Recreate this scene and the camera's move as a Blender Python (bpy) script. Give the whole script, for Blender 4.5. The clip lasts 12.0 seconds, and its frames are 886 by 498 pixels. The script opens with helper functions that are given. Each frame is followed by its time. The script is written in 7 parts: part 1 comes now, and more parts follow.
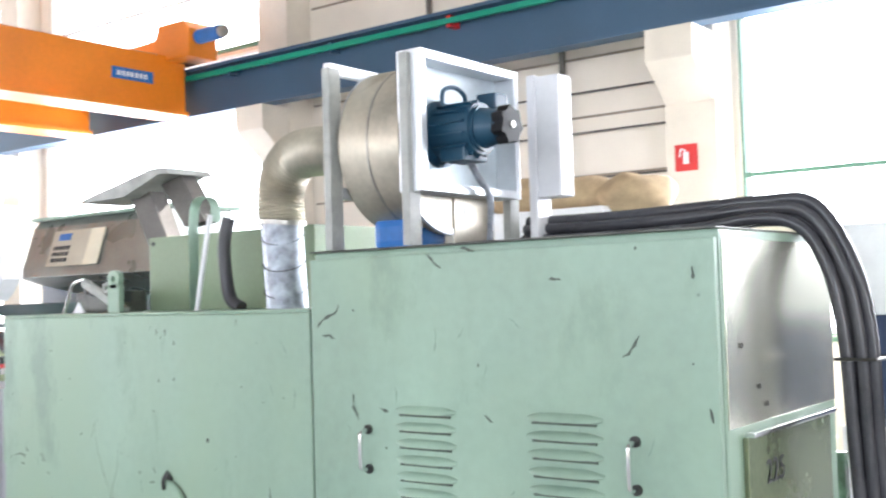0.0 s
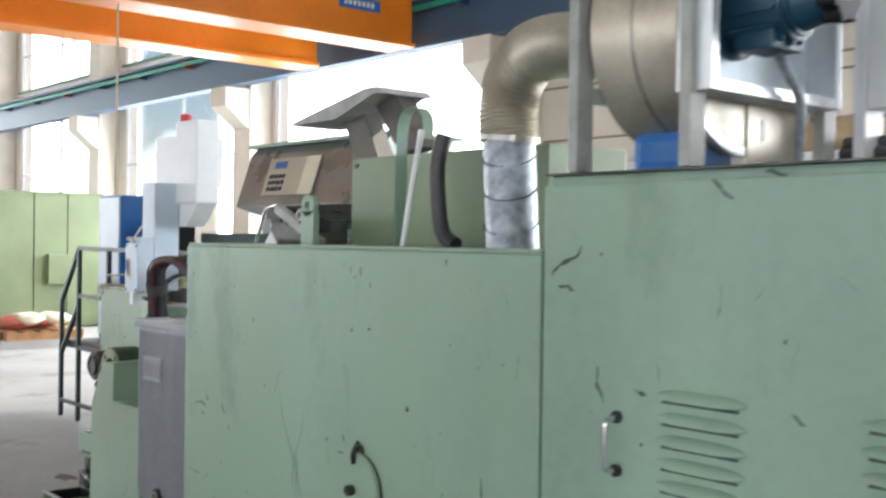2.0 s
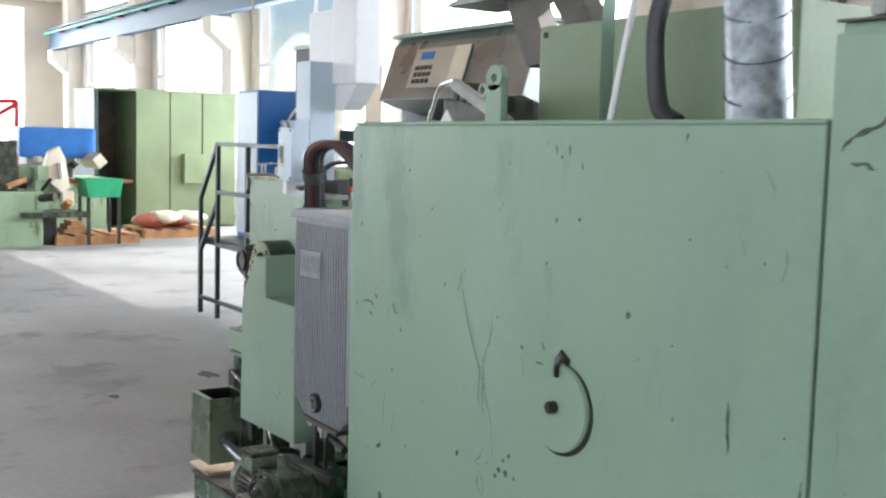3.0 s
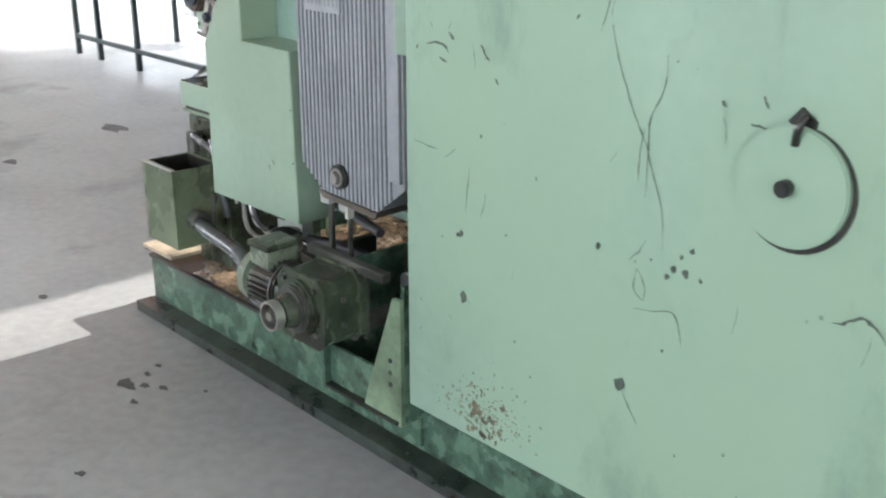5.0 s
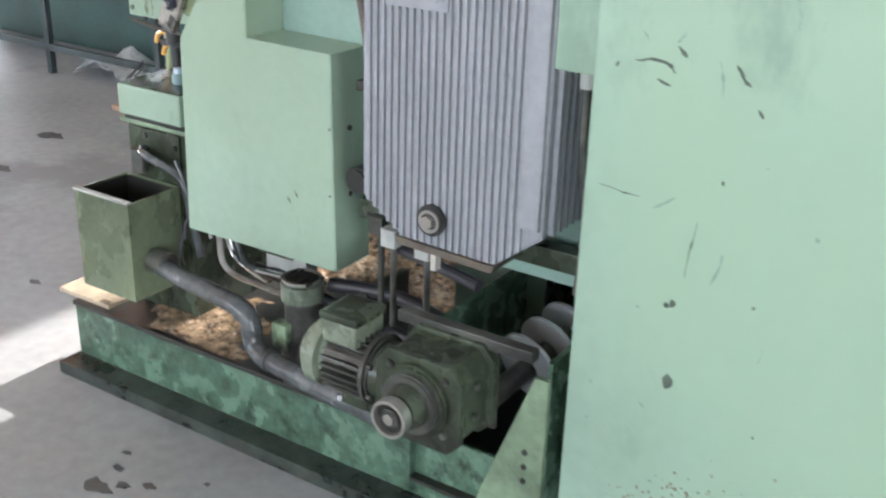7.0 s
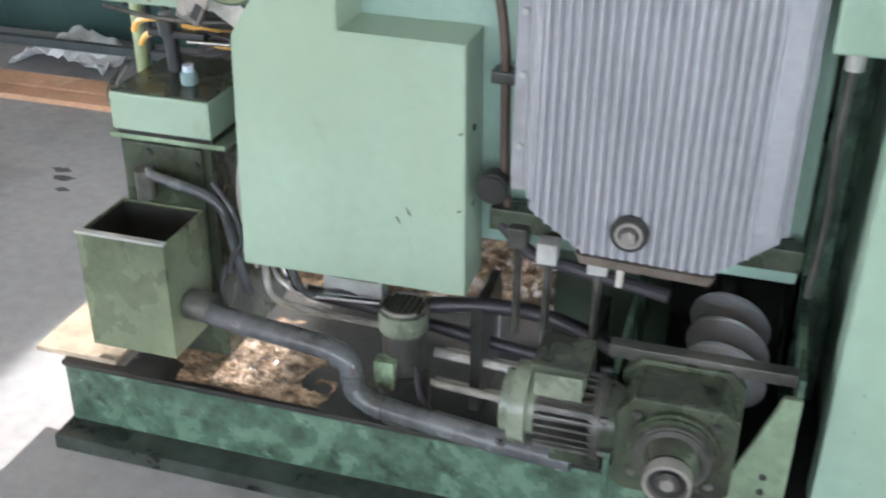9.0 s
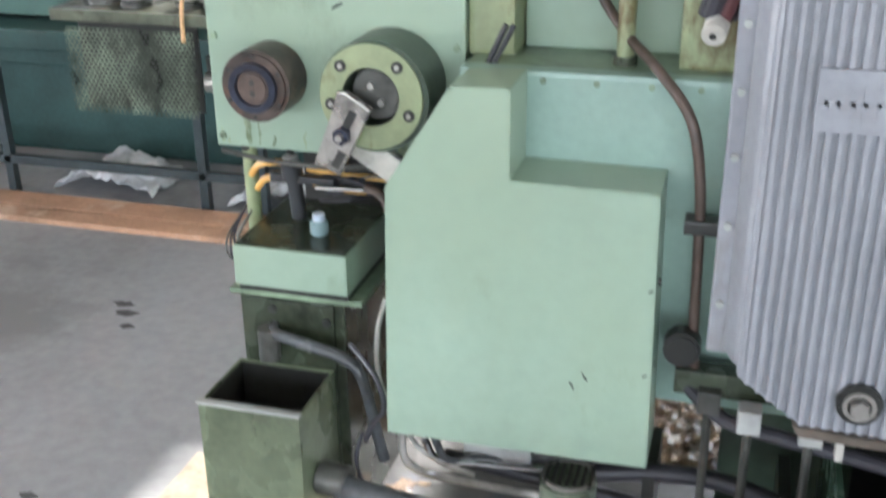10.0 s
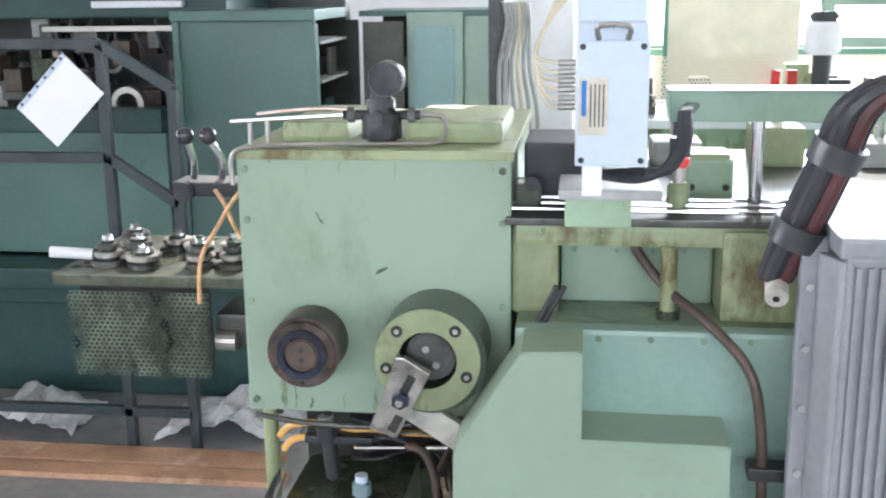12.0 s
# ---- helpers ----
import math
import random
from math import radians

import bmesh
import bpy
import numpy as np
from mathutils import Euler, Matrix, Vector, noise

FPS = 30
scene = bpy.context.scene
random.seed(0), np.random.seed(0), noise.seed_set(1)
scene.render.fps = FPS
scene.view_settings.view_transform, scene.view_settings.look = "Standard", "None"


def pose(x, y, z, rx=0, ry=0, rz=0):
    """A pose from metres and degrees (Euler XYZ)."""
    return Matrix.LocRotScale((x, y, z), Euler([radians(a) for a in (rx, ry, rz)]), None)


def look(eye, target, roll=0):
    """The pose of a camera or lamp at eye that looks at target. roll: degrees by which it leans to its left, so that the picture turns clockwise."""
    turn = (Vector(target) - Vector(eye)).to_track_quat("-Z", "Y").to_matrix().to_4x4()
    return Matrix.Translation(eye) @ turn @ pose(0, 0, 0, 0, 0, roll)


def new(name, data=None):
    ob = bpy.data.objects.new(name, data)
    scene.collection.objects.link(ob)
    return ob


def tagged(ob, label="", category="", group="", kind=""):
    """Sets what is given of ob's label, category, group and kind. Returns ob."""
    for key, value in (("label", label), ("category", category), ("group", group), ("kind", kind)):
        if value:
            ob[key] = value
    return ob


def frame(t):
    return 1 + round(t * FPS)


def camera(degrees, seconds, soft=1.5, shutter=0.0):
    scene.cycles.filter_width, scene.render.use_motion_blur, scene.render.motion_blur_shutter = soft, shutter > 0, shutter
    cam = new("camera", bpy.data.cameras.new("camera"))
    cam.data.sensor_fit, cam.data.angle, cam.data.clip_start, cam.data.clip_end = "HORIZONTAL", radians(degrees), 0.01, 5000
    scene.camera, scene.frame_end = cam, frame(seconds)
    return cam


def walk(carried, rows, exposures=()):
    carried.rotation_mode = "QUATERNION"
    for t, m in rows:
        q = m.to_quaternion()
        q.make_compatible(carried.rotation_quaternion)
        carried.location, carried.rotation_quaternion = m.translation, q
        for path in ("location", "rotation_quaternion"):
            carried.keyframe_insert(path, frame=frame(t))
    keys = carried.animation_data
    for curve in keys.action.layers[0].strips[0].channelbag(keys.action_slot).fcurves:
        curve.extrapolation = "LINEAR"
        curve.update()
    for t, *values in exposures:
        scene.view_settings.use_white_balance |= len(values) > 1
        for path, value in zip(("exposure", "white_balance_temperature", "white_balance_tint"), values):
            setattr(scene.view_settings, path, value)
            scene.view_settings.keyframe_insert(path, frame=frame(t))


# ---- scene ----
cam = camera(44.7, 12.0, soft=2.1, shutter=0.4)
PATH = [
    (0, (0.154, -0.031, 1.572), (-1.056, 1.559, 1.657), -1.7),
    (0.5, (0.04, 0.083, 1.562), (-1.07, 1.743, 1.667), -2.4),
    (1, (0.012, 0.306, 1.602), (-1.226, 1.875, 1.663), -0.9),
    (1.5, (-0.113, 0.388, 1.583), (-1.566, 1.761, 1.65), -0.6),
    (2, (-0.367, 0.465, 1.559), (-1.876, 1.777, 1.545), 0.8),
    (2.5, (-0.597, 0.495, 1.542), (-2.187, 1.702, 1.421), 0.3),
    (3, (-0.799, 0.572, 1.486), (-2.437, 1.704, 1.297), 1.5),
    (3.5, (-1.012, 0.68, 1.445), (-2.629, 1.806, 1.099), 1.8),
    (3.7, (-1.056, 0.666, 1.447), (-2.688, 1.734, 1.003), 0.5),
    (5.3, (-1.841, 0.614, 1.412), (-3.17, 1.93, 0.703), 0.4),
    (5.5, (-1.946, 0.616, 1.43), (-3.248, 1.956, 0.716), 0.7),
    (6, (-2.158, 0.608, 1.417), (-3.397, 2.004, 0.699), 2.9),
    (6.5, (-2.423, 0.561, 1.424), (-3.476, 2.068, 0.637), 1.3),
    (7, (-2.623, 0.552, 1.425), (-3.618, 2.101, 0.645), 1.8),
    (7.2, (-2.73, 0.559, 1.413), (-3.683, 2.138, 0.637), 1.8),
    (8.8, (-3.415, 0.57, 1.48), (-3.909, 2.255, 0.522), 0.6),
    (9, (-3.483, 0.575, 1.473), (-3.984, 2.263, 0.525), 0.8),
    (9.5, (-3.676, 0.653, 1.462), (-4.189, 2.357, 0.549), -0.7),
    (10, (-3.817, 0.715, 1.49), (-4.33, 2.475, 0.691), -0.6),
    (10.5, (-3.925, 0.746, 1.534), (-4.38, 2.581, 0.884), -0.9),
    (11, (-4.056, 0.718, 1.575), (-4.425, 2.592, 0.982), -1.7),
    (11.5, (-4.126, 0.678, 1.604), (-4.439, 2.587, 1.097), -1.0),
    (12, (-4.142, 0.654, 1.61), (-4.393, 2.581, 1.138), -0.7),
]
EXPOSURE = [(0, 0.64, 6200, 13), (1.0, 0.16, 6300, 13), (1.5, -0.14, 6430, 11), (2.5, -0.2, 6250, 9.5), (3.7, 0.22, 6150, 8), (5.3, 0.74, 6200, 9.5), (7.2, 1.02, 6130, 12), (9.5, 1.04, 6080, 12.5), (10.5, 0.94, 6030, 12.5), (12, 0.80, 6010, 12.5)]
walk(cam, [(t, look(eye, target, roll)) for t, eye, target, roll in PATH], EXPOSURE)

# ---- world and light ----
world = bpy.data.worlds.new("sky_world")
scene.world = world
world.use_nodes = True
wn = world.node_tree
sky = wn.nodes.new("ShaderNodeTexSky")
sky.sky_type, sky.sun_disc = "NISHITA", False
SUN_EL, SUN_AZ = 36.0, 0.0
sky.sun_elevation, sky.sun_rotation = radians(SUN_EL), radians(SUN_AZ)
wn.nodes["Background"].inputs["Strength"].default_value = 0.15
wn.links.new(sky.outputs["Color"], wn.nodes["Background"].inputs["Color"])
sun = new("sun", bpy.data.lights.new("sun", "SUN"))
sun.data.energy, sun.data.angle, sun.data.color = 5.0, radians(0.5), (1.0, 0.93, 0.82)
sun.matrix_basis = look((0, 0, 0), (math.sin(radians(-SUN_AZ)) * math.cos(radians(SUN_EL)), -math.cos(radians(SUN_AZ)) * math.cos(radians(SUN_EL)), -math.sin(radians(SUN_EL))))


def window_light(name, centre, target, w, h, power, colour=(0.93, 0.97, 1.0)):
    """Sky light that enters by one window opening."""
    d = bpy.data.lights.new(name, "AREA")
    d.shape, d.size, d.size_y, d.energy, d.color = "RECTANGLE", w, h, power, colour
    o = new(name, d)
    o.matrix_basis = look(centre, target)
    return o


# ---- materials ----
def mat(name, base, rough=0.5, metal=0.0, vary=0.12, scale=6.0, grain=60.0, bump=0.05, stain=None, stain_at=0.62, stain_scale=3.0, streak=0.0, gloss_vary=0.12, island=0.0, spec=0.5, tint=None):
    """Paint, metal or stone with two scales of change in colour, a fine relief, and optional stains."""
    m = bpy.data.materials.new(name)
    m.use_nodes = True
    n, l = m.node_tree.nodes, m.node_tree.links
    b = n["Principled BSDF"]
    b.inputs["Roughness"].default_value, b.inputs["Metallic"].default_value = rough, metal
    b.inputs["Specular IOR Level"].default_value = spec
    co = n.new("ShaderNodeTexCoord")
    mp = n.new("ShaderNodeMapping")
    mp.inputs["Scale"].default_value = (1, 1, 1 - 0.85 * streak)
    l.new(co.outputs["Object"], mp.inputs["Vector"])
    big = n.new("ShaderNodeTexNoise")
    big.inputs["Scale"].default_value, big.inputs["Detail"].default_value = scale, 6
    l.new(mp.outputs["Vector"], big.inputs["Vector"])
    fine = n.new("ShaderNodeTexNoise")
    fine.inputs["Scale"].default_value, fine.inputs["Detail"].default_value = grain, 4
    l.new(co.outputs["Object"], fine.inputs["Vector"])
    add = n.new("ShaderNodeMath")
    add.operation = "MULTIPLY_ADD"
    add.inputs[1].default_value = 0.35
    l.new(fine.outputs["Fac"], add.inputs[0])
    l.new(big.outputs["Fac"], add.inputs[2])
    ramp = n.new("ShaderNodeValToRGB")
    ramp.color_ramp.elements[0].position, ramp.color_ramp.elements[1].position = 0.42, 0.92
    lo = [max(0, c * (1 - 1.6 * vary)) for c in base]
    hi = [min(1, c * (1 + 1.0 * vary)) for c in base]
    ramp.color_ramp.elements[0].color, ramp.color_ramp.elements[1].color = (*lo, 1), (*hi, 1)
    l.new(add.outputs[0], ramp.inputs["Fac"])
    col = ramp.outputs["Color"]
    if tint:
        tn = n.new("ShaderNodeTexNoise")
        tn.inputs["Scale"].default_value, tn.inputs["Detail"].default_value = 1.7, 5
        l.new(mp.outputs["Vector"], tn.inputs["Vector"])
        tr_ = n.new("ShaderNodeValToRGB")
        tr_.color_ramp.elements[0].position, tr_.color_ramp.elements[1].position = 0.42, 0.68
        l.new(tn.outputs["Fac"], tr_.inputs["Fac"])
        tm_ = n.new("ShaderNodeMixRGB")
        tm_.inputs["Color2"].default_value = (*tint, 1)
        l.new(tr_.outputs["Color"], tm_.inputs["Fac"])
        l.new(col, tm_.inputs["Color1"])
        col = tm_.outputs["Color"]
    if stain:
        st = n.new("ShaderNodeTexNoise")
        st.inputs["Scale"].default_value, st.inputs["Detail"].default_value, st.inputs["Roughness"].default_value = stain_scale, 9, 0.66
        l.new(mp.outputs["Vector"], st.inputs["Vector"])
        r2 = n.new("ShaderNodeValToRGB")
        r2.color_ramp.elements[0].position, r2.color_ramp.elements[1].position = stain_at, stain_at + 0.1
        l.new(st.outputs["Fac"], r2.inputs["Fac"])
        mix = n.new("ShaderNodeMixRGB")
        mix.inputs["Color2"].default_value = (*stain, 1)
        l.new(r2.outputs["Color"], mix.inputs["Fac"])
        l.new(col, mix.inputs["Color1"])
        col = mix.outputs["Color"]
    if island:
        oi = n.new("ShaderNodeObjectInfo")
        hs = n.new("ShaderNodeHueSaturation")
        ma = n.new("ShaderNodeMath")
        ma.operation = "MULTIPLY_ADD"
        ma.inputs[1].default_value, ma.inputs[2].default_value = island, 1 - island / 2
        l.new(oi.outputs["Random"], ma.inputs[0])
        l.new(ma.outputs[0], hs.inputs["Value"])
        l.new(col, hs.inputs["Color"])
        col = hs.outputs["Color"]
    l.new(col, b.inputs["Base Color"])
    rr = n.new("ShaderNodeMath")
    rr.operation = "MULTIPLY_ADD"
    rr.inputs[1].default_value, rr.inputs[2].default_value = gloss_vary * 2, rough - gloss_vary
    l.new(big.outputs["Fac"], rr.inputs[0])
    l.new(rr.outputs[0], b.inputs["Roughness"])
    if bump:
        bp = n.new("ShaderNodeBump")
        bp.inputs["Strength"].default_value, bp.inputs["Distance"].default_value = bump, 0.01
        l.new(add.outputs[0], bp.inputs["Height"])
        l.new(bp.outputs["Normal"], b.inputs["Normal"])
    return m


M_GREEN = mat("green_paint", (0.272, 0.388, 0.305), 0.36, vary=0.13, scale=2.2, grain=30, bump=0.03, stain=(0.205, 0.30, 0.228), stain_at=0.56, stain_scale=3.2, streak=0.6, gloss_vary=0.16, tint=(0.275, 0.388, 0.282))
M_GREEN2 = mat("green_paint_oily", (0.30, 0.42, 0.28), 0.36, vary=0.16, scale=4, grain=50, stain=(0.12, 0.13, 0.05), stain_at=0.56, stain_scale=6, streak=0.7)
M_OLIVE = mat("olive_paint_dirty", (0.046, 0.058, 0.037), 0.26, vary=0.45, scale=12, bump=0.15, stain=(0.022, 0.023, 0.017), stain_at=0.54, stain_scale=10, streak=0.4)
M_YGREEN = mat("yellowed_green_paint", (0.31, 0.36, 0.20), 0.45, vary=0.2, scale=5, stain=(0.13, 0.10, 0.04), stain_at=0.55, stain_scale=8, streak=0.6)
M_BASE = mat("base_green_worn", (0.085, 0.15, 0.105), 0.26, vary=0.45, scale=16, grain=70, bump=0.25, stain=(0.03, 0.05, 0.036), stain_at=0.55, stain_scale=14)
# oily metal, also used as painted shade in holes, slots and open interiors
M_DARK = mat("oily_metal_and_shade", (0.025, 0.025, 0.022), 0.35, vary=0.4, scale=8, bump=0.2)
M_BLACK = mat("black_steel", (0.03, 0.032, 0.035), 0.5, vary=0.25)
M_RUBBER = mat("black_rubber", (0.05, 0.05, 0.058), 0.24, vary=0.2)
M_FIN = mat("grey_cast_paint", (0.265, 0.273, 0.297), 0.42, vary=0.22, scale=7, stain=(0.20, 0.19, 0.17), stain_at=0.58, stain_scale=7, streak=0.85)
M_STEEL = mat("worn_steel", (0.42, 0.40, 0.37), 0.35, metal=0.8, vary=0.2)
M_CHROME = mat("bright_steel", (0.75, 0.75, 0.76), 0.15, metal=1.0, vary=0.05)
M_STAIN = mat("stained_stainless", (0.52, 0.48, 0.40), 0.34, metal=0.6, vary=0.2, scale=5, stain=(0.3, 0.24, 0.15), stain_at=0.6)
M_GALV = mat("galvanised_sheet", (0.34, 0.37, 0.42), 0.46, metal=0.6, vary=0.35, scale=28, bump=0.04)
M_ALU = mat("aluminium_sheet", (0.75, 0.78, 0.82), 0.35, metal=0.5, vary=0.08)
M_MOTORBLUE = mat("motor_blue", (0.012, 0.055, 0.10), 0.4, vary=0.2)
M_BRIGHTBLUE = mat("bright_blue_paint", (0.02, 0.16, 0.50), 0.4, vary=0.15)
M_WHITE = mat("white_paint", (0.80, 0.80, 0.83), 0.4, vary=0.05)
M_JBOX = mat("pale_blue_grey_paint", (0.52, 0.60, 0.70), 0.4, vary=0.06)
M_ORANGE = mat("crane_orange", (0.85, 0.24, 0.012), 0.4, vary=0.1, scale=1.5, grain=20, bump=0.0)
M_RUNWAY = mat("runway_blue", (0.05, 0.11, 0.19), 0.5, vary=0.1, scale=1, bump=0.0)
M_RAILGREEN = mat("conductor_green", (0.0, 0.28, 0.18), 0.5, vary=0.05)
M_RED = mat("red_plastic", (0.65, 0.03, 0.03), 0.4, vary=0.05)
M_FLOOR = mat("concrete_floor", (0.345, 0.351, 0.358), 0.55, vary=0.22, scale=0.9, grain=25, bump=0.06, stain=(0.21, 0.213, 0.216), stain_at=0.54, stain_scale=1.4, gloss_vary=0.15)
M_WALL = mat("beige_precast", (0.82, 0.75, 0.66), 0.8, vary=0.07, scale=1.2)
M_COLUMN = mat("column_concrete", (0.78, 0.71, 0.62), 0.8, vary=0.08, scale=2)
M_ROOF = mat("roof_concrete", (0.55, 0.53, 0.48), 0.85, vary=0.1, scale=1)
M_TEAL = mat("teal_green_paint", (0.085, 0.165, 0.14), 0.40, vary=0.14, scale=3, stain=(0.05, 0.12, 0.10), stain_at=0.62)
M_TEALDARK = mat("dark_teal_metal", (0.02, 0.06, 0.055), 0.45, vary=0.3, scale=3)
M_FRAMEGREEN = mat("window_frame_green", (0.12, 0.26, 0.18), 0.5, vary=0.08)
M_WOOD = mat("pallet_wood", (0.42, 0.22, 0.10), 0.75, vary=0.25, scale=6, grain=90, bump=0.2)
M_YELLOWHOSE = mat("yellow_hose", (0.75, 0.42, 0.10), 0.35, vary=0.1)
M_BRASS = mat("oily_rust", (0.09, 0.064, 0.052), 0.42, metal=0.3, vary=0.4, scale=20, stain=(0.05, 0.035, 0.03), stain_at=0.6, stain_scale=15)
M_PAPER = mat("white_paper", (0.85, 0.85, 0.86), 0.6, vary=0.02, bump=0.0)
M_PLASTIC = mat("clear_sheeting", (0.6, 0.62, 0.64), 0.3, vary=0.2, scale=9, bump=0.3)
M_OILPAN = mat("oily_swarf_pan", (0.17, 0.12, 0.075), 0.10, vary=0.6, scale=18, grain=140, bump=0.6)
M_LAMP = mat("sacking", (0.45, 0.33, 0.20), 0.8, vary=0.2)
M_SIDE = mat("polished_side", (0.80, 0.80, 0.68), 0.22, metal=0.85, vary=0.12, scale=3, stain=(0.45, 0.46, 0.32), stain_at=0.6, streak=0.8)
M_RUSTCHIP = mat("rust_chip", (0.19, 0.19, 0.12), 0.7, vary=0.35, scale=20)
M_SWARF = mat("brown_swarf", (0.25, 0.175, 0.11), 0.14, vary=0.55, scale=38, grain=190, bump=0.7, stain=(0.09, 0.06, 0.04), stain_at=0.6, stain_scale=22)
M_GREENBLUE = mat("bluish_green_paint", (0.29, 0.42, 0.355), 0.38, vary=0.14, scale=3, stain=(0.22, 0.34, 0.28), stain_at=0.64)
M_STEELGREY = mat("grey_painted_steel", (0.38, 0.39, 0.37), 0.45, vary=0.2, scale=10)
M_CABLE = mat("pale_cable", (0.62, 0.55, 0.42), 0.5, vary=0.1)
M_HOSE = mat("dark_hose", (0.035, 0.033, 0.04), 0.38, vary=0.3, scale=12)
M_REDHOSE = mat("dull_red_hose", (0.075, 0.025, 0.026), 0.45, vary=0.3, scale=12)
M_GUARD = mat("guard_green_paint", (0.282, 0.382, 0.295), 0.34, vary=0.12, scale=3.2, grain=35, bump=0.03, stain=(0.22, 0.295, 0.205), stain_at=0.58, stain_scale=4, streak=0.5, gloss_vary=0.16, tint=(0.27, 0.35, 0.25))
M_KNOB = mat("black_plastic", (0.010, 0.010, 0.012), 0.55, vary=0.2, spec=0.25)
M_PLATE = mat("pale_steel_plate", (0.58, 0.66, 0.72), 0.4, metal=0.2, vary=0.1, scale=8, stain=(0.40, 0.47, 0.53), stain_at=0.62)
M_GRIME = mat("grimy_green_cover", (0.17, 0.20, 0.15), 0.28, vary=0.4, scale=12, stain=(0.045, 0.047, 0.03), stain_at=0.56, stain_scale=9)
M_TAPE = mat("binding_tape", (0.06, 0.06, 0.062), 0.34, vary=0.3, scale=20, bump=0.2)
M_BROWNHOSE = mat("brown_hose", (0.085, 0.06, 0.047), 0.4, vary=0.3, scale=15)
M_GREEN3 = mat("grimy_pale_green", (0.20, 0.275, 0.18), 0.36, vary=0.35, scale=7, stain=(0.035, 0.04, 0.022), stain_at=0.53, stain_scale=6, streak=0.4)
M_BOXGREEN = mat("olive_box_paint", (0.24, 0.31, 0.20), 0.45, vary=0.1, scale=3)
M_STEELDARK = mat("grimy_steel", (0.10, 0.10, 0.09), 0.38, metal=0.5, vary=0.4, scale=12, bump=0.15)
M_PIPEGREY = mat("grey_plastic_pipe", (0.078, 0.084, 0.088), 0.24, vary=0.4, scale=9, stain=(0.045, 0.04, 0.034), stain_at=0.58, stain_scale=11)
M_CONSOLE = mat("console_grey", (0.27, 0.29, 0.27), 0.30, metal=0.35, vary=0.2, scale=3)
M_KEYPAD = mat("keypad_beige", (0.50, 0.46, 0.37), 0.4, vary=0.1)
M_HOODLEG = mat("hood_leg_steel", (0.115, 0.105, 0.095), 0.5, metal=0.3, vary=0.3, scale=5)
M_TABLE = mat("oily_table_steel", (0.11, 0.12, 0.085), 0.3, metal=0.3, vary=0.4, scale=10, stain=(0.05, 0.045, 0.03), stain_at=0.55, stain_scale=10)
M_APRON = mat("perforated_sheet", (0.15, 0.185, 0.135), 0.32, metal=0.4, vary=0.5, scale=16, stain=(0.035, 0.04, 0.03), stain_at=0.52, stain_scale=12, streak=0.5)
M_YARD = mat("yard_concrete", (0.5, 0.48, 0.45), 0.8, vary=0.1, scale=0.3)
M_JOINT = mat("panel_joint", (0.30, 0.25, 0.20), 0.8, vary=0.1)
M_NAVY = mat("navy_paint", (0.02, 0.035, 0.10), 0.4, vary=0.1)
M_RAIL = mat("railing_steel", (0.035, 0.05, 0.055), 0.45, vary=0.3, scale=8)
M_CREAM = mat("cream_paint", (0.72, 0.66, 0.52), 0.5, vary=0.08)
M_PLANK = mat("orange_plank", (0.50, 0.30, 0.19), 0.7, vary=0.3, scale=4, grain=70, bump=0.15, stain=(0.62, 0.45, 0.33), stain_at=0.56)
M_BOOTH = mat("booth_green", (0.24, 0.30, 0.165), 0.5, vary=0.12, scale=1.5)
M_BIN = mat("bin_green", (0.02, 0.32, 0.14), 0.4, vary=0.1)
M_REDBAG = mat("red_bag", (0.55, 0.16, 0.12), 0.5, vary=0.2)
M_OILSPOT = mat("oil_spot", (0.10, 0.10, 0.098), 0.6, vary=0.3, scale=20, spec=0.2)
M_RUSTDARK = mat("dark_rust", (0.075, 0.055, 0.045), 0.4, metal=0.3, vary=0.5, scale=25, stain=(0.17, 0.085, 0.05), stain_at=0.52, stain_scale=14)
M_LINK = mat("oily_bare_steel", (0.34, 0.32, 0.29), 0.26, metal=0.75, vary=0.4, scale=25)
M_TONGUE = mat("dirty_cream_plate", (0.45, 0.37, 0.27), 0.5, vary=0.35, scale=14, stain=(0.24, 0.15, 0.08), stain_at=0.6, stain_scale=12)
M_COVER = mat("worn_olive_cover", (0.20, 0.24, 0.14), 0.25, metal=0.5, vary=0.25, scale=4)
M_OILRUN = mat("oil_run", (0.25, 0.32, 0.20), 0.3, vary=0.3, scale=25)
M_FLANGE = mat("oily_foot_flange", (0.04, 0.05, 0.043), 0.3, vary=0.6, scale=14, bump=0.2)
M_FAINT = mat("faint_scratch", (0.19, 0.285, 0.225), 0.5, vary=0.2, scale=30)
M_HOPPER = mat("olive_sheet_worn", (0.165, 0.20, 0.125), 0.28, metal=0.25, vary=0.3, scale=7, bump=0.06, stain=(0.095, 0.115, 0.073), stain_at=0.54, stain_scale=5, streak=0.3)
# pale, half metallic colour stands for reflections on the chrome flights
M_FLIGHT = mat("worn_flight_highlight", (0.75, 0.77, 0.80), 0.2, metal=0.5, vary=0.1)
# bare steel with its bright reflections put into a pale base colour
M_BRIGHTPIPE = mat("bare_pipe_highlight", (0.62, 0.60, 0.56), 0.16, metal=0.5, vary=0.25, scale=15)
M_BLUEBLACK = mat("blued_ring", (0.03, 0.035, 0.055), 0.32, metal=0.4, vary=0.4, scale=30)
M_PUMP = mat("oily_cast_pump", (0.055, 0.055, 0.06), 0.22, metal=0.5, vary=0.35, scale=20)
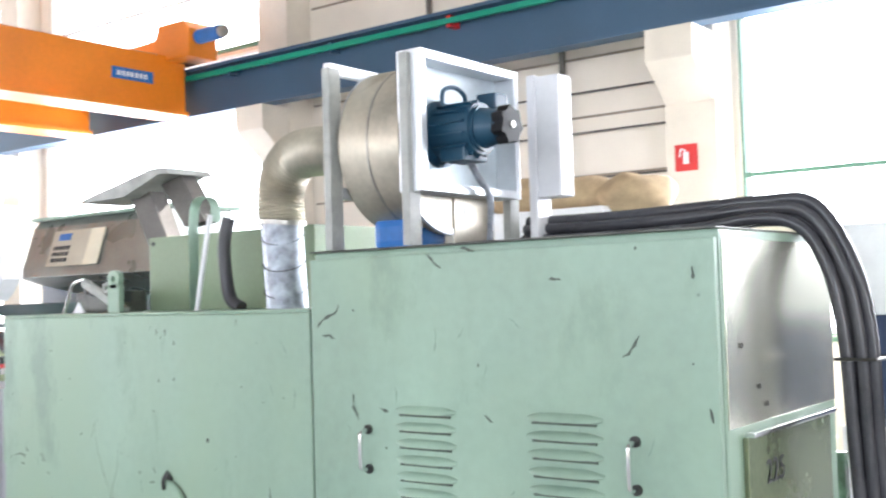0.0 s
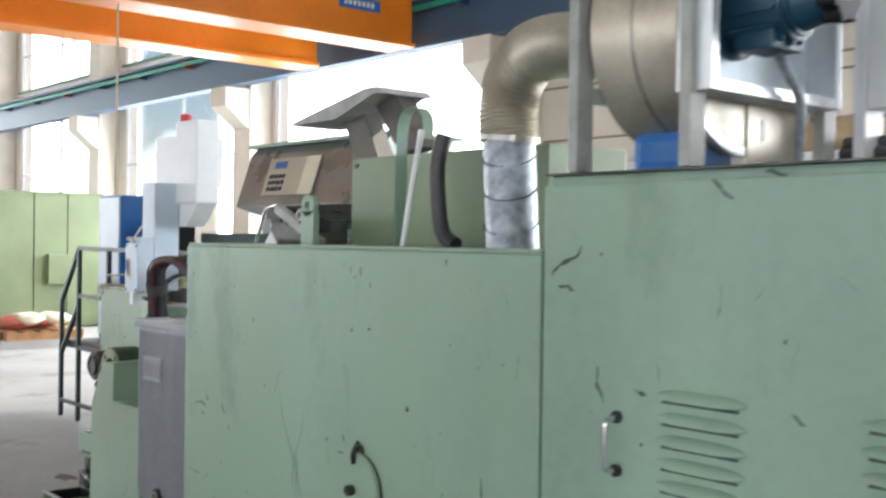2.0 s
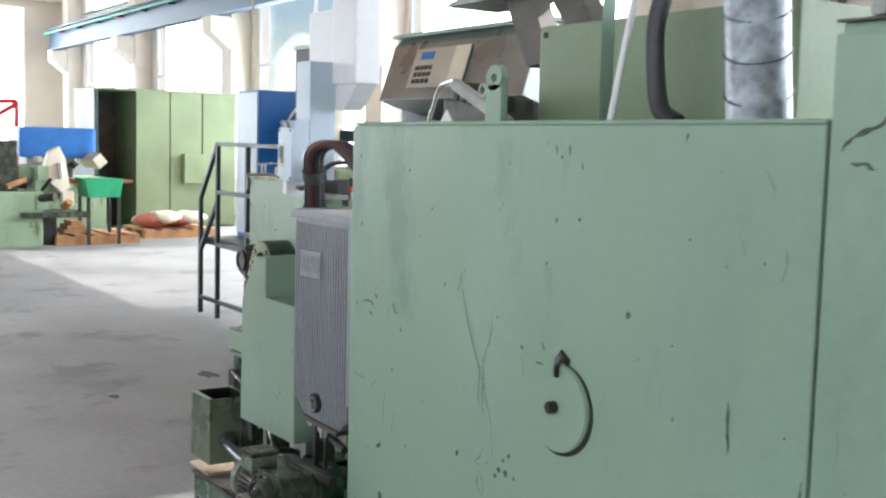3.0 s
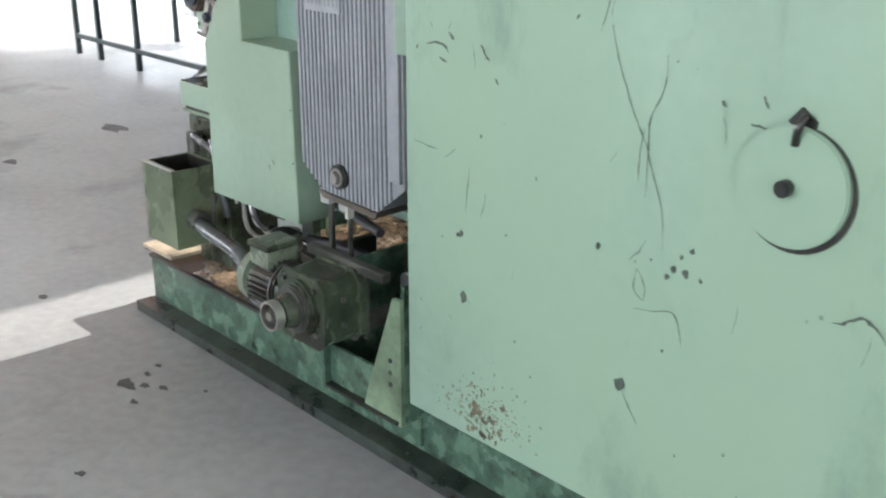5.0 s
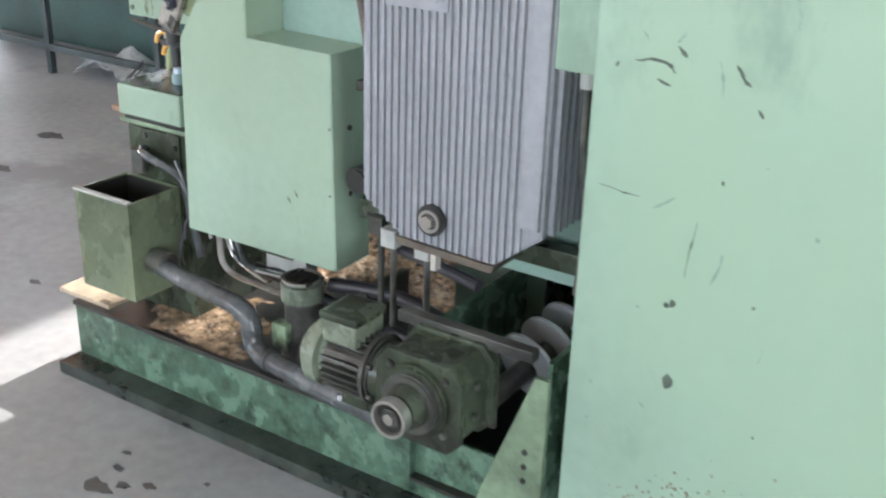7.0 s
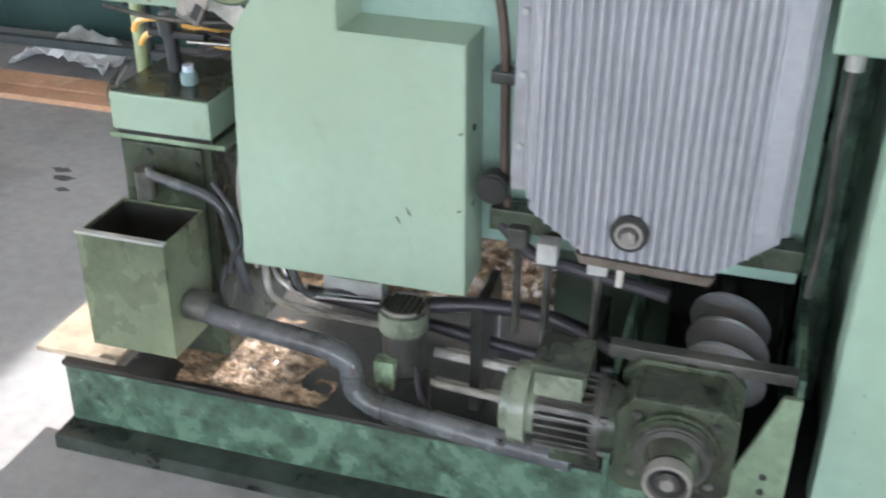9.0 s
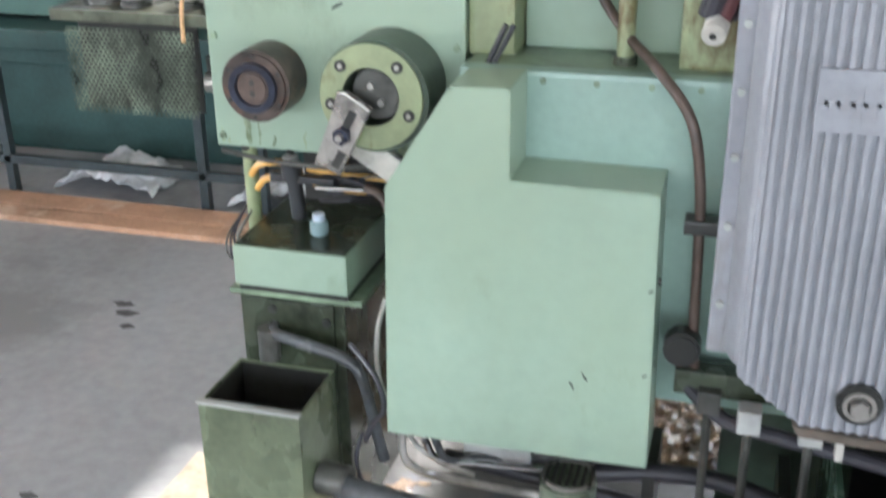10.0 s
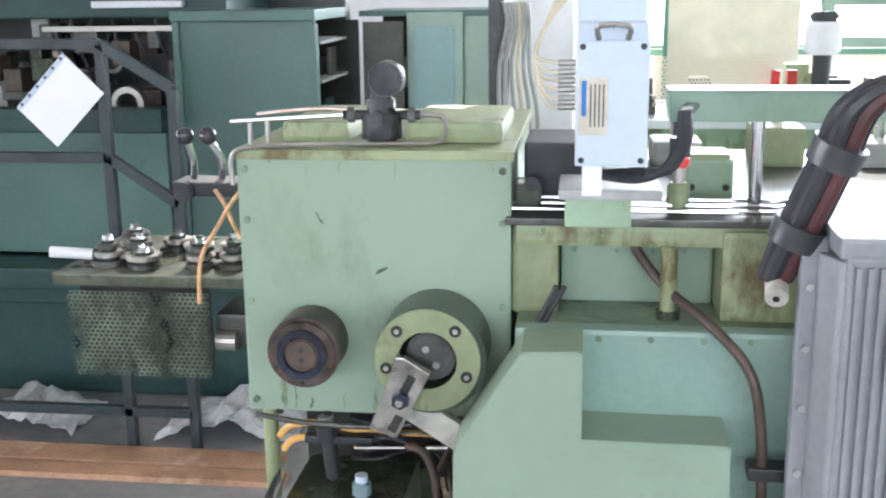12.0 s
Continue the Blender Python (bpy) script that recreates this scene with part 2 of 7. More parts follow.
M_ROPE = mat("frayed_orange_rope", (0.70, 0.42, 0.22), 0.7, vary=0.3, scale=60, bump=0.3)
M_RUSTRIM = mat("rusty_lower_rim", (0.105, 0.085, 0.068), 0.5, vary=0.4, scale=16)
M_PALECAB = mat("pale_cabinet_green", (0.34, 0.46, 0.38), 0.4, vary=0.08)
M_PALEFIELD = mat("pale_bluish_panel", (0.27, 0.42, 0.42), 0.35, vary=0.08)
M_CAPTEAL = mat("dull_teal_plastic", (0.22, 0.31, 0.32), 0.35, vary=0.1)
M_SLIDEBAR = mat("stained_pale_bar", (0.50, 0.48, 0.43), 0.4, vary=0.25, scale=20, stain=(0.2, 0.18, 0.14), stain_at=0.62, stain_scale=14)
M_RUSTBROWN = mat("brown_rust_blister", (0.15, 0.128, 0.085), 0.75, vary=0.4, scale=30, bump=0.2)
M_BARREL = mat("dark_oily_green", (0.05, 0.075, 0.05), 0.35, vary=0.3, scale=8)


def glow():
    m = bpy.data.materials.new("glowing_backdrop")
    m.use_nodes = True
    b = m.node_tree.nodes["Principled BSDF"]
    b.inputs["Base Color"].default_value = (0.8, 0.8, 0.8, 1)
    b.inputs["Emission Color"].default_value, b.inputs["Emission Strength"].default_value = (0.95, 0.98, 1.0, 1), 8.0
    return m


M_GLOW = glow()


def glass():
    m = bpy.data.materials.new("window_glass")
    m.use_nodes = True
    b = m.node_tree.nodes["Principled BSDF"]
    b.inputs["Transmission Weight"].default_value, b.inputs["Roughness"].default_value, b.inputs["IOR"].default_value = 1.0, 0.05, 1.1
    return m


M_GLASS = glass()


# ---- mesh helpers ----
def part(name, bm, material, parent=None, label="", smooth=False):
    me = bpy.data.meshes.new(name)
    bmesh.ops.recalc_face_normals(bm, faces=bm.faces)
    bm.to_mesh(me)
    bm.free()
    if smooth:
        for p in me.polygons:
            p.use_smooth = True
        me.set_sharp_from_angle(angle=radians(35))
    me.materials.append(material)
    ob = new(name, me)
    if parent is not None:
        ob.parent = parent
        if parent.type == "EMPTY":
            ob.matrix_parent_inverse = parent.matrix_basis.inverted()
    if label:
        tagged(ob, label)
    return ob


def thing(name, at, label, category, group="", kind=""):
    e = new(name)
    e.empty_display_size = 0.1
    e.matrix_basis = Matrix.Translation(at)
    return tagged(e, label, category, group, kind)


def box(x0, x1, y0, y1, z0, z1, bevel=0.0, bm=None, m=None):
    bm = bm or bmesh.new()
    mm = Matrix.Translation(((x0 + x1) / 2, (y0 + y1) / 2, (z0 + z1) / 2)) @ Matrix.Diagonal((abs(x1 - x0), abs(y1 - y0), abs(z1 - z0), 1))
    if m is not None:
        mm = m @ mm
    r = bmesh.ops.create_cube(bm, size=1, matrix=mm)
    if bevel:
        es = {e for v in r["verts"] for e in v.link_edges}
        bmesh.ops.bevel(bm, geom=list(es), offset=bevel, segments=2, affect="EDGES", profile=0.7)
    return bm


AX = {"x": Matrix.Rotation(radians(90), 4, "Y"), "y": Matrix.Rotation(radians(-90), 4, "X"), "z": Matrix.Identity(4)}


def cyl(c, axis, r, length, seg=28, r2=None, bm=None, bevel=0.0):
    """A cylinder or cone that starts at c and runs along the axis (a name or a vector)."""
    bm = bm or bmesh.new()
    rot = AX[axis] if isinstance(axis, str) else Vector(axis).to_track_quat("Z", "Y").to_matrix().to_4x4()
    m = Matrix.Translation(c) @ rot @ Matrix.Translation((0, 0, length / 2))
    q = bmesh.ops.create_cone(bm, cap_ends=True, segments=seg, radius1=r, radius2=r if r2 is None else r2, depth=abs(length), matrix=m)
    if bevel:
        es = {e for v in q["verts"] for e in v.link_edges if len(e.link_faces) == 2 and any(len(f.verts) > 4 for f in e.link_faces)}
        bmesh.ops.bevel(bm, geom=list(es), offset=bevel, segments=2, affect="EDGES")
    return bm


def ring(c, axis, r, hole, length, seg=32, bm=None):
    """A flat ring or pipe with a hole."""
    bm = bm or bmesh.new()
    rot = AX[axis] if isinstance(axis, str) else Vector(axis).to_track_quat("Z", "Y").to_matrix().to_4x4()
    m = Matrix.Translation(c) @ rot
    loops = []
    for rad, z in ((r, 0), (r, length), (hole, length), (hole, 0)):
        loops.append([bm.verts.new(m @ Vector((rad * math.cos(2 * math.pi * k / seg), rad * math.sin(2 * math.pi * k / seg), z))) for k in range(seg)])
    for a in range(4):
        p, q = loops[a], loops[(a + 1) % 4]
        for k in range(seg):
            bm.faces.new((p[k], p[(k + 1) % seg], q[(k + 1) % seg], q[k]))
    return bm


def prism(poly, a0, a1, axis="y", bevel=0.0, bm=None):
    """A plate with the outline poly: (x, z) pairs along y, (y, z) pairs along x, (x, y) pairs along z."""
    bm = bm or bmesh.new()
    put = {"y": lambda p, a: (p[0], a, p[1]), "x": lambda p, a: (a, p[0], p[1]), "z": lambda p, a: (p[0], p[1], a)}[axis]
    lo = [bm.verts.new(put(p, a0)) for p in poly]
    hi = [bm.verts.new(put(p, a1)) for p in poly]
    bm.faces.new(lo)
    bm.faces.new(hi[::-1])
    k = len(poly)
    for i in range(k):
        bm.faces.new((lo[i], lo[(i + 1) % k], hi[(i + 1) % k], hi[i]))
    if bevel:
        es = {e for v in lo + hi for e in v.link_edges}
        bmesh.ops.bevel(bm, geom=list(es), offset=bevel, segments=2, affect="EDGES", profile=0.7)
    return bm


def smooth_path(pts, steps=6):
    """A rounded line through the points."""
    p = [Vector(q) for q in pts]
    if len(p) < 3:
        return p
    out = []
    for i in range(len(p) - 1):
        a, b, c, d = p[max(i - 1, 0)], p[i], p[i + 1], p[min(i + 2, len(p) - 1)]
        for s in range(steps):
            t = s / steps
            out.append(0.5 * ((2 * b) + (c - a) * t + (2 * a - 5 * b + 4 * c - d) * t * t + (3 * b - a - 3 * c + d) * t ** 3))
    return out + [p[-1]]


def tube(pts, r, seg=10, bm=None, soft=True, steps=6, wave=0.0, waves=0):
    """A pipe, hose or rod along points; wave makes it corrugated."""
    bm = bm or bmesh.new()
    p = smooth_path(pts, steps) if soft else [Vector(q) for q in pts]
    if waves:
        dense = []
        for a, b in zip(p, p[1:]):
            dense += [a.lerp(b, k / waves) for k in range(waves)]
        p = dense + [p[-1]]
    up, loops = None, []
    for i, c in enumerate(p):
        d = (p[min(i + 1, len(p) - 1)] - p[max(i - 1, 0)]).normalized()
        if up is None:
            up = d.orthogonal().normalized()
        up = (up - d * up.dot(d)).normalized()
        side = d.cross(up)
        rr = r + (wave if waves and i % 2 else 0)
        loops.append([bm.verts.new(c + rr * (math.cos(2 * math.pi * k / seg) * up + math.sin(2 * math.pi * k / seg) * side)) for k in range(seg)])
    for a, b in zip(loops, loops[1:]):
        for k in range(seg):
            bm.faces.new((a[k], a[(k + 1) % seg], b[(k + 1) % seg], b[k]))
    bm.faces.new(loops[0][::-1])
    bm.faces.new(loops[-1])
    return bm


def bolt(c, axis, r, h, parent, material=None, socket=True):
    """A socket or hexagon head."""
    bm = cyl(c, axis, r, h, 12 if socket else 6, bevel=r * 0.15)
    return part("bolt", bm, material or M_DARK, parent)

# ---- hall: floor, walls, roof ----
X0, X1, Y0, Y1, ZT = -34.0, 14.0, -14.0, 9.8, 7.4


def structure(name, bm, material, label, category="wall"):
    return tagged(part(name, bm, material), label, category, kind="structure")


structure("floor", box(X0 - 1, X1 + 1, Y0 - 1, Y1 + 1, -0.2, 0.0), M_FLOOR, "worn grey concrete workshop floor with oil stains", "floor")


def wall_with_openings(name, along, a0, a1, fixed, thick, z1, holes, label):
    """A wall as one mesh made of blocks round its openings (a0, a1, z0, z1)."""
    bm = bmesh.new()
    cuts = sorted({a0, a1, *[h[0] for h in holes], *[h[1] for h in holes]})
    for p, q in zip(cuts, cuts[1:]):
        mid, z = (p + q) / 2, 0.0
        for h in sorted([h for h in holes if h[0] < mid < h[1]], key=lambda h: h[2]):
            if h[2] > z:
                box(*((p, q, fixed, fixed + thick) if along == "x" else (fixed, fixed + thick, p, q)), z, h[2], bm=bm)
            z = h[3]
        if z < z1:
            box(*((p, q, fixed, fixed + thick) if along == "x" else (fixed, fixed + thick, p, q)), z, z1, bm=bm)
    return structure(name, bm, M_WALL, label)


COLUMNS = [-33.0, -27.2, -21.4, -15.6, -9.6, -4.05, 1.8, 7.6]
north_holes = []
# the last slot is unseen, placed to shape the sun strip on the floor
HIGH_WINDOWS = [(a + 0.55, b - 0.55, 5.0, 6.7) for a, b in zip(COLUMNS[:4], COLUMNS[1:5])] + [(-5.08, -4.318, 5.0, 6.9)]
north_holes += HIGH_WINDOWS
# the low opening at -9.1 is added to brighten the strip behind the machines
LOW_WINDOWS = [(-32.4, -27.8, 1.1, 4.9), (-26.6, -22.0, 1.1, 4.9), (-20.8, -16.2, 1.1, 4.9), (-15.25, -9.95, 1.0, 4.9), (-9.1, -4.6, 0.95, 1.85), (-3.74, 1.45, 1.1, 7.2), (2.4, 7.0, 1.1, 7.2)]
north_holes += LOW_WINDOWS
wall_with_openings("wall_north", "x", X0, X1, Y1, 0.25, ZT, north_holes, "beige precast concrete wall with window openings")
wall_with_openings("wall_south", "x", X0, X1, Y0 - 0.25, 0.25, ZT, [(a + 0.8, b - 0.8, 1.2, 6.0) for a, b in zip(COLUMNS, COLUMNS[1:])], "beige precast wall with tall windows")
wall_with_openings("wall_west", "y", Y0, Y1, X0 - 0.25, 0.25, ZT, [(-12.0, -7.0, 0.9, 5.2), (-5.5, -0.5, 0.9, 5.2), (1.0, 8.5, 0.9, 5.2)], "beige end wall with large windows")
wall_with_openings("wall_east", "y", Y0, Y1, X1, 0.25, ZT, [(-12.0, -6.0, 0.0, 4.5)], "unseen beige end wall with an added gate opening")
bm = box(X0 - 0.3, X1 + 0.3, Y0 - 0.3, Y1 + 0.3, ZT, ZT + 0.25)
for k in range(18):
    x = X0 + 1.2 + 2.7 * k
    prism([(x - 0.28, ZT), (x + 0.28, ZT), (x + 0.10, ZT - 0.5), (x - 0.10, ZT - 0.5)], Y0, Y1, "y", bm=bm)
structure("ceiling", bm, M_ROOF, "concrete ribbed workshop roof", "ceiling")
bm = box(-33.9, -33.3, Y0, Y1, 5.4, 6.2)
structure("trim_roof_beam", bm, M_COLUMN, "concrete roof beam at the end wall", "beam")

for k, cx in enumerate(COLUMNS):
    w = thing("column", (cx, Y1 - 0.3, 0), "square concrete column carrying the crane runway", "column", "wall columns", "structure")
    part("shaft", box(cx - 0.26, cx + 0.26, Y1 - 0.42, Y1 - 0.004, 0, ZT, 0.02), M_COLUMN, w)
    part("corbel", prism([(Y1 - 0.42, 3.3), (Y1 - 0.42, 3.95), (Y1 - 0.85, 3.95), (Y1 - 0.85, 3.65)], cx - 0.24, cx + 0.24, "x", 0.015), M_COLUMN, w)

# crane runway: web, flanges, conductor rail
rw = thing("crane_runway", (-10, 9.1, 3.95), "dark blue steel crane runway beam with a green conductor rail", "beam", kind="structure")
part("web", box(-33.5, 12, 9.08, 9.10, 4.0, 4.52), M_RUNWAY, rw)
part("top_flange", box(-33.5, 12, 8.95, 9.23, 4.52, 4.56, 0.004), M_RUNWAY, rw)
part("bottom_flange", box(-33.5, 12, 8.98, 9.20, 3.954, 3.99, 0.004), M_RUNWAY, rw)
part("conductor_rail", box(-33.5, 12, 8.90, 8.95, 4.40, 4.46, 0.005), M_RAILGREEN, rw, "green conductor rail")
for k in range(26):
    x = -32 + 1.7 * k
    part("rail_bracket", box(x - 0.03, x + 0.03, 8.92, 9.08, 4.37, 4.49), M_RED if k % 3 == 0 else M_RUNWAY, rw)

# overhead crane
crane = thing("overhead_crane", (-11, 6, 4), "orange double girder overhead travelling crane with blue maker's plate", "crane")
for gx in (-10.85, -12.9):
    part("girder", box(gx - 0.2, gx + 0.2, Y0 + 0.8, 8.85, 3.98, 4.66, 0.01), M_ORANGE, crane)
    part("girder_rail", box(gx - 0.04, gx + 0.04, Y0 + 0.8, 8.75, 4.66, 4.71), M_STEEL, crane)
    part("girder_lip", box(gx - 0.26, gx + 0.26, Y0 + 0.8, 8.85, 3.93, 3.98), M_ORANGE, crane)
part("end_carriage", box(-13.6, -10.5, 8.72, 9.02, 4.60, 4.95, 0.04), M_ORANGE, crane)
part("buffer_housing", prism([(-10.95, 4.6), (-10.2, 4.6), (-10.2, 4.95), (-10.3, 5.06), (-10.8, 5.06)], 8.55, 9.0, "y", 0.02), M_ORANGE, crane)
part("travel_motor", cyl((-10.2, 8.7, 4.85), "x", 0.09, 0.42, 20, bevel=0.01), M_BRIGHTBLUE, crane)
part("motor_cap", cyl((-9.8, 8.7, 4.85), "x", 0.075, 0.10, 16, bevel=0.01), M_STEEL, crane)
pl = part("maker_plate", box(-10.648, -10.64, 7.75, 8.35, 4.28, 4.42), M_BRIGHTBLUE, crane, "blue plate with unreadable white writing")
for k in range(7):
    part("plate_bar", box(-10.64, -10.637, 7.82 + 0.065 * k, 7.865 + 0.065 * k, 4.32, 4.38), M_WHITE, pl)

# sky light through the unseen tall south windows and the north and west openings
for wx in (-12.6, -6.8, -1.1, 4.7):
    window_light("south_window_light", (wx, Y0 + 0.05, 3.6), (wx, 0, 2.2), 4.0, 4.6, 250)
for wx, wz in ((-12.6, 2.4), (-18.5, 2.4), (-1.1, 2.5), (4.7, 2.5)):
    window_light("north_window_light", (wx, Y1 - 0.05, wz), (wx, 0, 1.6), 4.4, 2.4, 330)
window_light("west_window_light", (X0 + 0.1, 0.5, 3.0), (-10, 0.5, 1.0), 16.0, 4.2, 1500)
# fill lamp added at the unseen east opening to brighten the cabinets
window_light("east_fill_light", (X1 - 0.1, -9.0, 2.3), (0, -2, 1.0), 5.5, 4.2, 650)

# ---- the green machine: electrical cabinets ----
def handle(x, z0, z1, y, parent):
    h = part("handle", tube([(x, y, z1), (x, y - 0.028, z1 - 0.004), (x, y - 0.034, z1 - 0.02), (x, y - 0.034, z0 + 0.02), (x, y - 0.028, z0 + 0.004), (x, y, z0)], 0.0055, 10), M_CHROME, parent, "chrome bow handle", True)
    for z in (z0, z1):
        part("handle_foot", cyl((x, y - 0.006, z), "y", 0.012, 0.006, 14), M_DARK, h)


def louvre(x0, x1, z, y, parent):
    """A pressed vent slot with a hooded lip, closed at its ends."""
    bm = bmesh.new()
    n = 8
    prof = [(0.0, 0.014), (-0.009, 0.010), (-0.017, 0.002), (-0.019, -0.005), (0.0, -0.007)]
    rows = []
    for k in range(n + 1):
        u = k / n
        s = min(1, 4 * u, 4 * (1 - u)) ** 0.5
        rows.append([bm.verts.new((x0 + (x1 - x0) * u, y - 0.0005 + py * s, z + pz * (0.35 + 0.65 * s))) for py, pz in prof])
    for a, b in zip(rows, rows[1:]):
        for i in range(len(prof) - 1):
            bm.faces.new((a[i], a[i + 1], b[i + 1], b[i]))
    for r in (rows[0], rows[-1]):
        bm.faces.new(r)
    part("louvre", bm, M_GREEN, parent, smooth=True)
    # dark strip paints the shade below the louvre hood; no opening is cut
    part("louvre_slot_shade", box(x0 + 0.014, x1 - 0.014, y - 0.004, y - 0.001, z - 0.0125, z - 0.0072), M_SCUFF_SHADE, parent)


def scuff(pts, y, parent, r=0.003, faint=False, material=None):
    """A ragged, broken scrape in the paint, as a thin ribbon that follows points (x, z)."""
    bm = bmesh.new()
    p = [Vector((a, y, b)) for a, b in pts]
    if len(p) > 2:
        p = smooth_path(p, 6)
    line = []
    for a, b in zip(p, p[1:]):
        k = max(1, int((b - a).length / 0.005))
        line += [a.lerp(b, i / k) for i in range(k)]
    line.append(p[-1])
    last, seed = None, pts[0][0] * 37 + pts[0][1] * 71
    for i, c in enumerate(line):
        d = (line[min(i + 1, len(line) - 1)] - line[max(i - 1, 0)]).normalized()
        nrm = Vector((-d.z, 0, d.x))
        q = noise.noise(Vector((seed + i * 0.45, 0, 0)))
        w = r * (0.25 + 0.75 * math.sin(math.pi * (i + 0.5) / len(line))) * (0.75 + 0.9 * q)
        c = c + nrm * r * 1.3 * noise.noise(Vector((seed, i * 0.31, 3)))
        if w < 0.12 * r:
            last = None
            continue
        row = [bm.verts.new(c + nrm * w), bm.verts.new(c - nrm * w)]
        if last:
            bm.faces.new((last[0], row[0], row[1], last[1]))
        last = row
    if not bm.faces:
        bm.free()
        return
    part("scuff", bm, material or (M_FAINT if faint else M_SCUFF_SHADE), parent, "dark scrape in the paint")


# colour of scrapes and chips, and of the shade painted under louvres
M_SCUFF_SHADE = mat("scrape_and_slot_shade", (0.075, 0.10, 0.078), 0.6, vary=0.3, scale=30)
YF = 2.0
tall = thing("electrical_cabinet", (-1.27, 2.35, 0), "tall pale green steel electrical cabinet with scuffed paint and louvres", "cabinet")
part("body", box(-1.833, -0.712, YF + 0.02, 2.70, 0.08, 1.690, 0.008), M_GREEN, tall)
part("plinth", box(-1.80, -0.75, YF + 0.08, 2.66, 0, 0.08), M_DARK, tall)
part("door", box(-1.830, -0.715, YF, YF + 0.018, 0.12, 1.672, 0.004), M_GREEN, tall)
for x0, x1 in ((-1.552, -1.369), (-1.170, -0.979)):
    for k in range(9):
        louvre(x0, x1, 1.293 - 0.0395 * k, YF, tall)
handle(-1.640, 1.145, 1.243, YF, tall)
handle(-0.903, 1.155, 1.255, YF, tall)
part("roof_lip", box(-1.833, -0.712, YF + 0.004, 2.70, 1.690, 1.694, 0.001), M_STEELDARK, tall)
sp = part("side_cover", box(-0.712, -0.700, 2.10, 2.62, 0.35, 1.262, 0.003), M_COVER, tall, "olive side cover with a bright bare edge")
part("cover_lip", box(-0.706, -0.684, 2.10, 2.62, 1.262, 1.272, 0.002), M_CHROME, sp)
part("stainless_side", box(-0.7117, -0.7087, 2.03, 2.69, 1.285, 1.67, 0.001), M_SIDE, tall, "glossy worn side sheet")
for z in (1.45, 1.36, 1.32):
    part("screw", cyl((-0.709, 2.05 + (1.5 - z), z), "x", 0.006, 0.004, 10), M_DARK, tall)
for pts in ([(-1.735, 1.555), (-1.745, 1.535), (-1.79, 1.515), (-1.808, 1.495)], [(-1.79, 1.478), (-1.745, 1.468)], [(-1.44, 1.672), (-1.425, 1.655), (-1.40, 1.635)], [(-1.34, 1.68), (-1.30, 1.672)],
            [(-1.69, 1.33), (-1.685, 1.29), (-1.67, 1.265)], [(-0.885, 1.475), (-0.905, 1.445), (-0.925, 1.43)], [(-1.285, 1.292), (-1.262, 1.278)], [(-1.60, 1.298), (-1.575, 1.288)], [(-0.73, 1.30), (-0.735, 1.33)],
            [(-0.76, 1.615), (-0.758, 1.59)], [(-1.10, 1.60), (-1.07, 1.596)]):
    scuff(pts, YF - 0.0015, tall, 0.0044)

low = thing("machine_cabinet", (-2.56, 2.35, 0.27), "long pale green machine cabinet with scratches and a round cover", "cabinet")
part("body", box(-3.270, -1.84, YF + 0.02, 2.70, 0.27, 1.538, 0.008), M_GREEN, low)
part("front_sheet", box(-3.296, -1.838, YF, YF + 0.018, 0.27, 1.536, 0.004), M_GREEN, low)
part("side_return", box(-3.294, -3.272, YF + 0.02, 2.10, 0.272, 1.534, 0.003), M_GREEN, low)
part("top_sheet", box(-3.294, -1.84, YF + 0.003, 2.70, 1.5365, 1.545, 0.003), M_GREEN, low)
part("plinth", box(-3.26, -1.84, YF + 0.16, 2.66, 0, 0.27), M_DARK, low)
dc = part("crank_cover", cyl((-2.432, YF - 0.012, 0.965), "y", 0.092, 0.012, 48, bevel=0.003), M_GREEN, low, "round pale green cover disc", True)
part("hub", cyl((-2.436, YF - 0.030, 0.965), "y", 0.013, 0.020, 18, bevel=0.003), M_DARK, dc)
part("crank_arm", tube([(-2.43, YF - 0.014, 1.03), (-2.424, YF - 0.02, 1.055), (-2.418, YF - 0.012, 1.074)], 0.006), M_DARK, dc)
# black plate paints the shadow that shows along the cover's right edge
part("shadow_gap", prism([(-2.432 + 0.095 * math.cos(radians(a)) + 0.005, 0.961 + 0.096 * math.sin(radians(a))) for a in range(0, 360, 10)], YF - 0.0035, YF - 0.001), M_DARK, dc, "black crescent painting the shadow gap behind the disc")
part("key_slot", prism([(-2.45, 1.06), (-2.41, 1.03), (-2.405, 1.065), (-2.43, 1.083)], YF - 0.0045, YF - 0.001), M_DARK, dc)
rnd = random.Random(4)
LONG_SCRATCHES = ([(-2.767, 1.216), (-2.781, 1.178), (-2.761, 1.104), (-2.729, 1.032), (-2.698, 0.977), (-2.682, 0.936), (-2.657, 0.87), (-2.652, 0.807)], [(-2.665, 1.127), (-2.67, 1.069), (-2.692, 1.022), (-2.692, 0.961), (-2.692, 0.888)], [(-2.782, 1.214), (-2.795, 1.17), (-2.802, 1.147)], [(-2.702, 1.004), (-2.709, 0.96), (-2.709, 0.914)], [(-2.703, 0.688), (-2.657, 0.697), (-2.618, 0.703), (-2.6, 0.651)], [(-3.108, 0.854), (-3.116, 0.79), (-3.118, 0.76)], [(-3.27, 0.88), (-3.23, 0.874), (-3.201, 0.873)], [(-2.715, 0.528), (-2.698, 0.498), (-2.678, 0.474)])
for pts in LONG_SCRATCHES + ([(-2.681, 0.708), (-2.704, 0.723), (-2.70, 0.763)], [(-2.70, 0.763), (-2.682, 0.736), (-2.681, 0.712)]):
    scuff(pts, YF - 0.0015, low, 0.0013)
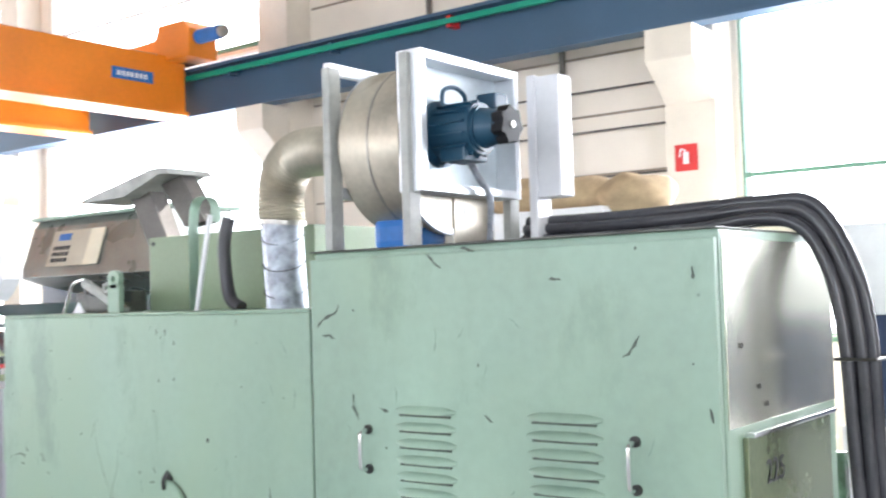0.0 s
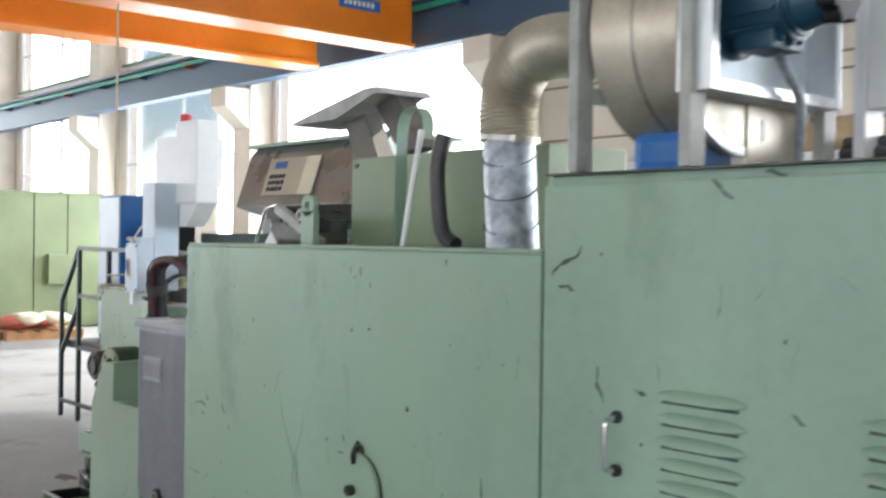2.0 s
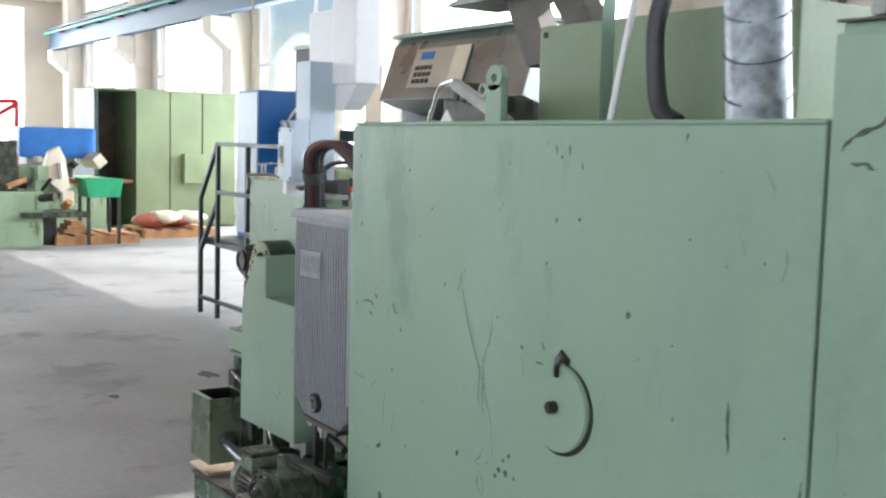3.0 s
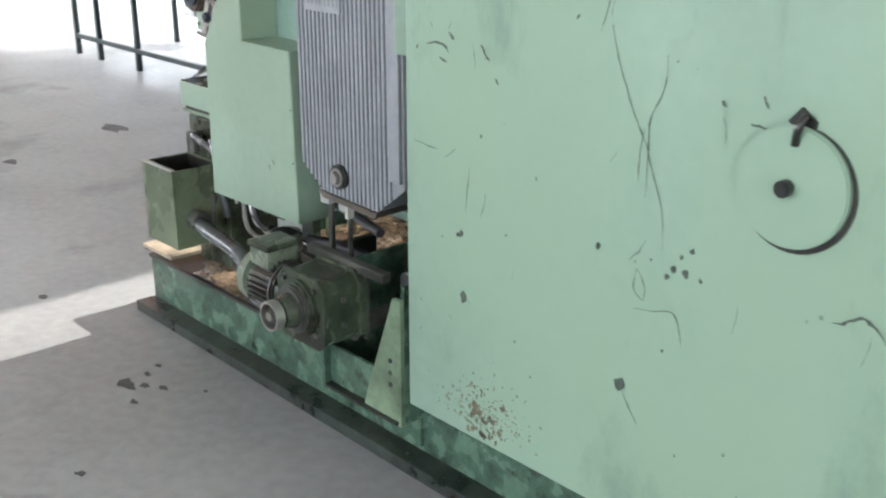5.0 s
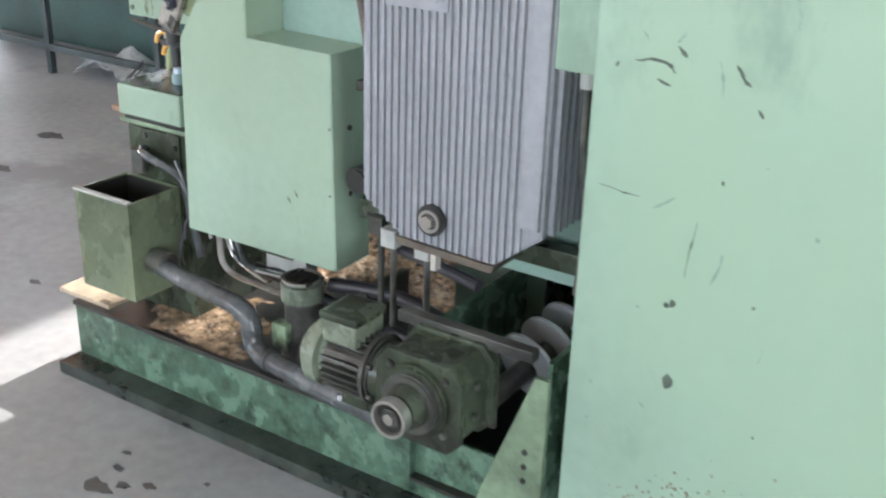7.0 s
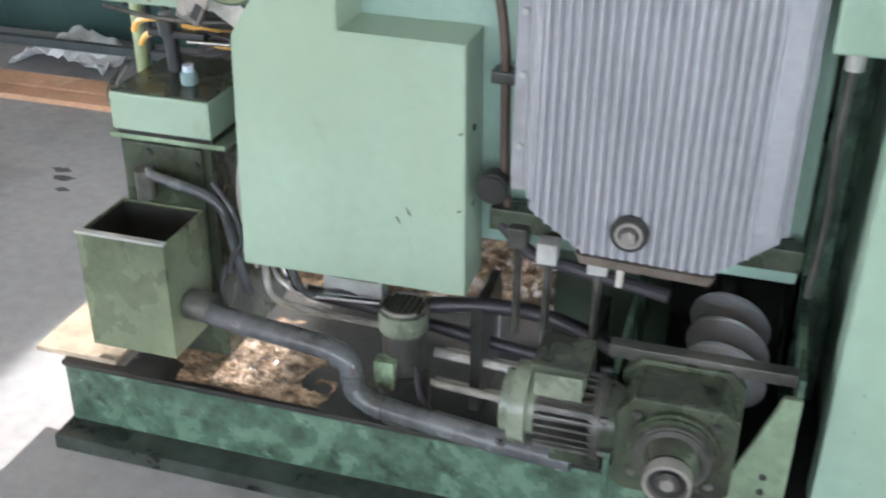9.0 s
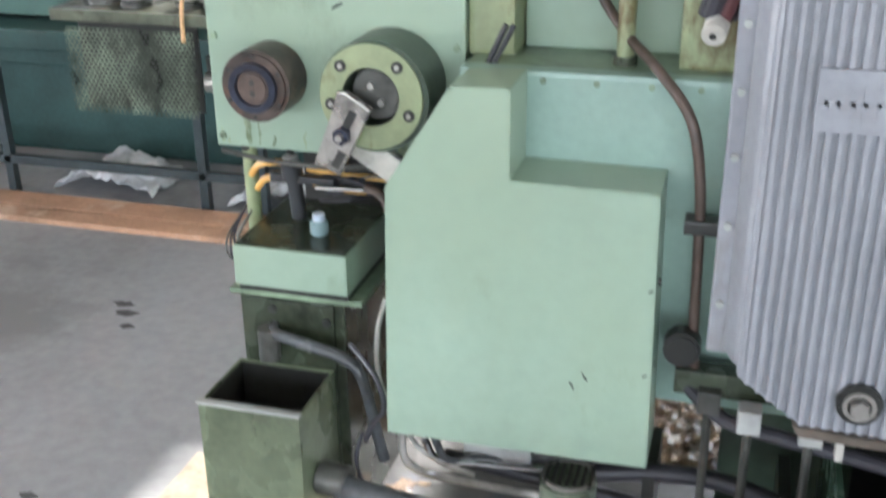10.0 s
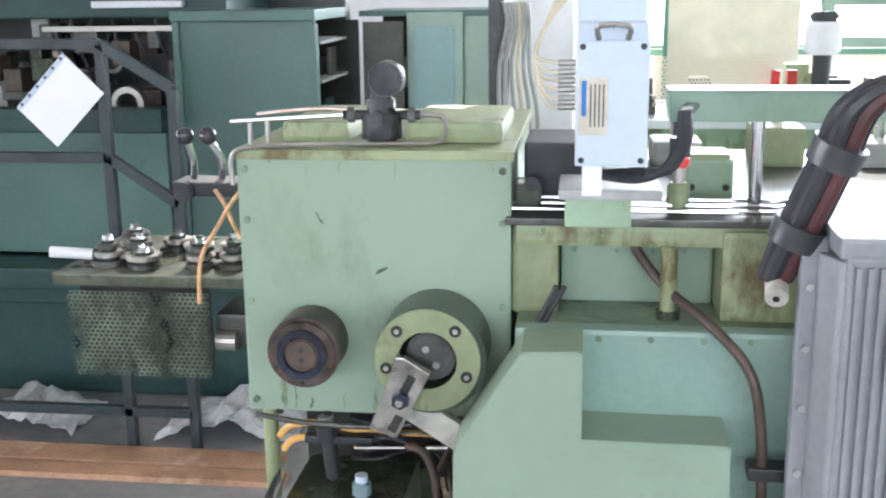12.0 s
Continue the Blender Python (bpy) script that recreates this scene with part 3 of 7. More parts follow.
for pts in ([(-3.26, 1.063), (-3.255, 1.07)], [(-3.231, 1.077), (-3.20, 1.081), (-3.177, 1.077), (-3.17, 1.066)], [(-3.195, 1.053), (-3.175, 1.046)], [(-3.166, 1.107), (-3.153, 1.093)], [(-3.083, 1.091), (-3.071, 1.076), (-3.058, 1.064)], [(-3.044, 1.034), (-3.036, 1.023)],
            [(-2.847, 1.169), (-2.852, 1.16)], [(-2.47, 1.495), (-2.468, 1.478)], [(-2.43, 1.495), (-2.426, 1.475)], [(-2.391, 1.462), (-2.389, 1.448)], [(-2.12, 1.52), (-2.118, 1.505)],
            [(-2.001, 1.068), (-1.998, 1.02), (-1.996, 0.977)], [(-2.345, 0.776), (-2.325, 0.785), (-2.304, 0.799), (-2.283, 0.791), (-2.26, 0.772)], [(-2.187, 0.762), (-2.165, 0.776), (-2.145, 0.778)], [(-1.845, 0.971), (-1.848, 0.925), (-1.858, 0.896)], [(-1.934, 0.868), (-1.93, 0.85)], [(-2.104, 0.786), (-2.108, 0.775)], [(-2.494, 0.935), (-2.472, 0.92), (-2.452, 0.896)], [(-2.493, 1.088), (-2.484, 1.071)], [(-2.51, 1.046), (-2.485, 1.039), (-2.462, 1.04)], [(-2.56, 1.072), (-2.554, 1.063)]):
    scuff(pts, YF - 0.0016, low, 0.0034)
for cx, cz, s in ((-3.124, 0.579, 0.013), (-2.722, 0.537, 0.014), (-2.627, 0.781, 0.007), (-2.603, 0.78, 0.008), (-2.594, 0.82, 0.006), (-2.613, 0.805, 0.005), (-2.785, 0.782, 0.005), (-3.141, 0.708, 0.005), (-2.247, 1.179, 0.007), (-2.393, 1.349, 0.004), (-3.132, 0.713, 0.007), (-2.787, 0.778, 0.005), (-2.639, 0.765, 0.006)):
    poly = [(cx + s * rnd.uniform(0.5, 1) * math.cos(a), cz + 1.2 * s * rnd.uniform(0.5, 1) * math.sin(a)) for a in [k * math.tau / 11 for k in range(11)]]
    part("paint_chip", prism(poly, YF - 0.0012, YF + 0.001), M_SCUFF_SHADE, low, "dark chip in the paint")
for k in range(34):
    cx, cz, s = -3.07 + rnd.gauss(0, 0.03), 0.285 + abs(rnd.gauss(0, 0.045)), rnd.uniform(0.003, 0.010)
    poly = [(cx + s * rnd.uniform(0.3, 1) * math.cos(a), cz + 1.3 * s * rnd.uniform(0.3, 1) * math.sin(a)) for a in [j * math.tau / 11 for j in range(11)]]
    part("paint_chip", prism(poly, YF - 0.0011, YF + 0.001), M_RUSTBROWN, low)
for k in range(230):
    u, v = rnd.gauss(0, 0.065), abs(rnd.gauss(0, 0.06))
    cx, cz, s = -3.075 + u + 0.3 * v, 0.30 + v, rnd.uniform(0.0008, 0.0042)
    poly = [(cx + s * rnd.uniform(0.4, 1) * math.cos(a), cz + s * rnd.uniform(0.4, 1) * math.sin(a)) for a in [j * math.tau / 7 for j in range(7)]]
    part("paint_chip", prism(poly, YF - 0.0012, YF + 0.001), M_RUSTCHIP, low)

for k in range(110):
    tallside = k % 3 == 0
    cx = rnd.uniform(-1.8, -0.75) if tallside else rnd.uniform(-3.27, -1.88)
    cz = rnd.uniform(0.7, 1.66) if tallside else rnd.uniform(0.32, 1.5)
    if rnd.random() < 0.6:
        s = rnd.uniform(0.0015, 0.0045)
        poly = [(cx + s * rnd.uniform(0.4, 1) * math.cos(a), cz + 1.4 * s * rnd.uniform(0.4, 1) * math.sin(a)) for a in [j * math.tau / 6 for j in range(6)]]
        part("paint_speck", prism(poly, YF - 0.001, YF + 0.001), M_SCUFF_SHADE if rnd.random() < 0.5 else M_FAINT, tall if tallside else low)
    else:
        a = rnd.gauss(1.6, 0.5)
        L = rnd.uniform(0.01, 0.06)
        scuff([(cx, cz), (cx + 0.5 * L * math.cos(a) + 0.003, cz + 0.5 * L * math.sin(a)), (cx + L * math.cos(a), cz + L * math.sin(a))], YF - 0.0013, tall if tallside else low, rnd.uniform(0.001, 0.003), True)

# ---- bed, base and swarf pan ----
bed = thing("machine_plinth", (-3.9, 2.6, 0), "long worn green steel machine base with a foot flange", "base")
part("front_beam", box(-4.779, -0.80, 2.15, 2.19, 0.03, 0.178, 0.006), M_BASE, bed)
part("foot_flange", box(-4.785, -0.80, 2.085, 2.17, 0.0, 0.035, 0.004), M_FLANGE, bed)
part("top_plate", box(-4.779, -3.25, 2.142, 2.60, 0.176, 0.188, 0.003), M_DARK, bed, "oily black top plate")
part("left_beam", box(-4.779, -4.74, 2.19, 3.4, 0.03, 0.178), M_BASE, bed)
part("tongue", box(-4.85, -4.66, 2.16, 2.40, 0.188, 0.200, 0.003), M_TONGUE, bed, "dirty cream plate tongue")
part("swarf_tray", box(-4.70, -3.3, 2.60, 3.9, 0.10, 0.14), M_OILPAN, bed, "wet oily swarf tray")
def swarf_heap(x0, x1, y0, y1, z, height, name, material, label, bare=0.0, step=0.008, seed=0.0):
    """A thin ragged heap of wet chips, uneven in outline and height."""
    bm = bmesh.new()
    nx, ny = int((x1 - x0) / step), int((y1 - y0) / step)
    rows = {}
    for i in range(nx + 1):
        for j in range(ny + 1):
            u, v = 2 * i / nx - 1, 2 * j / ny - 1
            x, y = x0 + i * step, y0 + j * step
            q = Vector((x * 9 + seed, y * 9, seed))
            h = 1 - (u * u + v * v) ** 0.5 - bare + 0.55 * noise.noise(q) + 0.3 * noise.noise(q * 3.1)
            if h > 0:
                h = min(h, 0.5) * 2 * height * (0.6 + 0.4 * noise.noise(q * 9))
                if y < 2.146:
                    continue
                rows[i, j] = bm.verts.new((x + 0.003 * noise.noise(q * 14), y, z + max(h, 0.0005)))
    for (i, j), a in list(rows.items()):
        ring4 = [a, rows.get((i + 1, j)), rows.get((i + 1, j + 1)), rows.get((i, j + 1))]
        if all(ring4):
            bm.faces.new(ring4)
    return part(name, bm, material, bed, label)


swarf_heap(-4.60, -4.19, 2.05, 2.44, 0.1885, 0.010, "chip_layer", M_SWARF, "patch of brown wet swarf", 0.12, 0.005)
swarf_heap(-4.65, -3.85, 2.62, 3.30, 0.140, 0.035, "chip_layer", M_SWARF, "brown wet swarf in the tray", -0.1, 0.012, 3.0)
swarf_heap(-4.05, -3.40, 2.62, 3.10, 0.140, 0.03, "chip_layer", M_OILPAN, "dark wet swarf in the tray", -0.1, 0.012, 7.0)
# added sheet that blocks the bright floor seen through the machine
part("rear_leak_block", box(-3.30, -0.9, 3.36, 3.40, 0.0, 1.05, 0.004), M_BASE, bed)
part("tray_rim", box(-4.70, -3.3, 3.90, 3.93, 0.0, 0.18, 0.004), M_BASE, bed)
# two more added blocks: a dark backing and a side gap cover
part("dark_leak_block", box(-3.74, -3.34, 2.72, 2.76, 0.0, 0.58, 0.003), M_DARK, bed)
part("gap_leak_block", box(-3.34, -3.272, 2.48, 2.72, 0.0, 1.24, 0.003), M_BASE, bed)
part("rear_body", box(-4.24, -3.30, 2.72, 3.0, 0.56, 1.05, 0.01), M_GREEN2, bed)

column = thing("machine_column", (-3.95, 2.5, 0.5), "oil-stained pale green cast machine column with a recess", "machine")
part("back_wall", box(-4.20, -3.30, 2.60, 2.75, 0.50, 1.20, 0.01), M_GREEN2, column)
part("lower_plate", box(-4.24, -3.36, 2.262, 2.30, 0.56, 1.092, 0.008), M_GREENBLUE, column, "bluish green cover plate with screws")
part("ledge", box(-4.24, -3.36, 2.30, 2.60, 1.07, 1.09, 0.004), M_GREEN3, column)
part("left_post", box(-4.252, -4.175, 2.36, 2.60, 1.085, 1.235, 0.012), M_YGREEN, column)
part("right_post", box(-3.92, -3.80, 2.33, 2.60, 1.085, 1.235, 0.012), M_YGREEN, column)
part("lintel", box(-4.245, -3.78, 2.34, 2.60, 1.205, 1.240, 0.010), M_YGREEN, column)
part("bed_top", box(-4.26, -3.30, 2.33, 3.1, 1.240, 1.252, 0.003), M_STEELDARK, column)
part("recess_panel", box(-4.172, -3.922, 2.425, 2.445, 1.090, 1.20, 0.006), M_GUARD, column)
part("round_post", cyl((-4.0, 2.34, 1.09), "z", 0.0135, 0.118, 18), M_YGREEN, column, smooth=True)
part("post_foot", cyl((-4.0, 2.34, 1.088), "z", 0.019, 0.016, 18), M_OLIVE, column)
for x in (-4.11, -4.03, -3.95, -3.88):
    bolt((x, 2.2585, 1.078), "y", 0.005, 0.004, column, M_GREEN3)
for x in (-4.15, -4.08, -4.02, -3.97):
    bolt((x, 2.4215, 1.180), "y", 0.004, 0.004, column, M_GREEN3)

# belt guard with its raised shoulder
guard = thing("belt_guard", (-4.12, 2.2, 0.5), "pale green sheet steel belt guard with stepped outline", "guard")
outline = [(-4.331, 0.500), (-3.912, 0.505), (-3.921, 0.953), (-4.137, 0.955), (-4.137, 1.092), (-4.222, 1.088), (-4.322, 0.930)]
part("front_sheet", prism(outline, 2.147, 2.152, "y"), M_GUARD, guard)
rim = bmesh.new()
for (ax, az), (bx, bz) in zip(outline, outline[1:] + outline[:1]):
    d = Vector((bx - ax, 0, bz - az))
    L = d.length
    ang = math.atan2(-d.z, d.x)
    m = Matrix.Translation((ax, 2.148, az)) @ Matrix.Rotation(ang, 4, "Y")
    box(-0.002, L + 0.002, 0, 0.112, -0.003, 0.003, bm=rim, m=m)
part("rim", rim, M_GUARD, guard)
for x, z in ((-4.035, 0.64), (-4.015, 0.66)):
    scuff([(x, z), (x + 0.008, z - 0.014)], 2.1455, guard, 0.0025)
for z in (0.80, 0.66):
    part("rim_screw", cyl((-3.916, 2.20, z), "x", 0.006, 0.005, 10), M_DARK, guard)
    scuff([(-3.925, z + 0.005), (-3.918, z + 0.008)], 2.1455, guard, 0.003)
part("guard_support", box(-4.20, -4.10, 2.225, 2.262, 0.45, 0.56), M_OLIVE, guard)

# finned sump housing
sump = thing("finned_housing", (-3.6, 2.2, 0.65), "grey cast housing with vertical cooling ribs and a drain plug", "housing")
sx0, sx1, sy = -3.792, -3.405, 2.085
chin = [(sx0, 0.72), (-3.70, 0.655), (-3.50, 0.648), (sx1, 0.72)]
part("body", prism([(sx0, 1.26), *chin, (sx1, 1.26)], sy, 2.42, "y", 0.008), M_FIN, sump)
for k in range(22):
    x = sx0 + 0.016 + 0.0155 * k
    zb = np.interp(x, [c[0] for c in chin], [c[1] for c in chin]) + 0.004
    part("rib", box(x - 0.0042, x + 0.0042, sy - 0.0065, sy + 0.002, zb, 1.245, 0.0018), M_FIN, sump)
for k in range(13):
    y = sy + 0.022 + 0.024 * k
    part("rib", box(sx1 - 0.002, sx1 + 0.010, y - 0.005, y + 0.005, 0.725, 1.245), M_FIN, sump)
part("border", box(sx1 - 0.042, sx1 - 0.006, sy - 0.009, sy + 0.002, 0.735, 1.25, 0.004), M_FIN, sump)
part("left_shoulder", prism([(sx0 - 0.022, sy + 0.075), (sx0 - 0.022, sy + 0.055), (sx0 - 0.006, sy + 0.010), (sx0 + 0.010, sy - 0.004), (sx0 + 0.010, sy + 0.075)], 0.735, 1.25, "z", 0.004), M_FIN, sump, smooth=True)
part("chin_rim", prism([(-3.71, 0.660), (-3.70, 0.643), (-3.50, 0.636), (-3.49, 0.652), (-3.50, 0.650), (-3.70, 0.657)], sy - 0.010, sy + 0.12, "y"), M_RUSTRIM, sump, "rusty lower rim")
part("top_flange", box(sx0 - 0.012, sx1 + 0.012, sy - 0.014, 2.43, 1.258, 1.286, 0.006), M_FIN, sump)
part("mount_flange", box(sx0 - 0.045, sx0 - 0.008, 2.15, 2.17, 0.72, 1.27, 0.004), M_FIN, sump)
for z in (0.80, 0.92, 1.02, 1.11, 1.20):
    bolt((sx0 - 0.032, 2.142, z), "y", 0.0055, 0.008, sump, M_STEELGREY)
pl = part("maker_plate", box(-3.735, -3.605, sy - 0.0125, sy - 0.001, 1.085, 1.165, 0.001), M_FIN, sump, "cast maker's plate with raised unreadable letters")
for k in range(4):
    for dx in (0, 0.014):
        part("letter_bar", box(-3.725 + 0.031 * k + dx, -3.720 + 0.031 * k + dx, sy - 0.0138, sy - 0.0120, 1.10, 1.15), M_FIN, pl)
    part("letter_bar", box(-3.725 + 0.031 * k, -3.706 + 0.031 * k, sy - 0.0138, sy - 0.0120, 1.12, 1.126), M_FIN, pl)
plug = part("drain_plug", cyl((-3.628, sy - 0.018, 0.708), "y", 0.030, 0.016, 32, bevel=0.003), M_DARK, sump, "oily black drain plug", True)
part("plug_hex", cyl((-3.628, sy - 0.030, 0.708), "y", 0.013, 0.013, 6), M_STEEL, plug)
part("plug_washer", ring((-3.628, sy - 0.021, 0.708), "y", 0.022, 0.016, 0.004), M_STEEL, plug)

# ---- gearbox head ----
head = thing("gearbox_head", (-4.47, 2.6, 0.9), "pale green cast gearbox head with round bearing covers", "gearbox")
gx0, gx1, gy, gz0, gz1 = -4.700, -4.253, 2.343, 0.905, 1.345
part("casting", box(gx0, gx1, gy + 0.012, 2.95, gz0 + 0.004, gz1 - 0.006, 0.012), M_GREEN2, head)
part("front_plate", box(gx0 - 0.002, gx1 + 0.002, gy, gy + 0.012, gz0, gz1, 0.005), M_GUARD, head)
part("top_cover", box(gx0 - 0.006, gx1 + 0.006, gy - 0.003, 2.95, gz1 - 0.004, gz1 + 0.012, 0.003), M_YGREEN, head)
for x0, x1 in ((-4.645, -4.530), (-4.435, -4.27)):
    part("raised_cover", box(x0, x1, 2.42, 2.70, gz1 + 0.012, gz1 + 0.048, 0.012), M_YGREEN, head)
for x in (gx0 + 0.012, gx1 - 0.012):
    for z in (gz0 + 0.02, 1.10, 1.24, gz1 - 0.02):
        bolt((x, gy - 0.005, z), "y", 0.006, 0.006, head, M_GREEN3)
for k in range(5):
    bolt((gx0 + 0.05 + 0.085 * k, gy + 0.003, gz0 - 0.006), "z", 0.007, 0.008, head)
bs = part("bearing_cover", cyl((-4.583, 2.262, 1.037), "y", 0.0595, 0.085, 40, bevel=0.006), M_RUSTDARK, head, "rusty round bearing cover", True)
part("cover_ring", ring((-4.583, 2.253, 1.037), "y", 0.041, 0.030, 0.012), M_BLUEBLACK, bs, "blued steel ring")
part("cover_boss", cyl((-4.583, 2.255, 1.037), "y", 0.027, 0.010, 24, bevel=0.003), M_BRASS, bs)
for dz in (-0.009, 0.009):
    part("boss_hole", cyl((-4.583, 2.2545, 1.037 + dz), "y", 0.0045, 0.002, 12), M_DARK, bs)
for k in range(6):
    a = k * math.tau / 6 + 0.5
    part("cover_hole", cyl((-4.583 + 0.050 * math.cos(a), 2.2605, 1.037 + 0.050 * math.sin(a)), "y", 0.0035, 0.003, 10), M_DARK, bs)
fx, fz, fy = -4.376, 1.040, 2.240
fh = part("flange_housing", ring((fx + 0.004, fy + 0.004, fz), "y", 0.089, 0.050, 0.105, 48), M_BARREL, head, "round flanged spindle housing", True)
part("flange_face", ring((fx, fy, fz), "y", 0.084, 0.047, 0.006, 48), M_YGREEN, fh)
part("spindle", cyl((fx + 0.003, fy + 0.018, fz + 0.001), "y", 0.0405, 0.08, 32, bevel=0.004), M_STEELDARK, fh, "oily steel spindle end", True)
for dx, dz in ((-0.004, 0.014), (0.012, -0.012)):
    part("spindle_bolt", cyl((fx + dx, fy + 0.012, fz + dz), "y", 0.006, 0.008, 6), M_STEEL, fh)
part("spindle_bore", cyl((fx, fy + 0.060, fz), "y", 0.052, 0.01, 32), M_DARK, fh)
for a in (135, 48, 338, 192):
    c = (fx + 0.067 * math.cos(radians(a)), fy - 0.003, fz + 0.067 * math.sin(radians(a)))
    q = part("flange_bolt", cyl(c, "y", 0.0095, 0.008, 16, bevel=0.001), M_DARK, fh)
    part("hex_socket", cyl((c[0], c[1] - 0.0006, c[2]), "y", 0.0045, 0.001, 6), M_STEEL, q)
lk = part("slotted_link", prism([(-4.423, 1.052), (-4.410, 1.052), (-4.368, 1.026), (-4.390, 0.985), (-4.424, 0.915), (-4.468, 0.932), (-4.440, 0.99)], fy - 0.022, fy - 0.006, "y", 0.003), M_LINK, head, "worn steel slotted link")
part("link_slot", prism([(-4.402, 1.025), (-4.390, 1.019), (-4.418, 0.965), (-4.431, 0.972)], fy - 0.0232, fy - 0.0215, "y"), M_DARK, lk)
part("link_nut", cyl((-4.415, fy - 0.036, 0.984), "y", 0.014, 0.015, 6), M_BLUEBLACK, lk)
part("link_slot", prism([(-4.424, 0.958), (-4.412, 0.952), (-4.426, 0.926), (-4.438, 0.932)], fy - 0.0232, fy - 0.0215, "y"), M_DARK, lk)
part("link_stud", cyl((-4.415, fy - 0.045, 0.984), "y", 0.006, 0.012, 14), M_STEEL, lk)
part("slide_bar", box(-0.075, 0.075, -0.012, 0.012, -0.023, 0.023, 0.010, m=Matrix.Translation((-4.352, 2.275, 0.914)) @ Matrix.Rotation(radians(33), 4, "Y")), M_SLIDEBAR, head, "stained pale grey slide bar")
# added block, no known part: keeps the sun off the floor in front
part("sun_blocker", box(gx0, -4.262, 2.70, 2.76, 0.62, gz0 - 0.001, 0.006), M_DARK, head)
part("oil_line", tube([(gx0 + 0.01, gy - 0.006, gz0 - 0.006), (-4.60, gy - 0.008, gz0 - 0.018), (-4.50, gy - 0.006, gz0 - 0.022), (-4.42, gy - 0.004, gz0 - 0.016)], 0.005, 8), M_STEELDARK, head, smooth=True)
for k in range(2):
    part("push_rod", tube([(-4.176 + 0.012 * k, 2.30, 1.150), (-4.205 + 0.010 * k, 2.302, 1.09), (-4.252 + 0.008 * k, 2.304, 0.99), (-4.292 + 0.008 * k, 2.306, 0.915)], 0.0045, 8), M_BLACK, head, "thin black rod", True)
scuff([(-4.57, 1.255), (-4.56, 1.235)], gy - 0.0015, head, 0.002)
scuff([(-4.475, 1.155), (-4.455, 1.165)], gy - 0.0015, head, 0.004)

rq = random.Random(21)
for k in range(15):
    x, L = rq.uniform(gx0 + 0.01, gx1 - 0.01), rq.uniform(0.012, 0.07)
    scuff([(x, gz0 + 0.006), (x + rq.uniform(-0.002, 0.002), gz0 + 0.5 * L), (x + rq.uniform(-0.002, 0.002), gz0 + L)], gy - 0.0012, head, rq.uniform(0.0015, 0.005), material=M_OILRUN)
for k in range(6):
    x, L = rq.uniform(gx0 + 0.01, gx1 - 0.01), rq.uniform(0.008, 0.035)
    scuff([(x, gz1 - 0.006), (x, gz1 - 0.5 * L), (x + rq.uniform(-0.002, 0.002), gz1 - L)], gy - 0.0012, head, rq.uniform(0.0012, 0.003), material=M_OILRUN)
for k in range(9):
    x, L = rq.uniform(-4.23, -3.80), rq.uniform(0.01, 0.03)
    scuff([(x, 1.237), (x, 1.237 - 0.5 * L), (x, 1.237 - L)], 2.3385, column, rq.uniform(0.002, 0.006), material=M_OILRUN)

# lubrication pump on the head
lub = thing("oil_pump", (-4.47, 2.45, 1.36), "dark hand-wheel oil pump on the gearbox cover", "pump")
part("pump_body", cyl((-4.472, 2.42, 1.357), "z", 0.034, 0.062, 24, bevel=0.010), M_PUMP, lub, smooth=True)
part("pump_neck", cyl((-4.472, 2.42, 1.412), "z", 0.019, 0.04, 20), M_PUMP, lub)
part("pump_shoulder", cyl((-4.472, 2.42, 1.418), "z", 0.026, 0.014, 6), M_PUMP, lub)
part("pressure_gauge", cyl((-4.460, 2.395, 1.466), "y", 0.029, 0.035, 32, bevel=0.006), M_PUMP, lub, "round black gauge", True)
part("gauge_rim", ring((-4.460, 2.392, 1.466), "y", 0.029, 0.0275, 0.004), M_STEELDARK, lub)
part("pump_valve", cyl((-4.475, 2.372, 1.402), "y", 0.015, 0.03, 6, bevel=0.002), M_PUMP, lub)
for s in (-1, 1):
    part("pipe_union", cyl((-4.472, 2.42, 1.405), (s, 0, 0), 0.008, 0.065, 6), M_PUMP, lub)
    part("union_nut", cyl((-4.472 + s * 0.045, 2.42, 1.405), (s, 0, 0), 0.013, 0.012, 6), M_STEELDARK, lub)
part("oil_pipe", tube([(-4.535, 2.42, 1.405), (-4.62, 2.40, 1.402), (-4.72, 2.38, 1.398)], 0.0042), M_CHROME, lub)
part("oil_pipe", tube([(-4.41, 2.42, 1.405), (-4.372, 2.41, 1.404), (-4.362, 2.40, 1.385), (-4.372, 2.385, 1.366), (-4.42, 2.38, 1.363), (-4.60, 2.36, 1.363), (-4.68, 2.335, 1.361), (-4.706, 2.334, 1.345), (-4.706, 2.334, 1.30)], 0.0042), M_STEEL, lub)
part("oil_pipe", tube([(-4.535, 2.45, 1.41), (-4.60, 2.46, 1.41), (-4.70, 2.47, 1.40)], 0.004), M_CHROME, lub)
for x in (-4.69, -4.66):
    part("pipe_support", cyl((x, 2.39, 1.355), "z", 0.004, 0.045, 10), M_STEEL, lub)

# feed levers at the head's left side
lev = thing("feed_levers", (-4.84, 2.6, 1.2), "pair of steel feed levers with black ball knobs", "lever")
part("lever_bracket", box(-4.90, -4.70, 2.56, 2.64, 1.235, 1.262, 0.004), M_BLACK, lev)
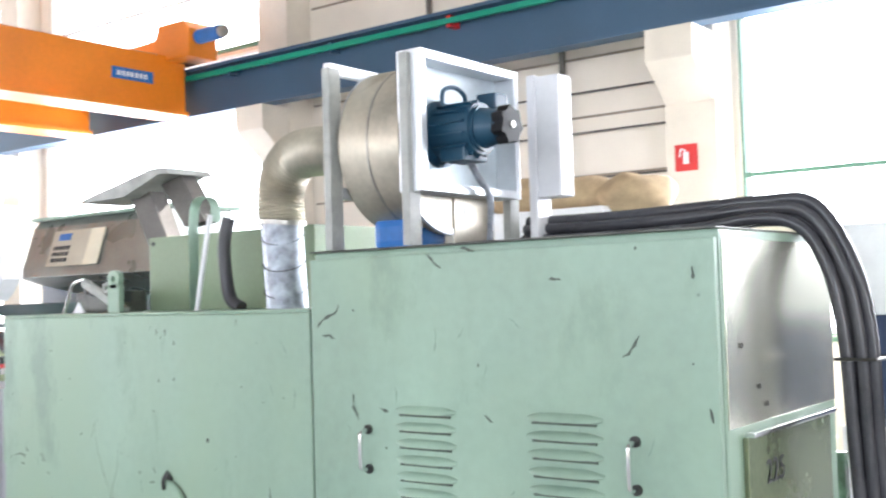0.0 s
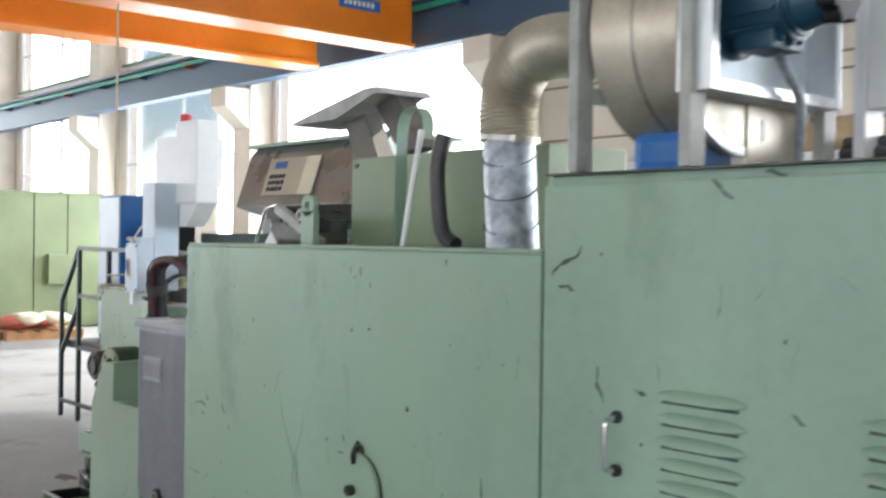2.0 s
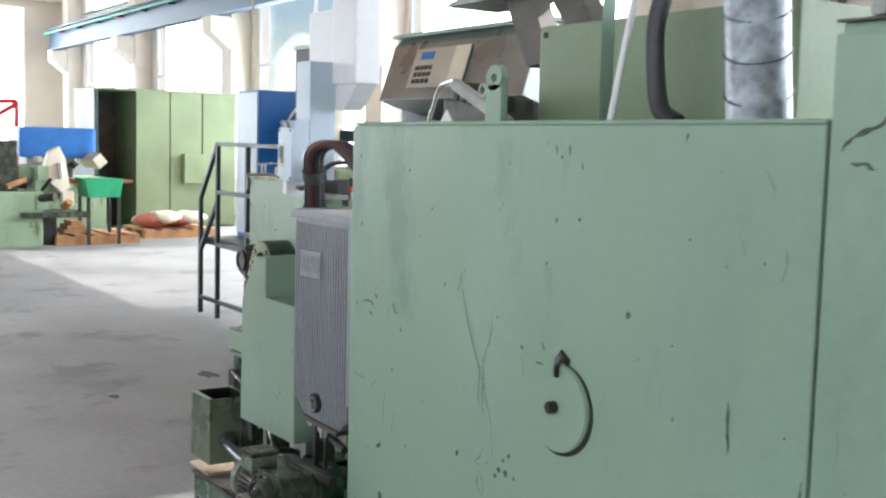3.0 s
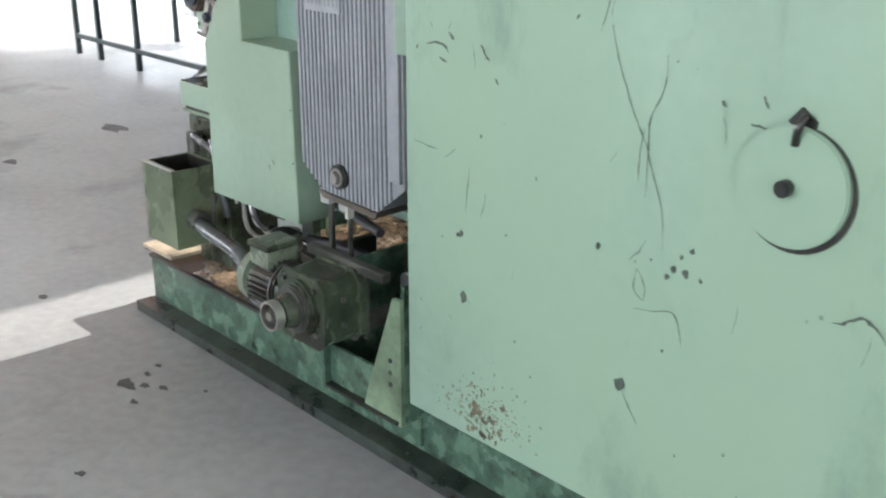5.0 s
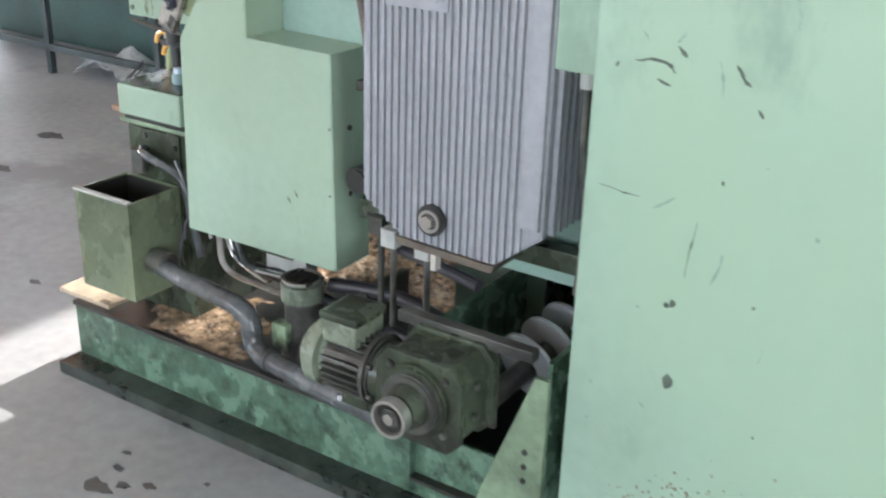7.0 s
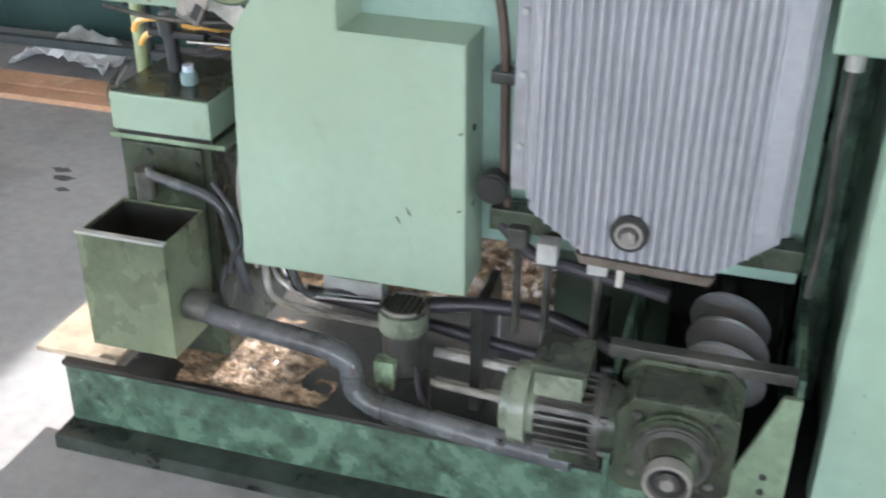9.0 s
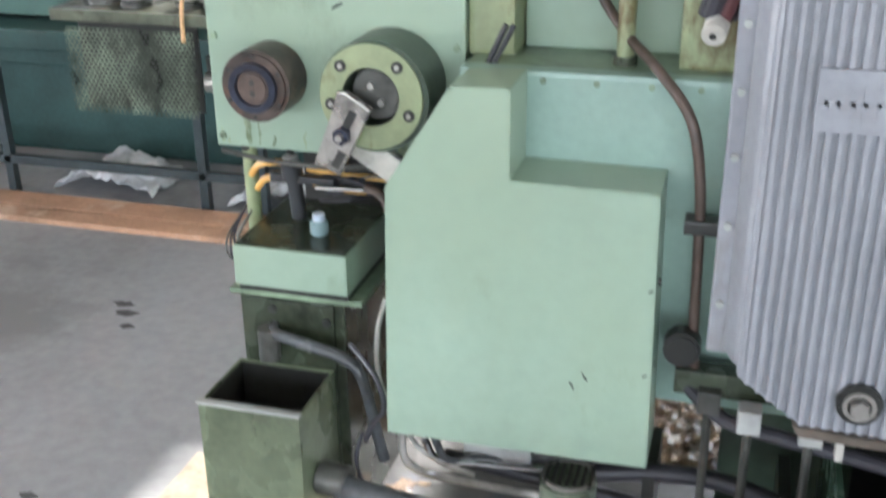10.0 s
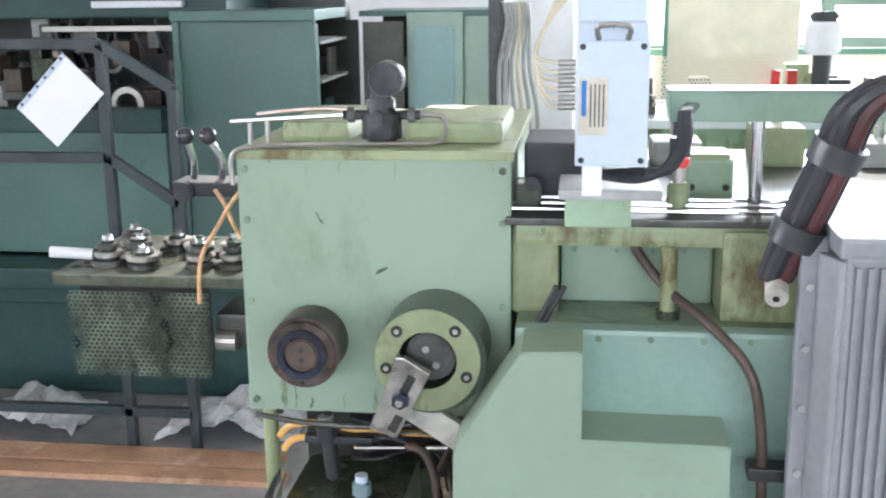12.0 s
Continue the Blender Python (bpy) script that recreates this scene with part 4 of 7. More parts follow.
for dx in (0.0, 0.055):
    part("lever_arm", tube([(-4.872 + dx, 2.6, 1.258), (-4.866 + dx, 2.59, 1.30), (-4.875 + dx * 0.8, 2.58, 1.345)], 0.007), M_CHROME, lev)
    k = bmesh.new()
    bmesh.ops.create_uvsphere(k, u_segments=20, v_segments=12, radius=0.017, matrix=Matrix.Translation((-4.875 + dx * 0.8, 2.578, 1.347)))
    part("knob", k, M_RUBBER, lev, "black ball knob", True)
part("lever_hub", cyl((-4.875, 2.545, 1.245), "y", 0.018, 0.03, 18, bevel=0.003), M_BLACK, lev)

# control cam box, rail and post on the bed
jb = thing("junction_box", (-4.1, 2.25, 1.25), "pale blue grey junction box with screws, label and cable glands", "box")
part("case", box(-4.150, -4.050, 2.205, 2.26, 1.360, 1.560, 0.006), M_JBOX, jb)
part("lid", box(-4.151, -4.049, 2.196, 2.206, 1.358, 1.535, 0.003), M_JBOX, jb)
for x in (-4.142, -4.058):
    for z in (1.367, 1.527):
        bolt((x, 2.193, z), "y", 0.0045, 0.004, jb)
lb = part("label_plate", box(-4.147, -4.106, 2.1945, 2.1965, 1.403, 1.484), M_STAIN, jb, "yellowed label with unreadable print")
part("label_bar", box(-4.143, -4.136, 2.1935, 2.1948, 1.43, 1.48), M_BRIGHTBLUE, lb)
for k in range(4):
    part("label_bar", box(-4.131 + 0.006 * k, -4.129 + 0.006 * k, 2.1935, 2.1948, 1.415, 1.475), M_BLACK, lb)
part("bracket", box(-4.140, -4.112, 2.21, 2.28, 1.312, 1.362, 0.002), M_WHITE, jb)
part("foot", box(-4.175, -4.02, 2.26, 2.40, 1.296, 1.312, 0.003), M_STEELGREY, jb)
part("foot_block", box(-4.165, -4.065, 2.27, 2.40, 1.252, 1.298, 0.003), M_GREEN2, jb)
for k in range(6):
    z = 1.440 + 0.0125 * k
    part("cable_gland", cyl((-4.152, 2.23, z), (-1, 0, 0), 0.005, 0.025, 10), M_STEEL, jb)
    part("cable", tube([(-4.176, 2.23, z), (-4.195 - 0.002 * k, 2.232, z + 0.006), (-4.21, 2.24, 1.50 + 0.004 * k), (-4.198, 2.25, 1.55), (-4.175 + 0.003 * k, 2.27, 1.60), (-4.13, 2.30, 1.63)], 0.0026, 6), M_CABLE, jb, "pale cable")
part("latch", tube([(-4.12, 2.20, 1.537), (-4.12, 2.19, 1.555), (-4.08, 2.19, 1.555), (-4.08, 2.20, 1.537)], 0.004), M_STEEL, jb)
for k in range(4):
    part("black_cable", tube([(-4.11, 2.25 + 0.006 * k, 1.335), (-4.06, 2.24 + 0.006 * k, 1.332 + 0.003 * k), (-4.022 + 0.003 * k, 2.25, 1.345), (-3.998 + 0.004 * k, 2.27, 1.385), (-3.992 + 0.004 * k, 2.32, 1.42), (-3.975 + 0.004 * k, 2.39, 1.425)], 0.0065, 8), M_RUBBER, jb)

tw = thing("control_tower", (-4.05, 2.45, 1.25), "white sheet steel control tower with a red signal lamp", "tower")
part("tower_post", box(-4.15, -4.05, 2.262, 2.36, 1.362, 1.76, 0.004), M_JBOX, tw)
part("left_case", box(-4.27, -4.06, 2.37, 2.55, 1.757, 1.945, 0.008), M_WHITE, tw)
part("right_case", box(-4.055, -3.895, 2.345, 2.44, 1.685, 1.99, 0.008), M_WHITE, tw)
part("chute", prism([(-4.05, 1.69), (-3.90, 1.69), (-3.96, 1.63), (-4.00, 1.60), (-4.05, 1.60)], 2.36, 2.435, "y", 0.004), M_WHITE, tw)
part("signal_lamp", cyl((-4.12, 2.42, 1.945), "z", 0.022, 0.085, 18, bevel=0.004), M_RED, tw, "red signal lamp")
part("blue_valve", cyl((-4.20, 2.34, 1.64), "y", 0.032, 0.06, 18, bevel=0.006), M_BRIGHTBLUE, tw, "blue valve knob")
part("tower_hose", tube([(-4.19, 2.36, 1.66), (-4.235, 2.36, 1.70), (-4.21, 2.36, 1.745), (-4.15, 2.37, 1.75)], 0.010, 8), M_RUBBER, tw, smooth=True)

rail = thing("cable_channel", (-3.86, 2.42, 1.25), "green sheet steel cable channel on a chrome post", "channel")
part("channel", box(-4.005, -3.66, 2.38, 2.46, 1.400, 1.445, 0.003), M_GREEN, rail)
part("channel_lid", box(-4.008, -3.66, 2.376, 2.464, 1.445, 1.450, 0.002), M_GREEN, rail)
part("post", cyl((-3.862, 2.42, 1.25), "z", 0.011, 0.158, 20), M_CHROME, rail, "chrome post", True)
for dz, dy in ((1.262, 2.36), (1.266, 2.39), (1.270, 2.42)):
    part("guide_rod", tube([(-4.25, dy, dz), (-3.70, dy, dz - 0.004)], 0.004, soft=False), M_CHROME, rail)

oiler = thing("oiler", (-3.98, 2.4, 1.25), "yellowed oil cup with a red cap on the bed", "oiler")
part("cup", cyl((-3.985, 2.40, 1.25), "z", 0.018, 0.05, 20, bevel=0.003), M_YGREEN, oiler)
part("neck", cyl((-3.985, 2.40, 1.298), "z", 0.010, 0.03, 16), M_STEEL, oiler)
part("cap", cyl((-3.985, 2.40, 1.325), "z", 0.016, 0.018, 20, bevel=0.003), M_RED, oiler)
part("red_ring", cyl((-3.985, 2.40, 1.343), "z", 0.017, 0.03, 20), M_DARK, oiler)

blk = thing("bed_block", (-3.92, 2.55, 1.25), "pale green cast block on the machine bed", "block")
part("block_body", box(-3.968, -3.885, 2.50, 2.60, 1.250, 1.322, 0.006), M_GREEN2, blk)
part("block_cap", box(-3.962, -3.891, 2.506, 2.594, 1.321, 1.330, 0.003), M_YGREEN, blk)
for x in (-3.955, -3.898):
    bolt((x, 2.495, 1.275), "y", 0.006, 0.006, blk)

slide = thing("slide_unit", (-4.2, 2.5, 1.25), "dark slide block with bolts on the machine bed", "slide")
part("slide_body", box(-4.235, -4.14, 2.42, 2.60, 1.252, 1.36, 0.006), M_BLACK, slide)
part("slide_plate", box(-4.248, -4.205, 2.38, 2.44, 1.252, 1.30, 0.004), M_OLIVE, slide)
part("slide_knob", cyl((-4.22, 2.37, 1.30), "y", 0.012, 0.02, 14), M_BLACK, slide)

# bundled hose arm that reaches over the sump
arm = thing("hose_arm", (-3.83, 2.1, 1.2), "thick taped bundle of dark hoses ending in a pale nozzle", "hose")
A0, A1 = Vector((-3.864, 2.19, 1.200)), Vector((-3.778, 2.138, 1.450))
d = (A1 - A0).normalized()
for k in range(7):
    a = k * math.tau / 6
    off = Vector((0.021 * math.cos(a), 0.020 * math.sin(a), 0)) if k else Vector((0, 0, 0))
    part("hose", tube([A0 + off * 0.7, A0.lerp(A1, 0.3) + off, A0.lerp(A1, 0.7) + off, A1 + off, Vector((-3.715, 2.142, 1.482)) + off, Vector((-3.62, 2.15, 1.478)) + off, Vector((-3.54, 2.17, 1.42)) + off, Vector((-3.505, 2.20, 1.35)) + off, Vector((-3.50, 2.22, 1.288)) + off], 0.0125, 8), M_REDHOSE if k == 5 else M_HOSE, arm, smooth=True)
for u in (0.22, 0.68):
    part("tape", cyl(A0.lerp(A1, u), tuple(d), 0.037, 0.034, 20, r2=0.0385), M_TAPE, arm, "grey binding tape", True)
part("nozzle", cyl((-3.867, 2.150, 1.180), (0.12, 0.85, 0.40), 0.0162, 0.05, 20, bevel=0.002), M_SLIDEBAR, arm, "pale plastic nozzle", True)
part("nozzle_bore", cyl((-3.8675, 2.1492, 1.1796), (0.12, 0.85, 0.40), 0.005, 0.002, 12), M_DARK, arm)

hz = thing("brown_hose", (-3.9, 2.2, 0.6), "long brown rubber hose curving down the column", "hose")
part("hose", tube([(-4.062, 2.40, 1.225), (-4.046, 2.385, 1.185), (-4.00, 2.345, 1.135), (-3.94, 2.25, 1.105), (-3.888, 2.205, 1.05), (-3.868, 2.20, 0.96), (-3.862, 2.20, 0.85), (-3.858, 2.20, 0.72), (-3.85, 2.21, 0.64)], 0.0082, 12), M_BROWNHOSE, hz, smooth=True)
part("clip", box(-3.885, -3.825, 2.185, 2.225, 0.885, 0.905, 0.003), M_DARK, hz)
part("union", cyl((-3.872, 2.165, 0.705), "y", 0.028, 0.04, 24, bevel=0.005), M_DARK, hz)

# ---- on top of the cabinets: blower, ducts, hood, cables ----
def letters(text, size, m, material, parent, name="lettering"):
    cu = bpy.data.curves.new(name, "FONT")
    cu.body, cu.size, cu.extrude = text, size, 0.0006
    tmp = bpy.data.objects.new("tmp", cu)
    scene.collection.objects.link(tmp)
    bpy.context.view_layer.update()
    me = bpy.data.meshes.new_from_object(tmp.evaluated_get(bpy.context.evaluated_depsgraph_get()))
    bpy.data.objects.remove(tmp)
    me.transform(m)
    me.materials.clear()
    me.materials.append(material)
    ob = new(name, me)
    ob.parent = parent
    if parent.type == "EMPTY":
        ob.matrix_parent_inverse = parent.matrix_basis.inverted()
    return ob


letters("225", 0.072, Matrix.Translation((-0.6985, 2.19, 1.155)) @ Matrix(((0, 0, 1, 0), (1, 0, 0, 0), (0, 1, 0, 0), (0, 0, 0, 1))), M_BLACK, sp)

fan = thing("blower", (-1.62, 2.25, 1.696), "stainless centrifugal blower in a steel frame with blue motor", "blower")
FX = -1.50


def square_frame(x, y0, y1, z0, z1, w, t, material, parent, name):
    bm = box(x - t / 2, x + t / 2, y0, y0 + w, z0, z1, 0.002)
    box(x - t / 2, x + t / 2, y1 - w, y1, z0, z1, 0.002, bm=bm)
    box(x - t / 2, x + t / 2, y0 + w, y1 - w, z1 - w, z1, 0.002, bm=bm)
    box(x - t / 2, x + t / 2, y0 + w, y1 - w, z0, z0 + w, 0.002, bm=bm)
    return part(name, bm, material, parent)


square_frame(FX, 2.022, 2.455, 1.828, 2.180, 0.022, 0.075, M_ALU, fan, "front_frame")
part("motor_plate", box(FX - 0.030, FX - 0.025, 2.045, 2.432, 1.850, 2.158), M_PLATE, fan, "bluish steel back plate behind the motor")
part("drum", cyl((-1.735, 2.235, 1.965), "x", 0.218, 0.20, 64), M_STAIN, fan, "brownish stainless drum", True)
part("drum_seam", ring((-1.64, 2.235, 1.965), "x", 0.2195, 0.21, 0.006, 64), M_STEEL, fan)
part("scroll", cyl((-1.565, 2.235, 1.935), "x", 0.205, 0.03, 56), M_STAIN, fan, smooth=True)
part("scroll_foot", box(-1.565, -1.53, 2.235, 2.42, 1.705, 1.83, 0.004), M_STAIN, fan)
part("scroll_rim", ring((-1.545, 2.235, 1.935), "x", 0.208, 0.190, 0.012, 56), M_ALU, fan)
part("tag", box(-1.530, -1.528, 2.28, 2.295, 1.76, 1.80), M_WHITE, fan)
for x, mm in ((-1.505, M_STEELGREY), (-1.765, M_STEELGREY)):
    for y in (2.005, 2.445):
        part("leg", prism([(y, 1.696), (y + 0.045, 1.696), (y + 0.045, 2.172), (y, 2.172)], x - 0.012, x + 0.012, "x", 0.002), mm, fan)
square_frame(-1.765, 2.010, 2.46, 1.83, 2.185, 0.03, 0.02, M_ALU, fan, "rear_frame")
part("inlet_cone", cyl((-1.80, 2.235, 1.985), "x", 0.10, 0.05, 40, r2=0.20), M_ALU, fan, smooth=True)
for z in (2.06, 1.97, 1.86, 2.13):
    for y in (2.03, 2.465):
        bolt((-1.492, y + 0.008, z), "x", 0.008, 0.008, fan)
for y, z in ((2.075, 2.125), (2.075, 1.915), (2.40, 2.09)):
    bolt((FX - 0.025, y, z), "x", 0.008, 0.006, fan)
FC, MZ = 2.168, 1.985
mo = part("motor", cyl((FX - 0.027, FC, MZ), "x", 0.066, 0.150, 36, bevel=0.008), M_MOTORBLUE, fan, "dark blue electric motor", True)
part("terminal_box", box(FX + 0.015, FX + 0.095, FC - 0.05, FC + 0.05, 1.905, 1.955, 0.008), M_MOTORBLUE, mo)
part("motor_flange", cyl((FX - 0.024, FC, MZ), "x", 0.086, 0.014, 36, bevel=0.003), M_MOTORBLUE, mo, smooth=True)
part("shaft_housing", cyl((FX + 0.12, FC, MZ), "x", 0.052, 0.06, 30, r2=0.038), M_MOTORBLUE, mo, smooth=True)
for k in range(14):
    a = k * math.tau / 14
    part("cooling_fin", box(FX + 0.0, FX + 0.105, -0.003, 0.003, 0.060, 0.074, m=Matrix.Translation((0, FC, MZ)) @ Matrix.Rotation(a, 4, "X")), M_MOTORBLUE, mo)
kb = prism([(FC + (0.044 + 0.006 * math.cos(7 * a + 0.6)) * math.cos(a), MZ + (0.044 + 0.006 * math.cos(7 * a + 0.6)) * math.sin(a)) for a in [k * math.tau / 56 for k in range(56)]], FX + 0.172, FX + 0.206, "x", 0.003)
part("star_knob", kb, M_KNOB, mo, "black lobed knob")
part("knob_centre", cyl((FX + 0.206, FC, MZ), "x", 0.009, 0.004, 16), M_STEEL, mo)
part("lifting_eye", tube([(FX + 0.03, FC - 0.05, 2.045), (FX + 0.03, FC - 0.045, 2.085), (FX + 0.03, FC, 2.10), (FX + 0.03, FC + 0.045, 2.085), (FX + 0.03, FC + 0.05, 2.045)], 0.006), M_MOTORBLUE, mo)
part("side_fitting", box(FX + 0.06, FX + 0.12, FC + 0.055, FC + 0.115, 2.03, 2.085, 0.008), M_MOTORBLUE, mo)
part("armoured_cable", tube([(FX + 0.06, FC + 0.02, 1.91), (FX + 0.07, FC + 0.04, 1.87), (FX + 0.06, FC + 0.10, 1.83), (FX + 0.05, FC + 0.12, 1.78), (FX + 0.05, FC + 0.11, 1.70)], 0.0095, 10, wave=-0.0012, waves=4), M_GALV, fan, "grey armoured cable")
part("blue_support", box(-1.72, -1.60, 2.13, 2.34, 1.697, 1.775, 0.02), M_BRIGHTBLUE, fan, "bright blue support block")

wbx = thing("white_control_box", (-1.35, 2.58, 1.7), "white steel control box beside the blower", "box")
part("case", box(-1.42, -1.345, 2.475, 2.545, 1.83, 2.165, 0.008), M_WHITE, wbx)
part("mount_plate", box(-1.445, -1.42, 2.47, 2.545, 1.697, 2.17, 0.004), M_WHITE, wbx)

elbow = thing("duct_elbow", (-2.05, 2.28, 1.6), "stained flexible steel elbow on a galvanised spiral duct", "duct")
part("flexible_elbow", tube([(-1.80, 2.235, 1.975), (-1.87, 2.24, 1.985), (-1.96, 2.245, 1.995), (-2.05, 2.25, 2.003), (-2.13, 2.26, 1.995), (-2.19, 2.27, 1.95), (-2.215, 2.275, 1.885), (-2.212, 2.275, 1.80)], 0.068, 28, waves=3, wave=0.0055), M_STAIN, elbow, "corrugated flexible elbow", True)
part("galvanised_duct", tube([(-2.214, 2.275, 1.815), (-2.195, 2.265, 1.67), (-2.170, 2.25, 1.53)], 0.063, 32), M_GALV, elbow, "galvanised spiral duct", True)
part("clamp", ring((-2.212, 2.275, 1.80), (0.1, 0, 1), 0.073, 0.06, 0.014, 32), M_STEEL, elbow)
for z in (1.765, 1.685, 1.605):
    seam = []
    for k in range(25):
        a = k * math.tau / 24
        seam.append((-2.212 + 0.15 * (1.8 - z) + 0.0640 * math.cos(a), 2.274 - (1.8 - z) * 0.09 + 0.0640 * math.sin(a), z - 0.03 * math.sin(a + 2.6)))
    part("seam", tube(seam, 0.0022, 5, soft=False), M_DARK, elbow)

tb = thing("chip_box", (-2.6, 2.45, 1.545), "pale olive green steel box behind the cabinet edge", "box")
part("case", box(-3.045, -2.22, 2.42, 2.72, 1.545, 1.808, 0.006), M_BOXGREEN, tb)
part("corner_screw", cyl((-3.02, 2.416, 1.785), "y", 0.008, 0.005, 12), M_DARK, tb)
strap = thing("bent_bracket", (-2.6, 2.3, 1.545), "inverted U bracket of pale green bent flat steel", "bracket")
bm = bmesh.new()
pa = smooth_path([(-2.655, 2.30, 1.545), (-2.655, 2.30, 1.70), (-2.652, 2.30, 1.85), (-2.63, 2.30, 1.905), (-2.58, 2.30, 1.915), (-2.545, 2.30, 1.885), (-2.545, 2.30, 1.83)], 6)
last = None
for p in pa:
    row = [bm.verts.new(p + Vector((0, -0.020, 0))), bm.verts.new(p + Vector((0, 0.020, 0)))]
    if last:
        bm.faces.new((last[0], last[1], row[1], row[0]))
    last = row
bmesh.ops.solidify(bm, geom=bm.faces[:], thickness=0.008)
part("bracket", bm, M_PALECAB, strap, smooth=True)
part("white_rod", tube([(-2.608, 2.27, 1.545), (-2.572, 2.27, 1.70), (-2.535, 2.27, 1.85)], 0.008), M_WHITE, strap, "white rod", True)
part("dark_hose", tube([(-2.50, 2.32, 1.84), (-2.515, 2.31, 1.76), (-2.51, 2.31, 1.66), (-2.49, 2.31, 1.58), (-2.44, 2.31, 1.55)], 0.021, 12), M_HOSE, strap, "dark rubber hose", True)

lug = thing("lifting_lug", (-2.95, 2.2, 1.545), "pale green lifting lug with a hole and grey arm", "lug")
bm = ring((-2.9, 2.16, 1.655), "y", 0.031, 0.012, 0.02, 20)
box(-2.931, -2.869, 2.16, 2.18, 1.545, 1.638, bm=bm)
part("lug_plate", bm, M_GREEN, lug)
part("arm", box(-0.13, 0.13, -0.012, 0.012, -0.014, 0.014, 0.004, m=Matrix.Translation((-3.03, 2.22, 1.60)) @ Matrix.Rotation(radians(24), 4, "Y")), M_STEELGREY, lug, "grey painted arm")
part("arm_clip", ring((-3.0, 2.20, 1.63), "y", 0.018, 0.010, 0.01, 16), M_STEELGREY, lug)
grip = thing("cable_chain", (-3.22, 2.3, 1.545), "dark plastic chain and bent steel wire on the cabinet top", "cable chain")
for k in range(6):
    part("link", box(-3.20 + 0.03 * k, -3.178 + 0.03 * k, 2.25, 2.33, 1.61 - 0.006 * k, 1.66 - 0.008 * k, 0.006), M_BLACK, grip)
part("chain_body", box(-3.26, -3.06, 2.26, 2.42, 1.545, 1.62, 0.012), M_STEELDARK, grip)
part("wire", tube([(-3.32, 2.25, 1.545), (-3.29, 2.25, 1.60), (-3.26, 2.25, 1.65), (-3.21, 2.26, 1.665)], 0.006), M_CHROME, grip)
part("white_tag", prism([(-3.22, 1.545), (-3.15, 1.545), (-3.185, 1.585)], 2.22, 2.224), M_WHITE, grip)

cbl = thing("cable_bundle", (-0.9, 2.45, 1.0), "bundle of thick black cables bending down the cabinet side", "cable")
for k, (dy, dz) in enumerate(((0, 0), (0.030, 0.010), (0.062, -0.002), (0.014, 0.030), (0.046, 0.034), (0.076, 0.026), (0.030, 0.052))):
    part("cable", tube([(-1.50, 2.52 + dy, 1.718 + dz), (-1.20, 2.47 + dy, 1.712 + dz), (-0.95, 2.44 + dy, 1.716 + dz), (-0.79, 2.44 + dy, 1.730 + 0.8 * dz), (-0.695 + 0.5 * dz, 2.45 + dy, 1.705 + dz), (-0.640 + dz, 2.46 + dy, 1.61), (-0.612 + dz, 2.47 + dy, 1.45), (-0.602 + 0.9 * dz, 2.48 + dy, 1.2), (-0.59 + 0.9 * dz, 2.49 + dy, 0.9), (-0.58 + 0.9 * dz, 2.5 + dy, 0.45), (-0.56 + 0.9 * dz, 2.52 + dy, 0.02)], 0.0155, 12), M_RUBBER, cbl, smooth=True)
part("cable_tie", tube([(-0.628, 2.445, 1.40), (-0.540, 2.45, 1.40), (-0.536, 2.572, 1.40), (-0.624, 2.572, 1.40), (-0.628, 2.445, 1.40)], 0.004, 6, soft=False), M_DARK, cbl)

hood = thing("lamp_hood", (-4.4, 3.6, 1.2), "grey sheet hood on two slanted dark legs over a machine", "hood")
part("hood_roof", prism([(-4.99, 2.13), (-4.96, 2.145), (-4.36, 2.262), (-4.27, 2.262), (-4.22, 2.225), (-4.30, 2.232), (-4.60, 2.135)], 3.45, 3.75, "y"), M_STEELGREY, hood)
for x, drop in ((-4.60, 0.0), (-4.33, 0.12)):
    part("hood_leg", prism([(x - 0.08, 2.155 + 0.3 * drop), (x + 0.08, 2.19 + 0.3 * drop), (x + 0.26, 1.86 + drop), (x + 0.10, 1.84 + drop)], 3.55, 3.65, "y"), M_HOODLEG, hood)
part("hood_column", box(-4.30, -3.84, 3.56, 3.64, 1.80, 1.87, 0.004), M_HOODLEG, hood)
part("hood_post", box(-4.12, -4.03, 3.56, 3.64, 0, 1.80, 0.004), M_HOODLEG, hood)

# machine with a slanted control console, standing behind
con = thing("control_console", (-6.0, 4.4, 0), "grey slanted operator console with a keypad and green rim", "console")
part("pedestal", box(-6.85, -5.75, 4.92, 5.3, 1.60, 1.66, 0.01), M_TEAL, con)
part("console_body", prism([(4.45, 1.74), (4.32, 1.78), (4.44, 2.14), (4.50, 2.20), (5.0, 2.20), (5.0, 1.62)], -7.02, -5.50, "x", 0.008), M_CONSOLE, con)
part("console_rim", box(-7.06, -5.45, 4.44, 5.05, 2.195, 2.22, 0.008), M_GREEN, con)
slope = Matrix.Translation((-6.70, 4.378, 1.972)) @ Matrix.Rotation(radians(-18.5), 4, "X")
kp = part("keypad_panel", box(0, 0.44, -0.012, -0.006, -0.13, 0.135, m=slope), M_KEYPAD, con, "beige keypad panel with unreadable keys")
part("blank_panel", box(0.44, 0.60, -0.013, -0.006, -0.13, 0.135, m=slope), M_CREAM, con, "pale blank panel")
part("display", box(0.08, 0.22, -0.016, -0.012, 0.06, 0.11, m=slope), M_BRIGHTBLUE, kp)
for i in range(4):
    for j in range(3):
        part("key", box(0.05 + 0.05 * i, 0.085 + 0.05 * i, -0.018, -0.012, -0.10 + 0.045 * j, -0.072 + 0.045 * j, m=slope), M_BLACK, kp)

